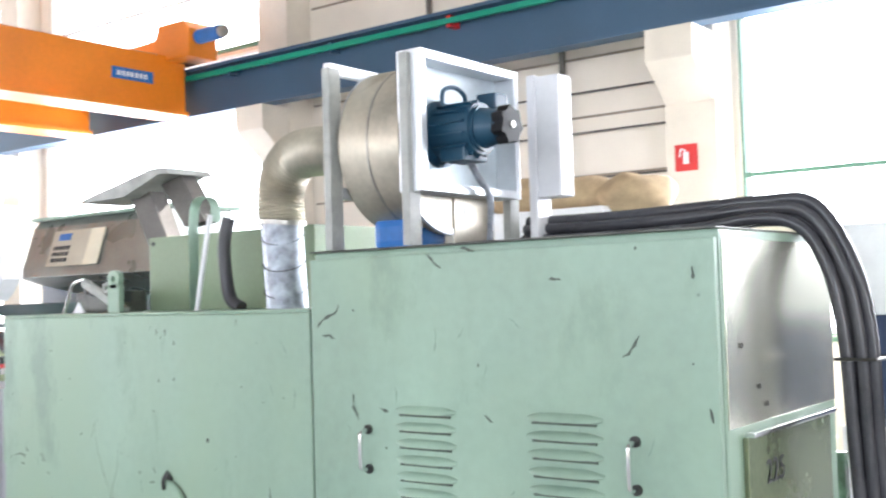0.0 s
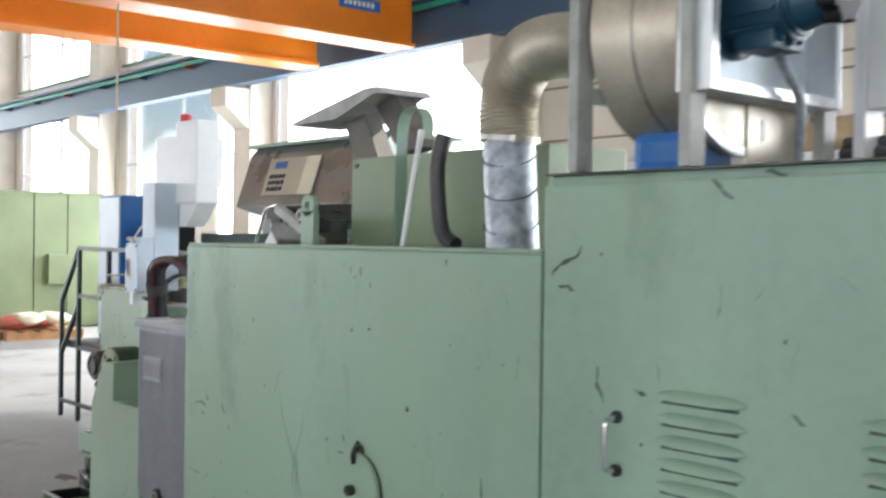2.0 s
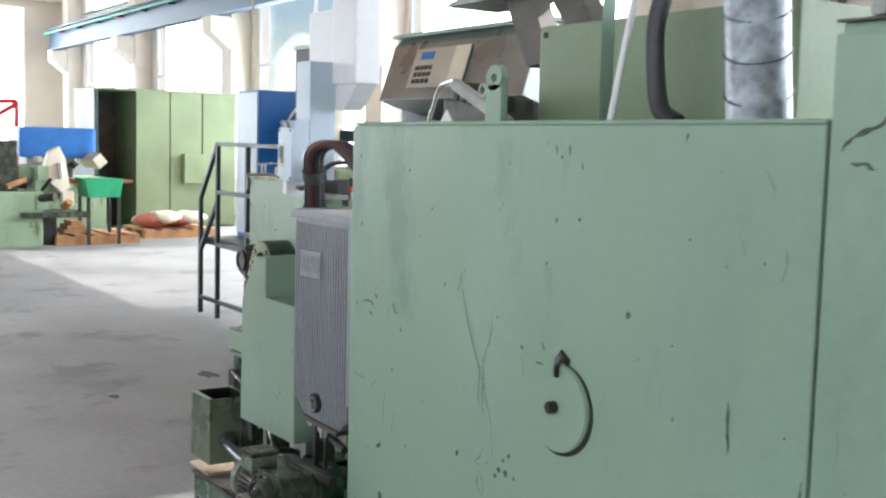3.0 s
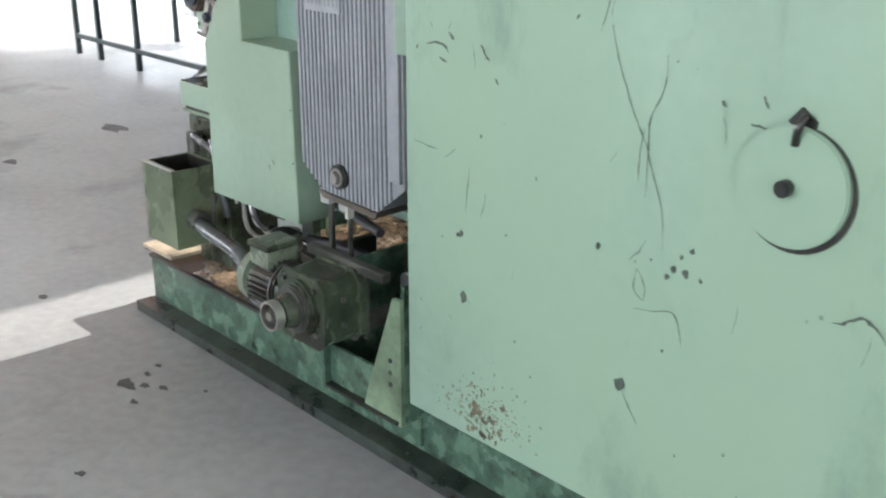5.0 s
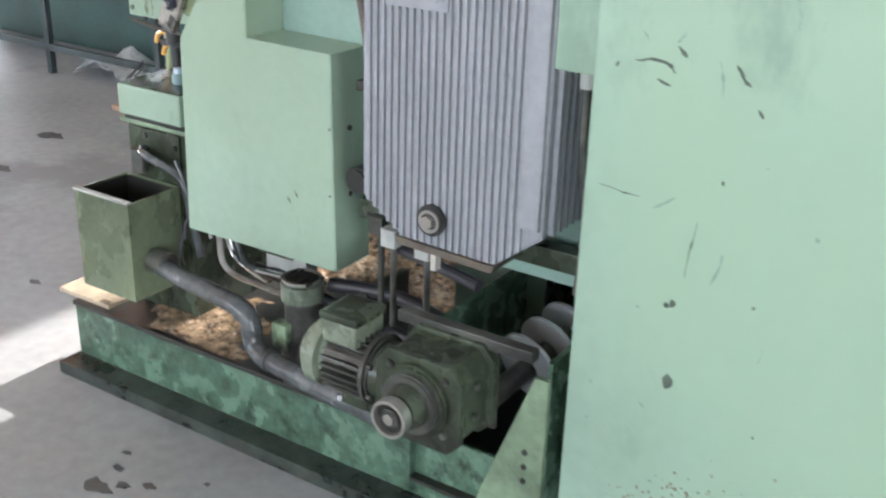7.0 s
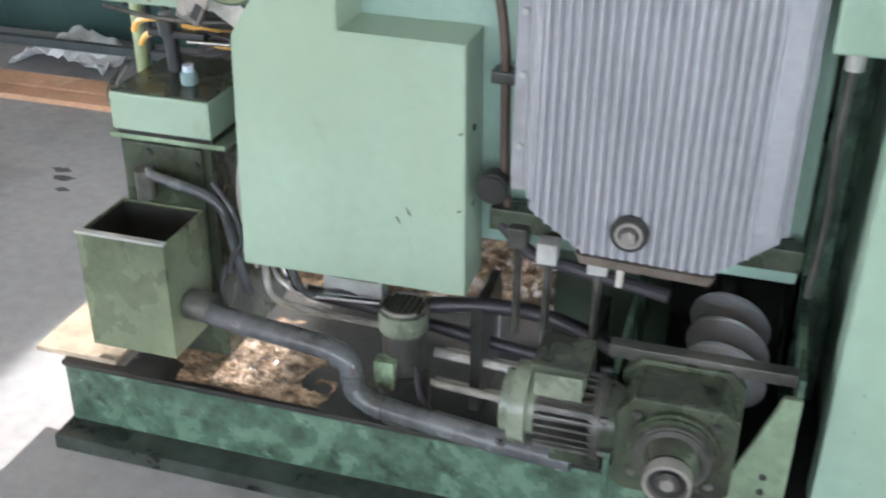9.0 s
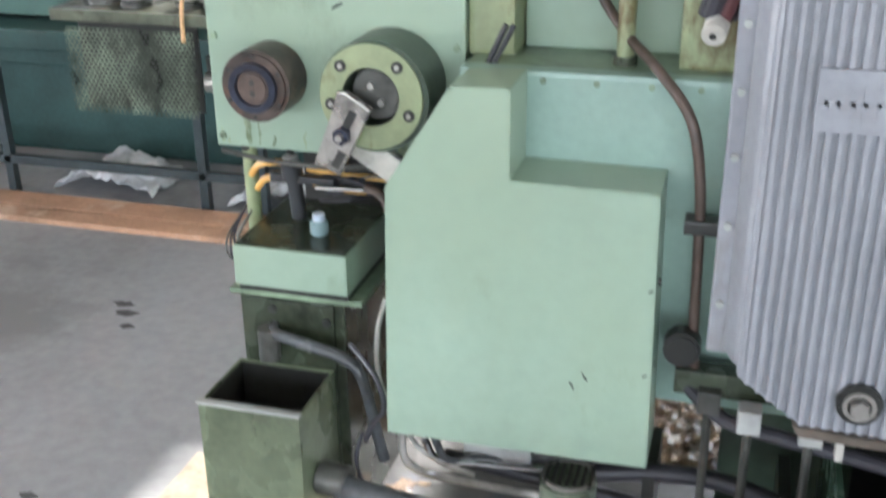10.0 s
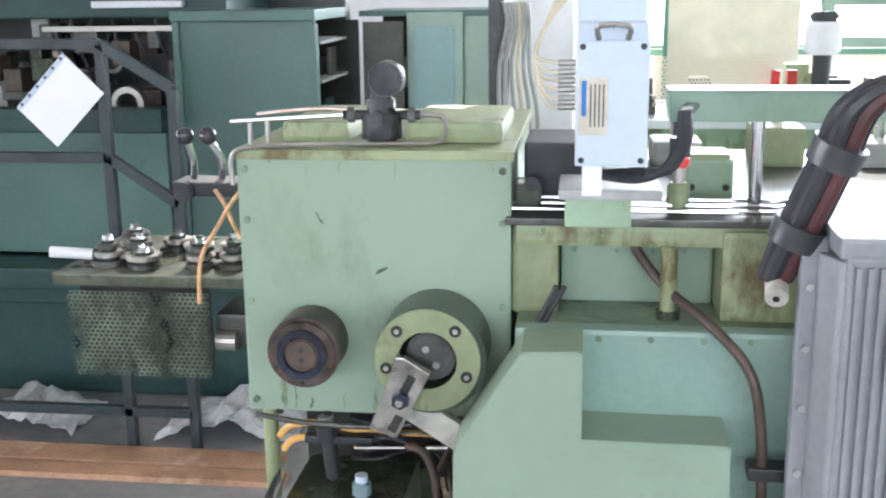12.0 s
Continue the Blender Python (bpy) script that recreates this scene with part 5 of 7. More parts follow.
# ---- under the machine: coolant tank, pump, screw conveyor drive ----
tank = thing("coolant_tank", (-4.54, 2.35, 0.19), "dirty olive green coolant tank with an open hopper", "tank")
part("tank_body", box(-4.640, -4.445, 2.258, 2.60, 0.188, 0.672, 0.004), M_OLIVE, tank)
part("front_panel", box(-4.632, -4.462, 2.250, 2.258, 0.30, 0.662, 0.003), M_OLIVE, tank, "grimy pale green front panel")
part("tank_lid", box(-4.650, -4.405, 2.24, 2.61, 0.672, 0.682, 0.002), M_GREEN3, tank)
hx0, hx1, hy0, hy1, hz0, hz1 = -4.645, -4.464, 2.085, 2.245, 0.295, 0.540
bm = box(hx0, hx1, hy0, hy1, hz0, hz1)
bmesh.ops.delete(bm, geom=[f for f in bm.faces if f.calc_center_median().z > hz1 - 0.001], context="FACES_ONLY")
bmesh.ops.recalc_face_normals(bm, faces=bm.faces)
bmesh.ops.solidify(bm, geom=bm.faces[:], thickness=0.004)
hp = part("hopper", bm, M_HOPPER, tank, "open-topped olive green steel hopper with worn edges")
part("hopper_lip", box(hx0 - 0.003, hx1 + 0.003, hy0 - 0.004, hy0 + 0.010, hz1, hz1 + 0.006, 0.002), M_STEELGREY, hp, "worn bare lip")
# black sheets paint the shade inside the open hopper
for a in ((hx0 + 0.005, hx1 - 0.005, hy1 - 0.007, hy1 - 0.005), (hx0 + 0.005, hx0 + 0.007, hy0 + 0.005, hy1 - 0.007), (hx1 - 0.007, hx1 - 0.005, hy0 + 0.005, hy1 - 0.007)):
    part("hopper_shade", box(*a, hz0 + 0.01, hz1 - 0.004), M_DARK, hp, "black sheet painting the shaded inside of the hopper")
part("hopper_shade_floor", box(hx0 + 0.006, hx1 - 0.006, hy0 + 0.006, hy1 - 0.006, hz1 - 0.09, hz1 - 0.085), M_DARK, hp)
part("upper_box", box(-4.630, -4.424, 2.225, 2.46, 0.697, 0.770, 0.005), M_GUARD, tank, "pale green filter box")
part("upper_top", box(-4.626, -4.428, 2.230, 2.455, 0.770, 0.774), M_OLIVE, tank)
part("upper_foot", box(-4.63, -4.43, 2.24, 2.44, 0.682, 0.700), M_DARK, tank)
for x, z in ((-4.575, 0.645), (-4.565, 0.52), (-4.475, 0.63)):
    bolt((x, 2.245, z), "y", 0.008, 0.008, tank)
bt = part("filler_bottle", cyl((-4.50, 2.30, 0.774), "z", 0.016, 0.026, 18, bevel=0.003), M_CAPTEAL, tank, "small dull teal filler cap")
part("filler_neck", cyl((-4.50, 2.30, 0.800), "z", 0.011, 0.012, 16), M_JBOX, bt)
part("outlet_pipe", tube([(-4.575, 2.25, 0.612), (-4.555, 2.218, 0.614), (-4.50, 2.21, 0.606), (-4.435, 2.205, 0.594), (-4.402, 2.20, 0.575), (-4.388, 2.20, 0.535), (-4.375, 2.20, 0.47), (-4.362, 2.205, 0.40)], 0.0105, 14), M_PIPEGREY, tank, "grey painted outlet pipe", True)
part("pipe_sleeve", cyl((-4.575, 2.225, 0.56), "z", 0.019, 0.06, 16), M_STEELDARK, tank)
part("drip_hose", tube([(-4.41, 2.19, 0.63), (-4.36, 2.17, 0.585), (-4.345, 2.165, 0.53), (-4.37, 2.17, 0.49), (-4.385, 2.18, 0.45)], 0.005, 8), M_RUBBER, tank)
part("support_pipe", cyl((-4.705, 2.47, 0.68), "z", 0.014, 0.23, 16), M_YGREEN, tank, smooth=True)
part("support_pipe", cyl((-4.60, 2.75, 0.14), "z", 0.014, 0.77, 16), M_YGREEN, tank, smooth=True)
part("steel_line", tube([(-4.36, 2.235, 0.70), (-4.376, 2.235, 0.64), (-4.378, 2.23, 0.57), (-4.364, 2.23, 0.50), (-4.352, 2.23, 0.44)], 0.0048, 8), M_BRIGHTPIPE, tank, "bare steel line", True)
part("steel_line", tube([(-4.350, 2.25, 0.48), (-4.345, 2.25, 0.43), (-4.338, 2.25, 0.375), (-4.30, 2.25, 0.352), (-4.20, 2.255, 0.342), (-4.08, 2.26, 0.335)], 0.0075, 8), M_BRIGHTPIPE, tank, "bare steel line", True)
part("steel_line", tube([(-4.345, 2.27, 0.445), (-4.325, 2.27, 0.395), (-4.275, 2.27, 0.365), (-4.215, 2.27, 0.348)], 0.0048, 8), M_BRIGHTPIPE, tank, "bare steel line", True)
part("drip_tray", box(-4.245, -4.12, 2.30, 2.34, 0.362, 0.50, 0.004), M_STEELGREY, tank, "grey sheet bracket")
part("dark_loop", tube([(-4.395, 2.19, 0.46), (-4.405, 2.18, 0.41), (-4.39, 2.175, 0.36), (-4.36, 2.17, 0.335)], 0.004, 8), M_RUBBER, tank)
for k in range(2):
    part("bright_pipe", tube([(-4.33 + 0.02 * k, 2.26, 0.50), (-4.30 + 0.02 * k, 2.25, 0.42), (-4.28 + 0.02 * k, 2.26, 0.38), (-4.20, 2.28 + 0.02 * k, 0.37), (-4.08, 2.30 + 0.02 * k, 0.365)], 0.007, 8), M_CHROME if k != 1 else M_PIPEGREY, tank, "bare steel pipe", True)

hoses = thing("hydraulic_manifold", (-4.55, 2.5, 0.82), "black hydraulic valve with yellow hoses under the gearbox", "valve")
part("valve_body", cyl((-4.562, 2.36, 0.774), (-0.08, 0, 1), 0.0135, 0.10, 16, bevel=0.003), M_BLACK, hoses, smooth=True)
part("valve_head", cyl((-4.570, 2.36, 0.845), (-0.08, 0, 1), 0.019, 0.035, 16, bevel=0.004), M_BLACK, hoses, smooth=True)
part("valve_cap", cyl((-4.572, 2.36, 0.878), (-0.08, 0, 1), 0.014, 0.012, 16), M_STEELGREY, hoses)
part("valve_arm", box(-4.61, -4.49, 2.35, 2.37, 0.842, 0.856, 0.003), M_BLACK, hoses)
for z, dy in ((0.872, 0.0), (0.838, 0.02)):
    part("yellow_hose", tube([(-4.57, 2.37 + dy, z), (-4.61, 2.37 + dy, z), (-4.645, 2.38 + dy, z - 0.012), (-4.665, 2.39 + dy, z - 0.035)], 0.0065, 8), M_YELLOWHOSE, hoses, "yellow hose", True)
    part("yellow_hose", tube([(-4.55, 2.38 + dy, z - 0.01), (-4.48, 2.38 + dy, z - 0.018), (-4.40, 2.39 + dy, z - 0.02), (-4.35, 2.40 + dy, z - 0.03)], 0.006, 8), M_YELLOWHOSE, hoses, "yellow hose", True)
for k in range(3):
    part("steel_rod", tube([(-4.52, 2.34 + 0.02 * k, 0.842 - 0.006 * k), (-4.36, 2.36 + 0.02 * k, 0.84 - 0.008 * k)], 0.004, 8, soft=False), M_CHROME, hoses)
part("rubber_pipe", tube([(-4.43, 2.35, 0.845), (-4.40, 2.34, 0.84), (-4.38, 2.33, 0.80), (-4.375, 2.32, 0.74), (-4.38, 2.31, 0.66), (-4.375, 2.30, 0.58)], 0.008, 10), M_BROWNHOSE, hoses, smooth=True)
part("copper_pipe", tube([(-4.35, 2.38, 0.85), (-4.375, 2.34, 0.80), (-4.37, 2.33, 0.76), (-4.375, 2.32, 0.70)], 0.005, 8), M_BRASS, hoses)
tangle = random.Random(31)
for k in range(14):
    x0, x1 = tangle.uniform(-4.55, -4.50), tangle.uniform(-4.38, -4.33)
    y, z = tangle.uniform(2.34, 2.46), tangle.uniform(0.795, 0.87)
    part("thin_line", tube([(x0, y, z + tangle.uniform(-0.02, 0.01)), (x0 + 0.05, y + tangle.uniform(-0.02, 0.02), z + tangle.uniform(-0.008, 0.018)), (x1 - 0.05, y + tangle.uniform(-0.02, 0.02), z), (x1, y, z - tangle.uniform(0.0, 0.03)), (x1 + tangle.uniform(0.0, 0.025), y, z - tangle.uniform(0.05, 0.14))], tangle.uniform(0.0025, 0.0045), 7), tangle.choice((M_BRIGHTPIPE, M_STEELDARK, M_HOSE, M_HOSE, M_BROWNHOSE, M_BLACK)), hoses, smooth=True)
for k in range(5):
    x = -4.660 + 0.005 * k
    part("dangling_wire", tube([(x, 2.33, 0.785 + 0.008 * (k % 3)), (x - 0.006, 2.29, 0.765), (x - 0.008 + 0.004 * (k % 4), 2.275, 0.742), (x - 0.002, 2.275, 0.724 - 0.003 * (k % 5)), (x + 0.008, 2.28, 0.714)], 0.0022, 6), (M_STEELDARK, M_HOSE, M_HOSE, M_BRIGHTPIPE)[k % 4], hoses)
for k in range(5):
    part("rear_line", tube([(-4.36 + 0.012 * k, 2.50, 0.90), (-4.365 + 0.016 * k, 2.49, 0.80), (-4.35 + 0.010 * k, 2.47, 0.70), (-4.355 + 0.014 * k, 2.45, 0.56), (-4.34 + 0.012 * k, 2.43, 0.42)], 0.005, 8), M_BROWNHOSE if k % 2 else M_HOSE, hoses, smooth=True)

mainp = thing("drain_pipe", (-4.1, 2.1, 0.19), "grey plastic drain pipe with elbows above the base", "pipe")
part("pipe", tube([(-4.462, 2.145, 0.382), (-4.35, 2.125, 0.378), (-4.20, 2.108, 0.374), (-4.145, 2.10, 0.371), (-4.116, 2.097, 0.358), (-4.106, 2.095, 0.335), (-4.103, 2.093, 0.318), (-4.096, 2.09, 0.298), (-4.072, 2.086, 0.284), (-4.04, 2.08, 0.280), (-3.85, 2.05, 0.282), (-3.68, 2.03, 0.286)], 0.0225, 20), M_PIPEGREY, mainp, smooth=True)
part("collar", cyl((-4.46, 2.146, 0.385), (1, -0.06, 0), 0.030, 0.055, 24, bevel=0.003), M_STEELDARK, mainp, "dark rubber collar", True)
for c, d in (((-4.14, 2.101, 0.364), (1, 0, -0.3)), ((-4.105, 2.094, 0.335), (0.05, 0, -1)), ((-4.05, 2.08, 0.2805), (1, -0.1, 0))):
    part("pipe_joint", cyl(c, d, 0.0245, 0.014, 22), M_PIPEGREY, mainp, smooth=True)

gm = thing("gearmotor", (-3.55, 1.95, 0.19), "oily olive geared motor that drives a screw conveyor", "motor")
gc = (-3.512, 0.474)
case = [(-3.594, 0.400), (-3.594, 0.520), (-3.572, 0.548), (-3.452, 0.548), (-3.430, 0.524), (-3.430, 0.412), (-3.452, 0.390), (-3.574, 0.390)]
part("gear_case", prism(case, 1.880, 1.972, "y", 0.008), M_OLIVE, gm)
part("case_flange", prism([(gc[0] + (x - gc[0]) * 1.06, gc[1] + (z - gc[1]) * 1.06) for x, z in case], 1.868, 1.882, "y", 0.004), M_OLIVE, gm)
part("rear_flange", prism([(gc[0] + (x - gc[0]) * 1.12, gc[1] + (z - gc[1]) * 1.10) for x, z in case], 1.966, 1.984, "y", 0.003), M_OLIVE, gm)
part("bearing_step", cyl((gc[0], 1.852, gc[1]), "y", 0.068, 0.02, 40, bevel=0.005), M_OLIVE, gm, smooth=True)
part("bearing_step", cyl((gc[0], 1.840, gc[1]), "y", 0.056, 0.02, 40, bevel=0.004), M_STEELDARK, gm, smooth=True)
part("bearing_neck", cyl((gc[0], 1.812, gc[1]), "y", 0.033, 0.04, 32, r2=0.046), M_OLIVE, gm, smooth=True)
part("shaft", cyl((gc[0], 1.790, gc[1]), "y", 0.017, 0.04, 24), M_STEELDARK, gm, smooth=True)
pu = part("pulley", ring((gc[0], 1.784, gc[1]), "y", 0.034, 0.0285, 0.022, 40), M_STEEL, gm, "worn steel hub ring", True)
part("pulley_web", cyl((gc[0], 1.796, gc[1]), "y", 0.029, 0.008, 32), M_DARK, pu)
part("shaft_nut", cyl((gc[0], 1.784, gc[1]), "y", 0.011, 0.014, 6), M_STEEL, pu)
for a in (45, 135, 225, 315):
    bolt((gc[0] + 0.080 * math.cos(radians(a)), 1.862, gc[1] + 0.074 * math.sin(radians(a))), "y", 0.007, 0.008, gm, M_STEELDARK)
for z in (0.44, 0.50):
    part("case_screw", cyl((-3.430, 1.925, z), "x", 0.007, 0.006, 8), M_STEELDARK, gm)
part("motor_body", cyl((-3.725, 1.925, 0.468), "x", 0.050, 0.110, 36), M_STEELDARK, gm, smooth=True)
for k in range(26):
    a = k * math.tau / 26
    part("cooling_fin", box(-3.722, -3.632, -0.0022, 0.0022, 0.047, 0.064, 0.001, m=Matrix.Translation((0, 1.925, 0.468)) @ Matrix.Rotation(a, 4, "X")), M_STEELDARK, gm)
part("fan_cover", cyl((-3.778, 1.925, 0.468), "x", 0.065, 0.058, 36, bevel=0.016), M_GRIME, gm, "grimy green fan cover", True)
part("end_bell", cyl((-3.638, 1.925, 0.468), "x", 0.067, 0.020, 36, bevel=0.006), M_STEELDARK, gm, smooth=True)
part("bell_neck", cyl((-3.622, 1.925, 0.468), "x", 0.058, 0.032, 32, r2=0.050), M_OLIVE, gm, smooth=True)
for a in (30, 150, 210, 330):
    part("bell_bolt", cyl((-3.622, 1.925 + 0.060 * math.cos(radians(a)), 0.468 + 0.060 * math.sin(radians(a))), "x", 0.006, 0.010, 6), M_STEELDARK, gm)
part("terminal_box", box(-3.728, -3.652, 1.880, 1.965, 0.515, 0.560, 0.008), M_GRIME, gm, "grimy terminal box")
part("terminal_lid", box(-3.732, -3.648, 1.876, 1.969, 0.559, 0.574, 0.006), M_OLIVE, gm)
part("mount_foot", box(-3.70, -3.62, 1.90, 2.0, 0.385, 0.412, 0.004), M_OLIVE, gm)

tr = thing("screw_conveyor", (-3.48, 2.2, 0.19), "oily screw conveyor trough with bright flights", "conveyor")
part("end_plate", box(-3.600, -3.425, 1.986, 1.996, 0.385, 0.545, 0.002), M_STEELDARK, tr)
part("lower_sheet", prism([(-3.625, 0.30), (-3.335, 0.30), (-3.335, 0.188), (-3.625, 0.188)], 2.020, 2.030, "y", 0.002), M_BASE, tr, "worn green lower sheet")
part("top_bar", box(-3.63, -3.352, 1.975, 2.0, 0.545, 0.566, 0.003), M_STEELDARK, tr, "worn steel top bar")
part("side_bracket", prism([(-3.47, 0.20), (-3.335, 0.188), (-3.335, 0.50), (-3.362, 0.50), (-3.45, 0.26)], 2.008, 2.020, "y", 0.002), M_GREEN3, tr, "pale green bracket with two holes")
for z in (0.345, 0.315, 0.285):
    part("bracket_hole", cyl((-3.372, 2.0065, z), "y", 0.006, 0.003, 12), M_DARK, tr)
part("trough_side", box(-3.625, -3.615, 2.0, 2.75, 0.19, 0.50), M_BASE, tr)
part("trough_side", box(-3.345, -3.335, 2.02, 2.75, 0.19, 0.53), M_BASE, tr)
part("trough_floor", box(-3.615, -3.345, 2.0, 2.75, 0.192, 0.20), M_DARK, tr)
part("conveyor_shaft", cyl((-3.465, 2.0, 0.41), "y", 0.022, 0.72, 16), M_STEELDARK, tr, smooth=True)
for k in range(3):
    bm = ring((-3.455, 2.16 + 0.085 * k, 0.42), (0.25, 1, 0.3), 0.075, 0.022, 0.008, 36)
    part("flight", bm, M_FLIGHT, tr, "worn screw flight with its highlights painted as a pale colour", True)
part("post_support", box(-3.58, -3.42, 2.14, 2.19, 0.05, 0.20), M_BASE, tr)

pmp = thing("coolant_pump", (-4.035, 2.18, 0.19), "grimy vertical coolant pump with a grille cap", "pump")
part("pump_motor", cyl((-4.035, 2.185, 0.30), "z", 0.040, 0.095, 30), M_STEELDARK, pmp, smooth=True)
part("fan_cap", cyl((-4.035, 2.185, 0.385), "z", 0.047, 0.055, 32, bevel=0.008), M_GRIME, pmp, smooth=True)
for k in range(7):
    part("grille_bar", box(-4.072 + 0.012 * k, -4.066 + 0.012 * k, 2.155, 2.215, 0.440, 0.444), M_DARK, pmp)
part("grille_rim", ring((-4.035, 2.185, 0.438), "z", 0.044, 0.038, 0.006, 32), M_STEEL, pmp)
part("connection_box", box(-4.075, -4.035, 2.125, 2.155, 0.285, 0.345, 0.004), M_GREEN3, pmp)
part("pump_foot", cyl((-4.035, 2.185, 0.188), "z", 0.05, 0.115, 24, bevel=0.004), M_DARK, pmp)
part("pump_cable", tube([(-4.0, 2.15, 0.33), (-3.97, 2.10, 0.29), (-3.92, 2.08, 0.27), (-3.84, 2.05, 0.285), (-3.80, 2.02, 0.30)], 0.006, 8), M_RUBBER, pmp)

lines = thing("floor_hoses", (-3.8, 2.4, 0.19), "black rubber hoses and steel pipes lying behind the pump", "hose")
part("hose", tube([(-4.0, 2.24, 0.415), (-3.90, 2.26, 0.42), (-3.80, 2.27, 0.415), (-3.70, 2.26, 0.395), (-3.60, 2.24, 0.36)], 0.016, 12), M_HOSE, lines, smooth=True)
part("hose", tube([(-4.28, 2.30, 0.36), (-4.15, 2.31, 0.34), (-4.0, 2.32, 0.315), (-3.8, 2.32, 0.29), (-3.64, 2.33, 0.28)], 0.014, 12), M_HOSE, lines, smooth=True)
for k in range(2):
    part("steel_pipe", tube([(-4.0, 2.27 + 0.08 * k, 0.29 - 0.05 * k), (-3.64, 2.27 + 0.08 * k, 0.27 - 0.05 * k)], 0.011, 10, soft=False), M_BRIGHTPIPE, lines)
    part("steel_pipe", tube([(-4.0, 2.23 + 0.05 * k, 0.245 - 0.03 * k), (-3.66, 2.23 + 0.05 * k, 0.225 - 0.03 * k)], 0.009, 10, soft=False), M_BRIGHTPIPE, lines)
part("pipe_rest", box(-3.92, -3.90, 2.24, 2.40, 0.188, 0.42), M_DARK, lines)
part("pipe_rest", box(-3.70, -3.68, 2.24, 2.40, 0.188, 0.40), M_DARK, lines)

vlv = thing("drain_valves", (-3.6, 2.2, 0.55), "grey solenoid valves hanging below the ribbed housing", "valve")
for x, y in ((-3.765, 2.14), (-3.678, 2.13), (-3.825, 2.18)):
    part("valve_block", box(x - 0.017, x + 0.017, y - 0.012, y + 0.024, 0.600, 0.638, 0.003), M_STEELGREY if x > -3.8 else M_STEELDARK, vlv)
    part("valve_stem", cyl((x, y + 0.01, 0.42), "z", 0.007, 0.18, 10), M_STEELDARK, vlv)
part("white_valve", box(-3.645, -3.634, 2.10, 2.12, 0.595, 0.645, 0.002), M_SLIDEBAR, vlv)
part("feed_line", tube([(-3.86, 2.20, 0.63), (-3.80, 2.18, 0.59), (-3.72, 2.16, 0.585), (-3.62, 2.15, 0.575), (-3.56, 2.14, 0.57)], 0.012, 10), M_HOSE, vlv, smooth=True)
part("dark_guard_plate", box(-3.80, -3.57, 2.44, 2.45, 0.19, 0.50, 0.003), M_BARREL, vlv, "oily dark green plate")
part("valve_rail", box(-3.88, -3.36, 2.19, 2.23, 0.62, 0.66, 0.003), M_OLIVE, vlv)

sb = thing("switch_box", (-3.39, 2.2, 1.03), "small pale green switch box beside the ribbed housing", "box")
part("case", box(-3.352, -3.312, 2.06, 2.30, 1.030, 1.29, 0.005), M_GREEN, sb)
part("front", box(-3.385, -3.312, 2.045, 2.06, 1.030, 1.29, 0.004), M_GREEN, sb)
gl = part("gland", cyl((-3.35, 2.10, 0.995), "z", 0.014, 0.035, 14), M_STEELGREY, sb)
part("conduit", tube([(-3.35, 2.10, 1.0), (-3.352, 2.105, 0.9), (-3.345, 2.12, 0.75), (-3.35, 2.12, 0.62)], 0.007, 8), M_STEELDARK, sb)

frm = thing("rear_frame", (-3.34, 2.4, 0.19), "green frame wall beside the ribbed housing with bolts", "frame")
part("frame_wall", box(-3.40, -3.30, 2.44, 2.47, 0.52, 1.23, 0.003), M_GREEN2, frm)
part("frame_post", box(-3.345, -3.30, 2.36, 2.44, 0.19, 1.23, 0.003), M_BASE, frm)
part("frame_lower", box(-4.24, -3.30, 2.50, 2.54, 0.45, 0.60, 0.004), M_GREEN2, frm)
for z in (0.62, 0.70, 0.84, 0.96):
    bolt((-3.375, 2.43, z), "y", 0.010, 0.012, frm)
part("handwheel_hub", cyl((-3.36, 2.40, 0.79), "y", 0.025, 0.04, 20, bevel=0.004), M_DARK, frm)

# tool table at the left
tt = thing("tool_table", (-4.95, 2.7, 1.0), "oily steel tool table with a perforated front apron", "table")
part("table_top", box(-5.135, -4.70, 2.52, 2.85, 1.068, 1.092, 0.004), M_TABLE, tt)
part("table_arm", box(-4.84, -4.69, 2.58, 2.72, 0.93, 1.0, 0.006), M_STEELDARK, tt)
part("arm_collar", cyl((-4.835, 2.575, 0.95), "x", 0.02, 0.04, 16), M_STEEL, tt)
nx, nz = 27, 20
ax0, ax1, az0, az1 = -5.112, -4.832, 0.888, 1.056
vs, fs = [], []
px, pz = (ax1 - ax0) / (nx + 0.5), (az1 - az0) / nz
for j in range(nz):
    for i in range(nx):
        cx, cz = ax0 + (i + 0.5 + 0.5 * (j % 2)) * px, az0 + (j + 0.5) * pz
        b = len(vs)
        vs += [(cx - px / 2, 2.528, cz - pz / 2), (cx + px / 2, 2.528, cz - pz / 2), (cx + px / 2, 2.528, cz + pz / 2), (cx - px / 2, 2.528, cz + pz / 2)]
        vs += [(cx + 0.36 * px * math.cos(a), 2.528, cz + 0.36 * pz * math.sin(a)) for a in [radians(-135 + 45 * k) for k in range(8)]]
        for k in range(4):
            fs.append((b + k, b + (k + 1) % 4, b + 4 + (2 * k + 2) % 8, b + 4 + (2 * k + 1) % 8, b + 4 + 2 * k))
me = bpy.data.meshes.new("perforated_apron")
me.from_pydata(vs, [], fs)
me.materials.append(M_APRON)
ap = new("perforated_apron", me)
ap.parent, ap.matrix_parent_inverse = tt, tt.matrix_basis.inverted()
tagged(ap, "oily perforated sheet apron")
part("apron_back", box(-5.10, -4.84, 2.56, 2.565, 0.89, 1.06), M_DARK, tt)
rn = random.Random(9)
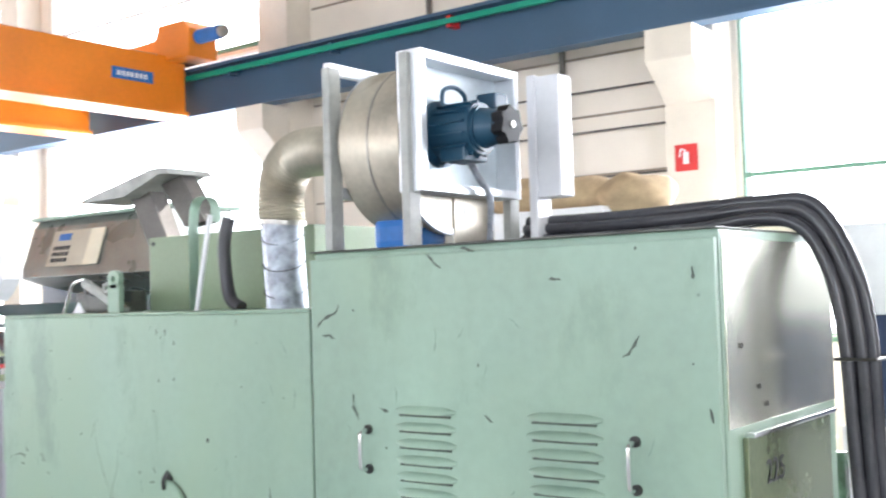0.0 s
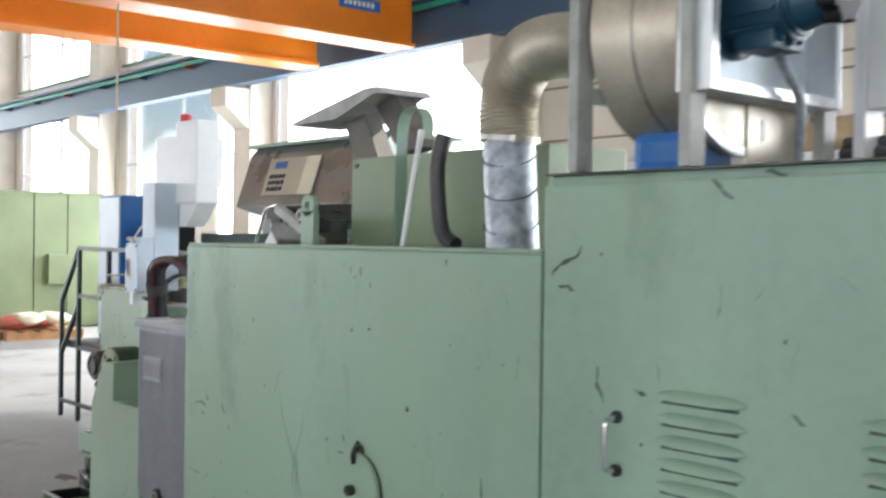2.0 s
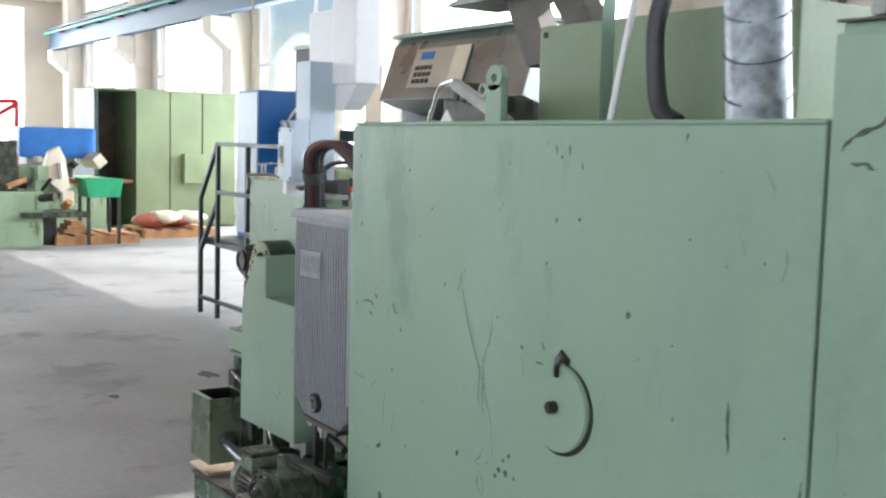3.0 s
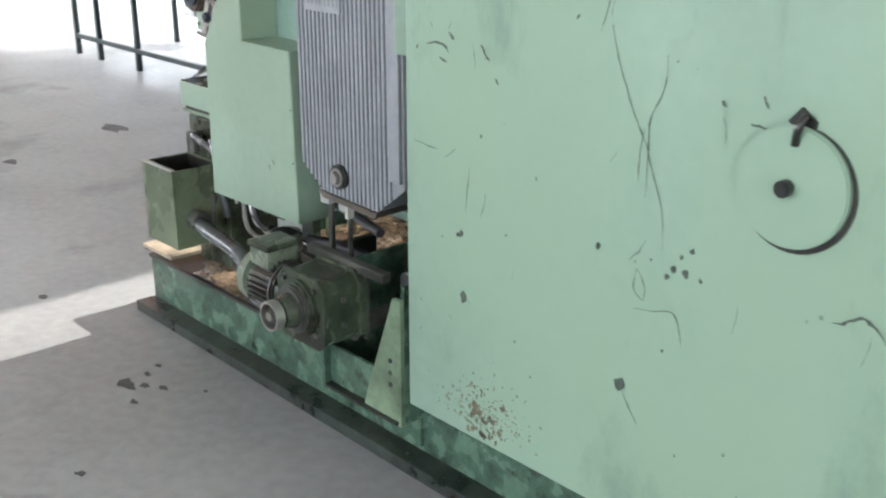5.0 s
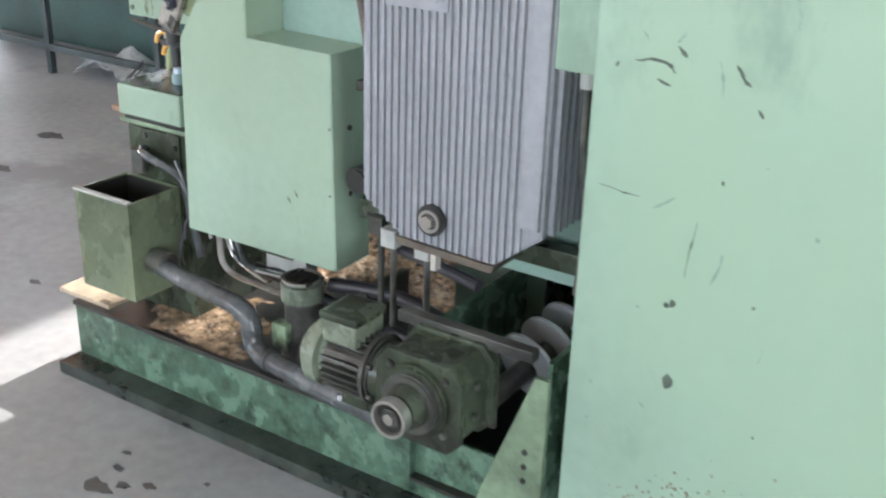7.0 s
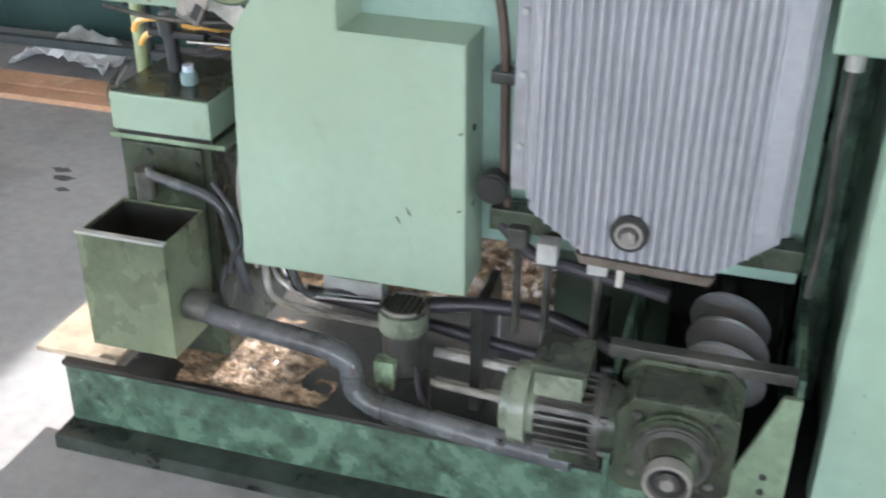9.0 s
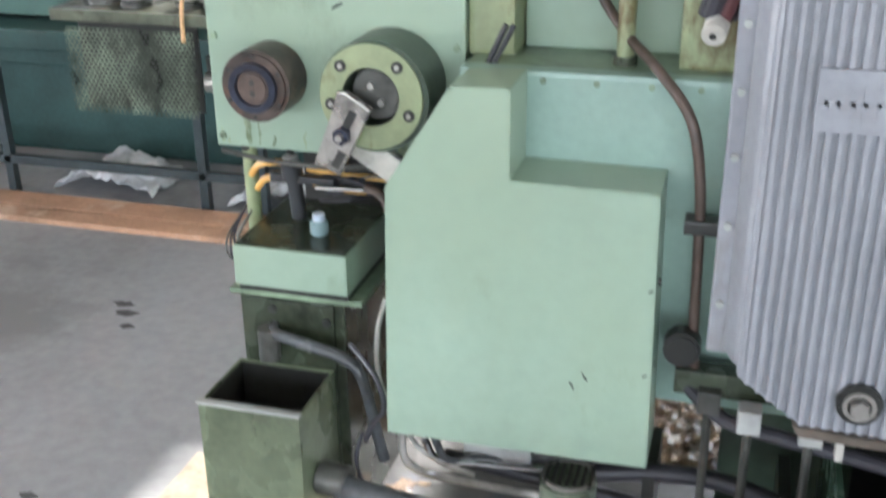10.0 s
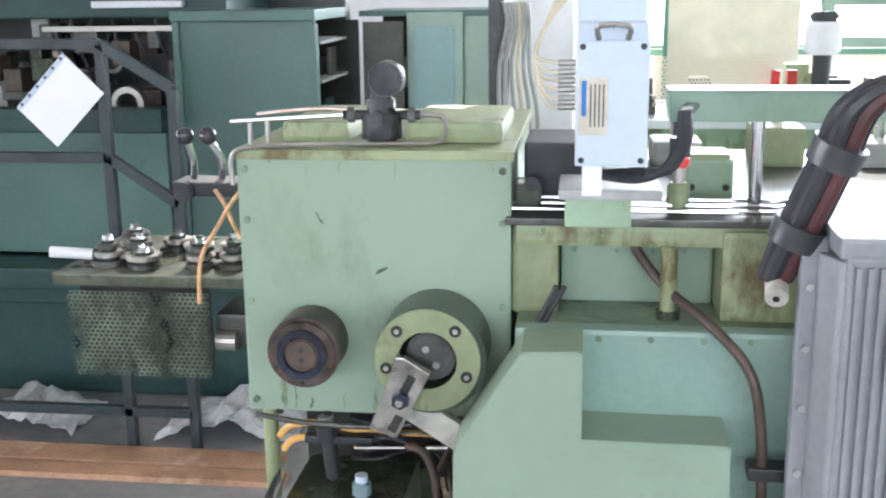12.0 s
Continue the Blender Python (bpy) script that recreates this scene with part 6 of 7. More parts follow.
cutter_at = [(-5.055, 2.60), (-5.00, 2.62), (-4.975, 2.58), (-4.865, 2.59), (-4.80, 2.60), (-4.90, 2.68), (-5.04, 2.70), (-4.83, 2.69), (-4.96, 2.72), (-4.775, 2.66)]
for k, (cx, cy) in enumerate(cutter_at):
    ct = thing("milling_cutter", (cx, cy, 1.092), "small oily steel cutter standing on the tool table", "cutter", "cutters on the table")
    z = 1.092
    for j in range(rn.choice((2, 3, 3))):
        r = rn.uniform(0.028, 0.040) * (1 - 0.12 * j)
        part("disc", cyl((cx, cy, z), "z", r, 0.010, 24, bevel=0.002), M_STEEL if j % 2 else M_STEELDARK, ct)
        part("spacer", cyl((cx, cy, z + 0.010), "z", r * 0.6, 0.006, 18), M_DARK, ct)
        z += 0.016
    part("cutter_nut", cyl((cx, cy, z), "z", 0.010, 0.010, 6), M_CHROME, ct)
sc = thing("file_handle", (-5.12, 2.60, 1.1), "white handle of a tool lying on the table", "tool")
part("grip", tube([(-5.165, 2.58, 1.118), (-5.12, 2.59, 1.114), (-5.07, 2.60, 1.108)], 0.011, 12), M_WHITE, sc, smooth=True)
part("ferrule", cyl((-5.085, 2.598, 1.110), (1, 0.2, -0.1), 0.013, 0.025, 14), M_STEELDARK, sc)
part("rest", box(-5.10, -5.06, 2.585, 2.62, 1.0925, 1.10), M_STEELDARK, sc)
rp = thing("rope_loop", (-4.78, 2.56, 1.2), "loop of frayed orange rope hanging from the lever bracket", "rope")
part("rope", tube([(-4.745, 2.50, 1.262), (-4.770, 2.50, 1.232), (-4.795, 2.502, 1.193), (-4.825, 2.505, 1.148), (-4.838, 2.508, 1.108), (-4.843, 2.510, 1.042)], 0.0042, 7), M_ROPE, rp, smooth=True)
part("rope", tube([(-4.800, 2.51, 1.258), (-4.782, 2.505, 1.235), (-4.768, 2.502, 1.200), (-4.748, 2.50, 1.165), (-4.735, 2.50, 1.150)], 0.0042, 7), M_ROPE, rp, smooth=True)

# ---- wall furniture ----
# glowing planes added outside so that the windows burn out white
structure("backdrop", box(-80, 60, 45, 45.2, -0.25, 27), M_GLOW, "glowing plane standing for the overexposed distance beyond the windows", "backdrop")
structure("backdrop_west", box(-95, -94.8, -60, 44.9, -0.25, 40), M_GLOW, "glowing plane standing for the overexposed distance beyond the end wall", "backdrop")
structure("ground", box(-300, 300, -300, 300, -0.6, -0.25), M_YARD, "pale concrete yard outside the hall", "ground")
for k, (a, b, z0, z1) in enumerate(LOW_WINDOWS + HIGH_WINDOWS):
    wdw = thing("window_%d" % (k + 1), ((a + b) / 2, Y1, z0), "green steel framed workshop window", "window", "hall windows", "structure")
    n = 1 if k in (3, 11) else 2 if k < 3 or k >= 5 else max(1, round((b - a) / 1.3))
    for i in range(n + 1):
        x = a + (b - a) * i / n
        part("mullion", box(x - 0.022, x + 0.022, Y1 + 0.03, Y1 + 0.10, z0, z1), M_FRAMEGREEN if 4 <= k < 7 else M_WHITE, wdw)
    m = 1 if k in (3, 11) else 2 if z1 - z0 < 2 or k < 3 else 4
    for j in range(m + 1):
        z = z0 + (z1 - z0) * j / m
        part("transom", box(a, b, Y1 + 0.04, Y1 + 0.09, z - 0.02, z + 0.02), M_FRAMEGREEN if 4 <= k < 7 else M_WHITE, wdw)
    p = part("pane", box(a, b, Y1 + 0.06, Y1 + 0.064, z0, z1), M_GLASS, wdw)
    p.visible_shadow = False
    part("window_sill", box(a - 0.05, b + 0.05, Y1 - 0.06, Y1 + 0.12, z0 - 0.05, z0 - 0.004), M_FRAMEGREEN if k >= 4 else M_COLUMN, wdw)

for k in range(8):
    z = 0.9 + 0.62 * k
    structure("trim_panel_joint", box(-9.3, -4.35, Y1 - 0.012, Y1 - 0.001, z - 0.012, z + 0.012), M_JOINT, "dark joint between wall panels", "trim")
for x in (-7.6, -5.85):
    hp = thing("steel_upright", (x, 9.7, 0), "grey steel upright bolted to the wall", "upright", "wall uprights", "structure")
    part("flange", box(x - 0.11, x + 0.11, 9.66, 9.68, 0, 3.75), M_STEELGREY, hp)
    part("web", box(x - 0.01, x + 0.01, 9.68, 9.785, 0, 3.75), M_STEELGREY, hp)
    part("dark_pipe", cyl((x + 0.22, 9.74, 0), "z", 0.035, 7.3, 12), M_HOODLEG, hp)
for j, z in enumerate((2.25, 2.72, 3.2, 3.62)):
    part("tie_rod", box(-7.5, -4.4, 9.735, 9.755, z, z + 0.02), M_HOODLEG, hp)

sg = thing("fire_sign", (-4.1, 9.36, 2.66), "red fire extinguisher sign with white pictogram on a column", "sign")
part("plate", box(-4.215, -3.99, 9.365, 9.377, 2.665, 2.915, 0.003), M_RED, sg)
part("pictogram", cyl((-4.10, 9.362, 2.73), "z", 0.028, 0.11, 16), M_WHITE, sg)
part("pictogram_hose", tube([(-4.10, 9.36, 2.85), (-4.15, 9.36, 2.87), (-4.165, 9.36, 2.80)], 0.008), M_WHITE, sg)

sacks = thing("sack_stack", (-5.0, 8.3, 0), "beige sacks and white sheet piled on a shelf", "sacks")
part("shelf_frame", box(-6.6, -4.2, 7.9, 8.6, 0, 2.28, 0.02), M_WHITE, sacks)
for k in range(3):
    bm = bmesh.new()
    bmesh.ops.create_icosphere(bm, subdivisions=3, radius=1, matrix=Matrix.Translation((-5.15 + 0.55 * k, 8.2, 2.42 - 0.03 * k)) @ Matrix.Diagonal((0.38, 0.30, 0.19, 1)))
    for v in bm.verts:
        v.co += 0.05 * noise.noise_vector(v.co * 4 + Vector((k, 0, 0)))
    part("sack", bm, M_LAMP, sacks, "beige sack", True)
part("folded_sheet", box(-6.5, -5.6, 7.95, 8.5, 2.28, 2.36, 0.03), M_PLASTIC, sacks)

drk = thing("blue_cabinet", (1.0, 6.5, 0), "dark blue low steel cabinet with a white top", "cabinet")
part("body", box(-1.45, 1.6, 5.2, 6.0, 0, 1.42, 0.01), M_NAVY, drk)
part("top", box(-1.49, 1.64, 5.16, 6.04, 1.42, 1.85, 0.01), M_WHITE, drk)
part("lower_panel", box(-1.47, 1.62, 5.17, 5.2, 0.1, 0.9, 0.01), M_WHITE, drk)

# ---- machine behind the railing ----
rl = thing("platform_railing", (-7.4, 4.15, 0), "dark steel platform railing with sloping end handrails", "railing")
RY = 4.12


def bar(p, q, w, parent, name):
    p, q = Vector(p), Vector(q)
    d = q - p
    m = Matrix.Translation(p) @ d.to_track_quat("X", "Z").to_matrix().to_4x4()
    return part(name, box(0, d.length, -w / 2, w / 2, -w / 2, w / 2, 0.003, m=m), M_RAIL, parent)


for x, h in ((-9.62, 1.0), (-9.25, 1.46), (-8.66, 1.46), (-7.4, 1.46), (-6.58, 1.45), (-5.735, 1.44), (-5.495, 1.29)):
    bar((x, RY, 0), (x, RY, h), 0.034, rl, "post")
for p, q in (((-9.62, RY, 1.0), (-9.25, RY, 1.46)), ((-9.62, RY, 0.55), (-9.25, RY, 0.98)), ((-9.25, RY, 1.46), (-5.735, RY, 1.44)), ((-9.25, RY, 1.06), (-5.735, RY, 1.06)), ((-5.735, RY, 1.44), (-5.495, RY, 1.29)), ((-5.735, RY, 1.06), (-5.495, RY, 0.90)), ((-9.62, RY, 0.14), (-5.495, RY, 0.14)), ((-9.25, RY, 0.62), (-8.66, RY, 0.62))):
    bar(p, q, 0.034, rl, "rail")
for x in (-9.25, -8.66):
    bar((x, RY, 0.62), (x, RY + 0.6, 0.62), 0.03, rl, "tread_bearer")
part("deck", box(-9.64, -8.64, 4.15, 4.98, 0.60, 0.66, 0.004), M_RAIL, rl)
for x in (-9.6, -8.7):
    bar((x, 4.94, 0), (x, 4.94, 0.6), 0.034, rl, "post")
ppr = thing("paper_sleeve", (-5.8, 4.09, 1.12), "white sheet in a punched plastic sleeve hanging askew", "paper")
part("sheet", box(-0.09, 0.09, -0.001, 0.001, -0.128, 0.128, m=Matrix.Translation((-5.877, 4.094, 1.253)) @ Matrix.Rotation(radians(45), 4, "Y")), M_PAPER, ppr)
pun = Matrix.Translation((-5.877, 4.0925, 1.253)) @ Matrix.Rotation(radians(45), 4, "Y")
part("punched_strip", box(-0.098, -0.082, -0.0015, 0.0005, -0.128, 0.128, m=pun), M_JBOX, ppr)
for k in range(6):
    part("punch_hole", box(-0.094, -0.086, -0.0025, -0.0012, -0.11 + 0.043 * k, -0.10 + 0.043 * k, m=pun), M_BLACK, ppr)

tm = thing("teal_machine", (-6.8, 5.0, 0), "large dark teal machine tool with open work area", "machine")
part("bed", box(-8.6, -5.22, 4.62, 5.6, 0, 0.42, 0.02), M_TEALDARK, tm)
part("bed_ledge", box(-8.6, -5.22, 4.40, 4.62, 0.50, 0.585, 0.01), M_TEALDARK, tm)
part("bed_step", box(-8.6, -5.22, 4.48, 5.5, 0.42, 0.50, 0.01), M_TEALDARK, tm)
for x0, x1 in ((-8.5, -7.9), (-7.88, -6.52), (-6.5, -5.72)):
    part("apron_panel", box(x0, x1, 4.60, 4.64, 0.60, 1.08, 0.006), M_TEAL, tm)
part("panel_rail", box(-8.6, -5.72, 4.56, 4.66, 1.085, 1.175, 0.008), M_TEALDARK, tm)
# black back and floor paint the unlit work area
part("work_area_shade", box(-8.6, -5.2, 5.5, 5.6, 0.5, 2.0, 0.01), M_DARK, tm)
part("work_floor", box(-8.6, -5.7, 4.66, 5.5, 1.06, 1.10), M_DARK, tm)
part("head_slab", box(-8.6, -5.55, 4.9, 5.6, 1.505, 1.60, 0.01), M_TEALDARK, tm)
for x, z, r in ((-5.932, 1.174, 0.068), (-6.12, 1.25, 0.05), (-5.98, 1.34, 0.045), (-5.70, 1.30, 0.05)):
    part("chuck_ring", ring((x, 4.75, z), "y", r, r * 0.66, 0.05, 24), M_STEEL if z < 1.22 else M_STEELDARK, tm, smooth=True)
for k in range(60):
    x, z, y = rn.uniform(-7.0, -5.62), rn.uniform(1.14, 1.46), rn.uniform(4.85, 5.3)
    part("spindle_block", box(x - rn.uniform(0.02, 0.07), x + rn.uniform(0.02, 0.07), y, y + 0.1, z - rn.uniform(0.02, 0.07), z + rn.uniform(0.02, 0.06), 0.006), rn.choice((M_STEELDARK, M_DARK, M_OLIVE, M_STEEL, M_BRASS, M_STEELGREY, M_BROWNHOSE)), tm)
for k in range(8):
    x = -6.3 + 0.09 * k
    part("work_hose", tube([(x, 4.9, 1.5), (x + 0.02, 4.88, 1.42), (x + 0.05, 4.9, 1.33), (x + 0.06, 4.95, 1.24)], 0.008, 6), M_RUBBER, tm)
part("lamp_tube", box(-6.10, -5.72, 4.86, 4.90, 1.545, 1.572, 0.008), M_WHITE, tm, "pale machine lamp")
part("guide_bar", box(-6.3, -5.55, 4.83, 4.86, 1.455, 1.475), M_STEEL, tm)

cb = thing("machine_enclosure", (-5.4, 4.9, 0.0), "teal green sheet steel machine enclosure with folded rim", "enclosure")
part("front_panel", box(-5.685, -5.145, 4.70, 4.715, 0.0, 1.495, 0.004), M_TEAL, cb)
part("top_rim", box(-5.70, -5.135, 4.66, 5.2, 1.495, 1.535, 0.004), M_TEAL, cb)
part("left_rim", box(-5.70, -5.675, 4.68, 4.70, 0.0, 1.495, 0.003), M_TEAL, cb)
# black sheet paints the shaded opening and closes a bright gap
part("dark_opening_back", box(-5.685, -5.10, 5.29, 5.30, 0.0, 1.48, 0.002), M_DARK, cb)
part("side_post", box(-5.170, -5.145, 4.715, 4.75, 0.0, 1.48, 0.003), M_TEAL, cb)
for z in (1.06, 1.25, 1.40):
    part("inner_shelf", box(-5.60, -5.15, 4.80, 5.28, z, z + 0.012, 0.002), M_STEELGREY, cb)
for k in range(9):
    x, z = -5.32 + 0.018 * k, (1.072, 1.262)[k % 2]
    part("shelf_item", box(x, x + 0.014, 5.05 + 0.02 * (k % 3), 5.20, z, z + 0.05 + 0.02 * (k % 4), 0.003), (M_STEELGREY, M_STEELDARK, M_TEALDARK, M_HOODLEG)[k % 4], cb)
cc = thing("open_switch_cabinet", (-4.85, 5.5, 0), "teal cabinet with a brown door and dark open interior", "cabinet")
part("door_panel", box(-4.905, -4.66, 5.38, 5.40, 0.0, 1.505, 0.004), M_PALECAB, cc)
part("door_field", box(-4.875, -4.695, 5.372, 5.382, 0.1, 1.45, 0.003), M_PALEFIELD, cc, "pale bluish raised door field")
part("side_panel", box(-4.66, -4.50, 5.42, 5.44, 0.0, 1.49, 0.004), M_PALECAB, cc)
part("cabinet_roof", box(-5.12, -4.50, 5.40, 6.0, 1.49, 1.515, 0.003), M_TEAL, cc)
# black back paints the unlit inside of the open cabinet
part("cabinet_inner_shade", box(-5.12, -4.50, 5.98, 6.0, 0, 1.49), M_DARK, cc)
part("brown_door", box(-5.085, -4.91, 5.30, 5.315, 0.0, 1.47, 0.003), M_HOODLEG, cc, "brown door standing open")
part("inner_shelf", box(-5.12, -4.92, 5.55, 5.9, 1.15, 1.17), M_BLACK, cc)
for k in range(4):
    part("relay", box(-5.10 + 0.04 * k, -5.07 + 0.04 * k, 5.6, 5.66, 1.17, 1.30, 0.003), rn.choice((M_BLACK, M_STEELGREY, M_HOODLEG)), cc)

wl = thing("hanging_cables", (-4.42, 5.0, 0), "loops of pale grey cables hanging from a bracket", "cable")
for k in range(7):
    x = -4.47 + 0.018 * k
    part("cable", tube([(x, 5.0, 1.55), (x + 0.01, 4.99, 1.46), (x - 0.025 + 0.006 * k, 4.985, 1.30), (x - 0.03 + 0.012 * k, 4.99, 1.12), (x - 0.01 + 0.008 * k, 5.0, 0.9), (x, 5.0, 0.5)], 0.009, 8), rn.choice((M_CABLE, M_STEELGREY, M_TAPE)), wl, smooth=True)
part("cable_pole", box(-4.52, -4.46, 5.05, 5.10, 0, 1.6, 0.004), M_TAPE, wl)

bg = thing("bench_machine", (-3.3, 5.6, 0), "pale green bench machine with perforated guard and motor", "machine")
part("bench", box(-4.1, -2.2, 5.3, 6.1, 0.0, 1.02, 0.01), M_GREEN2, bg)
part("bench_top", box(-4.15, -2.15, 5.25, 6.15, 1.02, 1.06, 0.006), M_ALU, bg, "bright sunlit bench top")
vs, fs = [], []
for j in range(14):
    for i in range(32):
        cx, cz, hw = -3.84 + (i + 0.5 + 0.5 * (j % 2)) * 0.0154, 1.10 + (j + 0.5) * 0.015, 0.0077
        b = len(vs)
        vs += [(cx + p * hw, 5.40, cz + q * 0.0075) for p, q in ((-1, -1), (1, -1), (1, 1), (-1, 1))]
        vs += [(cx + 0.0045 * math.cos(a), 5.40, cz + 0.0045 * math.sin(a)) for a in [radians(-135 + 45 * k) for k in range(8)]]
        for k in range(4):
            fs.append((b + k, b + (k + 1) % 4, b + 4 + (2 * k + 2) % 8, b + 4 + (2 * k + 1) % 8, b + 4 + 2 * k))
me = bpy.data.meshes.new("guard_sheet")
me.from_pydata(vs, [], fs)
me.materials.append(M_CREAM)
gsh = new("guard_sheet", me)
gsh.parent, gsh.matrix_parent_inverse = bg, bg.matrix_basis.inverted()
tagged(gsh, "perforated bright guard sheet")
part("motor", cyl((-3.19, 5.2, 1.33), "z", 0.07, 0.13, 24, bevel=0.01), M_WHITE, bg, smooth=True)
part("motor_cap", cyl((-3.19, 5.2, 1.46), "z", 0.06, 0.04, 24, bevel=0.01), M_BLACK, bg)
part("motor_neck", cyl((-3.19, 5.2, 1.06), "z", 0.035, 0.27, 16), M_BLACK, bg)
part("red_levers", box(-3.30, -3.26, 5.3, 5.34, 1.14, 1.26, 0.004), M_RED, bg)
part("red_levers", box(-3.36, -3.33, 5.3, 5.34, 1.14, 1.26, 0.004), M_RED, bg)
for k in range(14):
    x, y = rn.uniform(-4.0, -2.4), rn.uniform(5.3, 5.9)
    h = rn.uniform(0.05, 0.22)
    part("bench_part", box(x - 0.05, x + 0.05, y - 0.04, y + 0.04, 1.06, 1.06 + h, 0.008), rn.choice((M_YGREEN, M_GREEN2, M_STEEL, M_BLACK, M_HOODLEG)), bg)
wsh = thing("pale_screen", (-3.1, 8.9, 0), "large cream coloured sheet screen behind the bench", "screen")
part("sheet", box(-3.54, -2.62, 8.7, 8.72, 0, 2.10, 0.004), M_CREAM, wsh)
part("edge", box(-3.57, -3.54, 8.68, 8.74, 0, 2.11, 0.003), M_FRAMEGREEN, wsh)
gs = thing("green_stand", (-2.6, 6.3, 0), "pale green steel stand with cross bars", "stand")
for x in (-2.95, -2.1):
    part("upright", box(x - 0.03, x + 0.03, 6.25, 6.31, 0, 1.75, 0.004), M_GREEN, gs)
for z in (1.30, 1.50):
    part("cross_bar", box(-2.98, -2.07, 6.24, 6.32, z, z + 0.05, 0.004), M_GREEN, gs)
for k in range(4):
    mb = thing("small_machine_part", (-3.95 + 0.28 * k, 3.3, 0.9), "pale cream machine part on the rear slide", "machine part", "parts on the rear slide")
    x = -3.95 + 0.2 * k
    part("block", box(x - 0.05, x + 0.05, 2.85, 2.98, 1.252, 1.252 + 0.05 + 0.03 * (k % 2), 0.01), M_YGREEN if k % 2 else M_STEELGREY, mb)
    part("stud", cyl((x, 2.90, 1.30), "z", 0.012, 0.05, 10), M_CHROME, mb)

plk = thing("floor_plank", (-6.0, 3.95, 0), "long orange-brown wooden plank lying on the floor", "plank")
part("board", box(-6.62, -5.15, 3.95, 4.08, 0.0, 0.022, 0.004), M_PLANK, plk)
part("board", box(-6.62, -5.10, 3.84, 3.93, 0.0, 0.022, 0.004), M_PLANK, plk)
for cx, w in ((-6.22, 0.22), (-5.42, 0.26), (-7.1, 0.2)):
    bgm = thing("plastic_sheeting", (cx, 4.35, 0), "crumpled translucent plastic sheeting under the machine", "sheeting", "crumpled sheeting")
    bm = bmesh.new()
    bmesh.ops.create_grid(bm, x_segments=18, y_segments=10, size=1, matrix=Matrix.Translation((cx, 4.33, 0.02)) @ Matrix.Diagonal((w, 0.16, 1, 1)))
    for v in bm.verts:
        u = (v.co.x - cx) / w
        v.co.z = 0.004 + 0.16 * (1 - abs(u)) * (0.5 + 0.5 * noise.noise(v.co * 9)) + 0.05 * abs(noise.noise(v.co * 23))
    bmesh.ops.solidify(bm, geom=bm.faces[:], thickness=0.003)
    part("sheet", bm, M_PLASTIC, bgm, smooth=False)

# ---- far left of the hall ----
dk = thing("dark_cabinet", (-8.1, 4.3, 0), "tall black control cabinet behind the platform railing", "cabinet")
part("body", box(-8.45, -8.05, 4.42, 4.56, 0.585, 2.20, 0.01), M_BLACK, dk)
part("rim", box(-8.47, -8.03, 4.41, 4.57, 2.20, 2.23, 0.005), M_GREEN2, dk)
bb = thing("blue_locker", (-9.4, 4.6, 0.66), "blue and pale grey steel locker", "locker")
part("body", box(-9.60, -9.17, 4.45, 4.85, 0.66, 1.92, 0.01), M_BRIGHTBLUE, bb)
part("side", box(-9.17, -9.16, 4.46, 4.84, 0.68, 1.90), M_BRIGHTBLUE, bb)
part("door", box(-9.59, -9.18, 4.435, 4.45, 0.70, 1.90, 0.004), M_JBOX, bb)

lk = thing("green_booth", (-18.9, 7.2, 0), "tall pale green sheet steel booth with a dark open bay", "booth")
for y0, y1 in ((6.56, 7.13), (7.15, 7.70), (7.72, 8.32)):
    part("panel", box(-18.53, -18.5, y0, y1, 0.02, 2.27, 0.006), M_BOOTH, lk)
# sheet added to keep daylight from showing through the panel seams
part("booth_seam_block", box(-18.57, -18.54, 6.56, 8.32, 0.0, 2.27), M_HOODLEG, lk)
part("booth_side", box(-19.6, -18.53, 8.28, 8.32, 0, 2.27), M_BOOTH, lk)
part("booth_partition", box(-19.6, -18.53, 6.56, 6.58, 0, 2.27), M_BOOTH, lk)
part("booth_roof", box(-19.6, -18.48, 5.86, 8.34, 2.27, 2.31), M_BOOTH, lk)
# dark back paints the unlit inside of the open bay
part("bay_back", box(-19.6, -19.56, 5.9, 6.56, 0, 2.27), M_HOODLEG, lk)
part("bay_post", box(-18.56, -18.48, 5.86, 5.93, 0, 2.27), M_TEALDARK, lk)
part("bay_shelf", box(-19.5, -18.6, 5.95, 6.54, 0.75, 0.80), M_WOOD, lk)
part("bay_side", box(-19.6, -18.56, 5.86, 5.90, 0, 2.27), M_TEALDARK, lk)
part("control_box", box(-18.5, -18.38, 7.35, 7.75, 0.75, 1.25, 0.01), M_BOOTH, lk)

bm1 = thing("blue_press", (-17.4, 4.9, 0), "blue machine with green base in the sunlit far bay", "machine")
part("bed", box(-17.9, -17.0, 4.3, 5.6, 0, 0.9, 0.03), M_GREEN2, bm1)
part("blue_cover", box(-17.7, -17.0, 4.35, 5.45, 1.18, 1.62, 0.05), M_BRIGHTBLUE, bm1)
part("column", box(-17.7, -17.2, 4.5, 5.2, 0.9, 1.2, 0.02), M_STEELGREY, bm1)
part("arm", box(-0.4, 0.4, -0.08, 0.08, -0.09, 0.09, 0.02, m=Matrix.Translation((-16.9, 5.35, 1.15)) @ Matrix.Rotation(radians(40), 4, "X")), M_CREAM, bm1)
gm2 = thing("green_machine", (-16.0, 4.1, 0), "old green machine with clutter on its table", "machine")
part("base", box(-16.4, -15.7, 3.2, 4.35, 0, 0.75, 0.03), M_GREEN2, gm2)
part("column", box(-16.3, -15.8, 3.3, 4.05, 0.75, 1.42, 0.02), M_OLIVE, gm2)
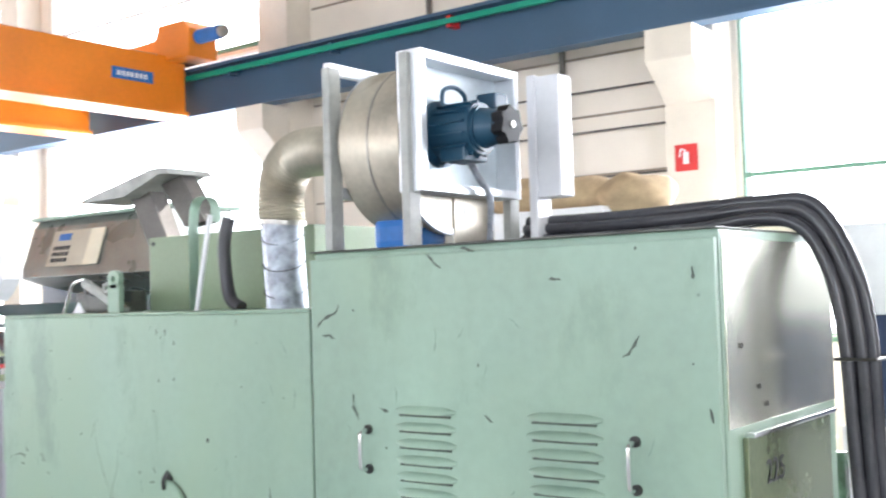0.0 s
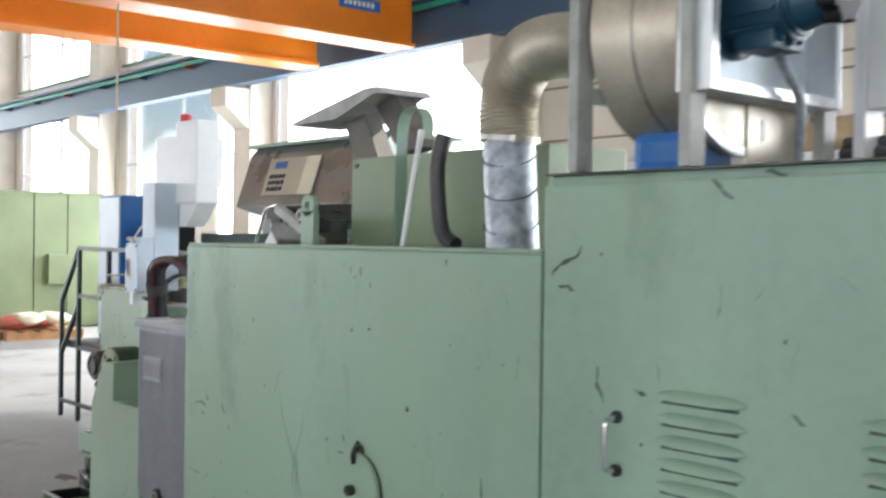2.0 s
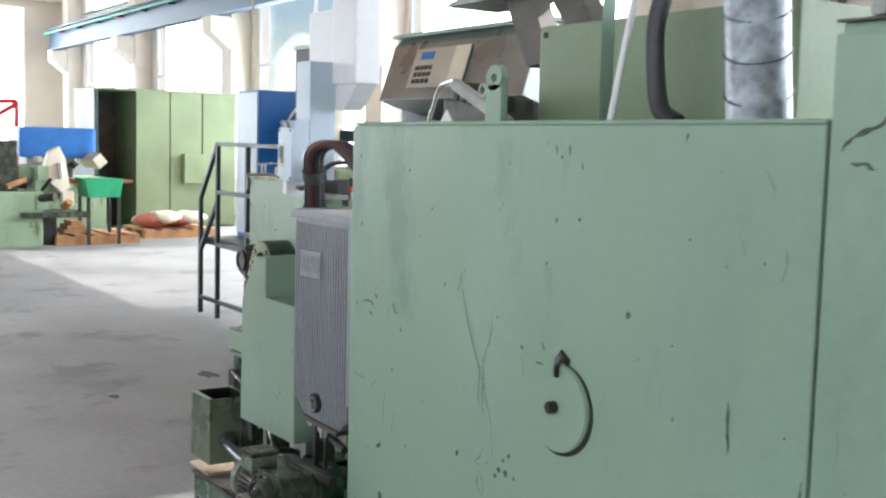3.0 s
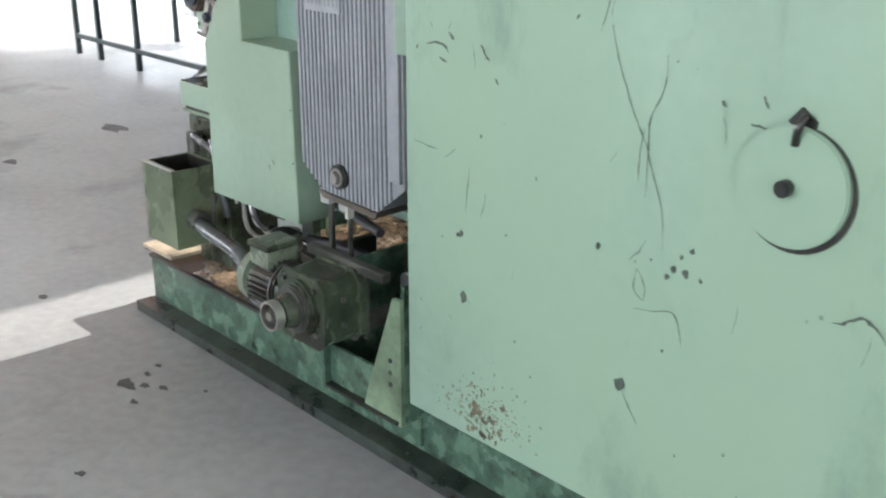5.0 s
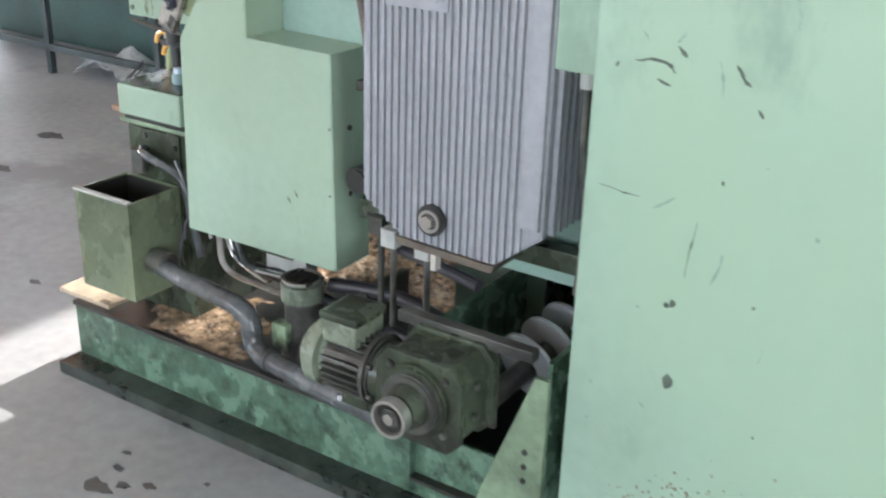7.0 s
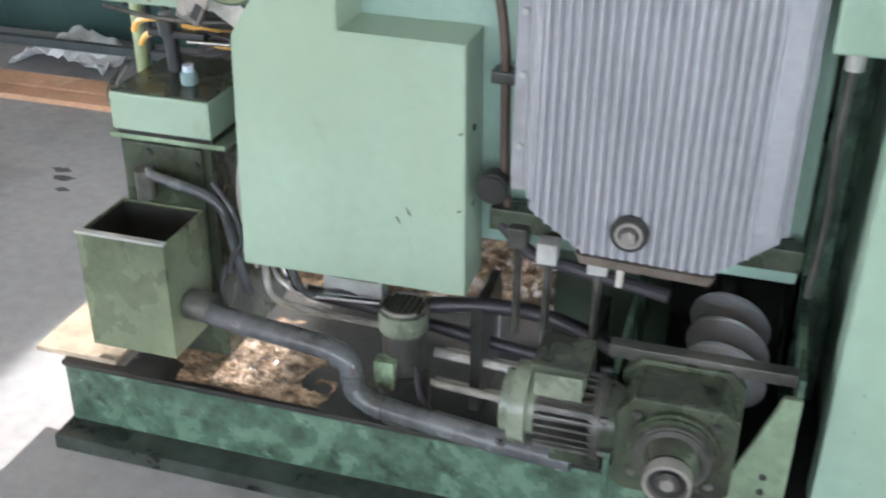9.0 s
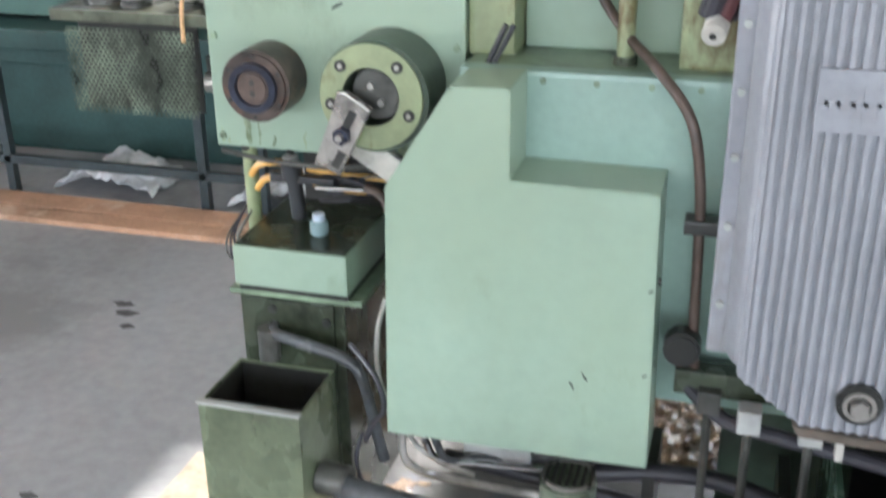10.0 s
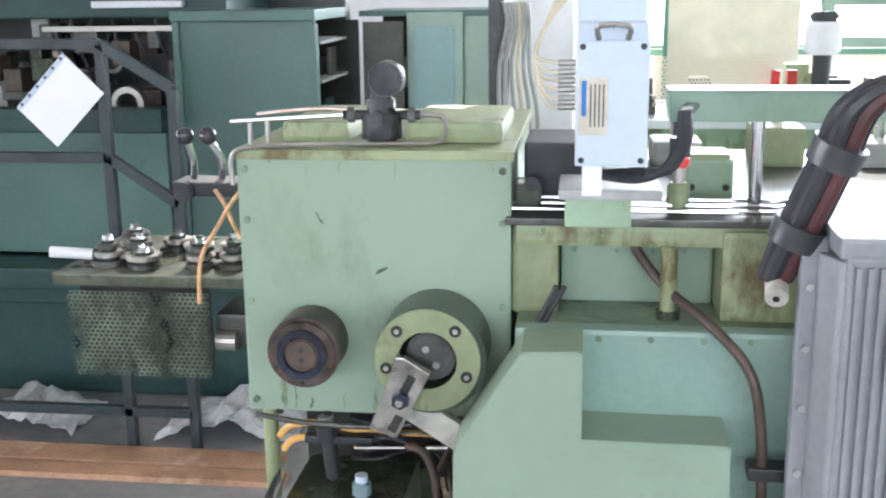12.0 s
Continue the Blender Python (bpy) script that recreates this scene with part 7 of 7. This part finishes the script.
for k in range(14):
    x, y, z = rn.uniform(-16.3, -15.7), rn.uniform(4.1, 4.9), rn.uniform(0.55, 1.15)
    part("fitting", box(x - 0.06, x + 0.06, y - 0.08, y + 0.08, z - 0.1, z + 0.1, 0.02), rn.choice((M_CREAM, M_STEEL, M_GREEN2, M_STEELDARK)), gm2)
for k in range(22):
    x, y, z = rn.uniform(-16.3, -15.7), rn.uniform(3.9, 4.95), rn.uniform(0.5, 1.25)
    part("pipe_end", cyl((x, y, z), (rn.uniform(-1, 1), rn.uniform(-1, 1), rn.uniform(-0.3, 1)), rn.uniform(0.015, 0.06), rn.uniform(0.08, 0.3), 12), rn.choice((M_CREAM, M_STEEL, M_YGREEN, M_DARK, M_WHITE, M_WOOD)), gm2)
part("cloth", prism([(4.45, 1.28), (4.58, 1.36), (4.66, 1.20), (4.72, 0.80), (4.60, 0.72), (4.50, 0.86), (4.36, 0.98)], -15.95, -15.75, "x", 0.03), M_CREAM, gm2, "pale rag hung over the machine")
part("table", box(-16.4, -15.6, 4.05, 4.95, 0.40, 0.47, 0.01), M_OLIVE, gm2)
part("table_leg", box(-16.2, -16.0, 4.3, 4.6, 0, 0.40), M_DARK, gm2)
gb = thing("green_bin", (-16.0, 5.2, 0), "bright green plastic bin on a steel stand", "bin")
part("bin", prism([(4.93, 0.92), (5.47, 0.92), (5.42, 0.66), (4.98, 0.66)], -16.3, -15.8, "x", 0.01), M_BIN, gb)
for y in (4.99, 5.41):
    for x in (-16.26, -15.84):
        part("leg", box(x - 0.02, x + 0.02, y - 0.02, y + 0.02, 0, 0.66), M_DARK, gb)


def pallet(x, y, name_label):
    p = thing("pallet", (x, y, 0), name_label, "pallet", "wooden pallets")
    for k in range(5):
        part("board", box(x - 0.5, x + 0.5, y - 0.58 + 0.25 * k, y - 0.42 + 0.25 * k, 0.11, 0.135), M_WOOD, p)
    for k in range(3):
        part("bearer", box(x - 0.5 + 0.43 * k, x - 0.36 + 0.43 * k, y - 0.58, y + 0.58, 0, 0.11), M_WOOD, p)
    return p


pallet(-16.4, 5.15, "worn wooden pallet under a stack of rusty parts")
pallet(-17.0, 6.6, "worn wooden pallet with red wrapped goods")
pallet(-16.3, 3.75, "worn wooden pallet beside the old green machine")
bags = thing("wrapped_goods", (-17.0, 6.6, 0.135), "red and white wrapped goods on a pallet", "goods")
for k in range(4):
    bm = bmesh.new()
    bmesh.ops.create_icosphere(bm, subdivisions=3, radius=1, matrix=Matrix.Translation((-16.95 + 0.1 * (k % 2), 6.25 + 0.2 * k, 0.24 + 0.05 * (k % 2))) @ Matrix.Diagonal((0.32, 0.26, 0.10, 1)))
    for v in bm.verts:
        v.co += 0.04 * noise.noise_vector(v.co * 5)
    part("bag", bm, M_REDBAG if k % 2 == 0 else M_CREAM, bags, smooth=True)
rust = thing("rusty_parts", (-16.4, 5.0, 0.135), "small stack of rusty orange steel parts", "parts")
for k in range(3):
    part("plate", box(-16.6, -16.2, 4.75 + 0.05 * k, 5.1 - 0.05 * k, 0.135 + 0.06 * k, 0.19 + 0.06 * k, 0.01), M_WOOD, rust)
red = thing("red_frame", (-19.5, 4.5, 0), "red tubular steel frame in the far bay", "frame")
for p, q in (((-19.5, 3.9, 0), (-19.5, 3.9, 2.0)), ((-19.5, 4.9, 0), (-19.5, 4.9, 2.05)), ((-19.5, 3.9, 2.0), (-19.5, 4.9, 2.05)), ((-19.5, 3.9, 1.4), (-19.5, 4.9, 2.0))):
    part("tube", tube([p, q], 0.04, 8, soft=False), M_RED, red)
hook = thing("crane_chain", (-11.0, 5.6, 0.5), "thin crane pendant cable hanging from the girder", "cable")
part("pendant_cable", cyl((-10.85, 5.15, 1.2), "z", 0.012, 2.75, 8), M_CABLE, hook)
part("pendant_switch", box(-10.9, -10.8, 5.1, 5.2, 0.9, 1.2, 0.02), M_ORANGE, hook)

# oil drips and cracks on the floor
spots = thing("oil_spots", (-4.3, 1.8, 0), "dark oil drips on the concrete floor", "stain", kind="stuff")
bm = bmesh.new()
for cx, cy, s in ((-4.311, 1.807, 0.035), (-4.22, 1.87, 0.015), (-4.33, 1.88, 0.014), (-4.27, 1.84, 0.018), (-4.36, 1.93, 0.012), (-4.20, 1.77, 0.013), (-4.12, 1.95, 0.010), (-5.575, 3.275, 0.035), (-5.62, 3.33, 0.03), (-5.53, 3.2, 0.02), (-6.5, 3.4, 0.06), (-6.3, 3.0, 0.05), (-5.1, 1.9, 0.02), (-3.95, 1.5, 0.015), (-5.3, 2.4, 0.02), (-7.2, 3.2, 0.09), (-6.9, 2.5, 0.05)):
    prism([(cx + s * rn.uniform(0.6, 1.6) * math.cos(a), cy + s * rn.uniform(0.4, 0.9) * math.sin(a)) for a in [j * math.tau / 11 for j in range(11)]], 0.0006, 0.0012, "z", bm=bm)
part("drips", bm, M_OILSPOT, spots)
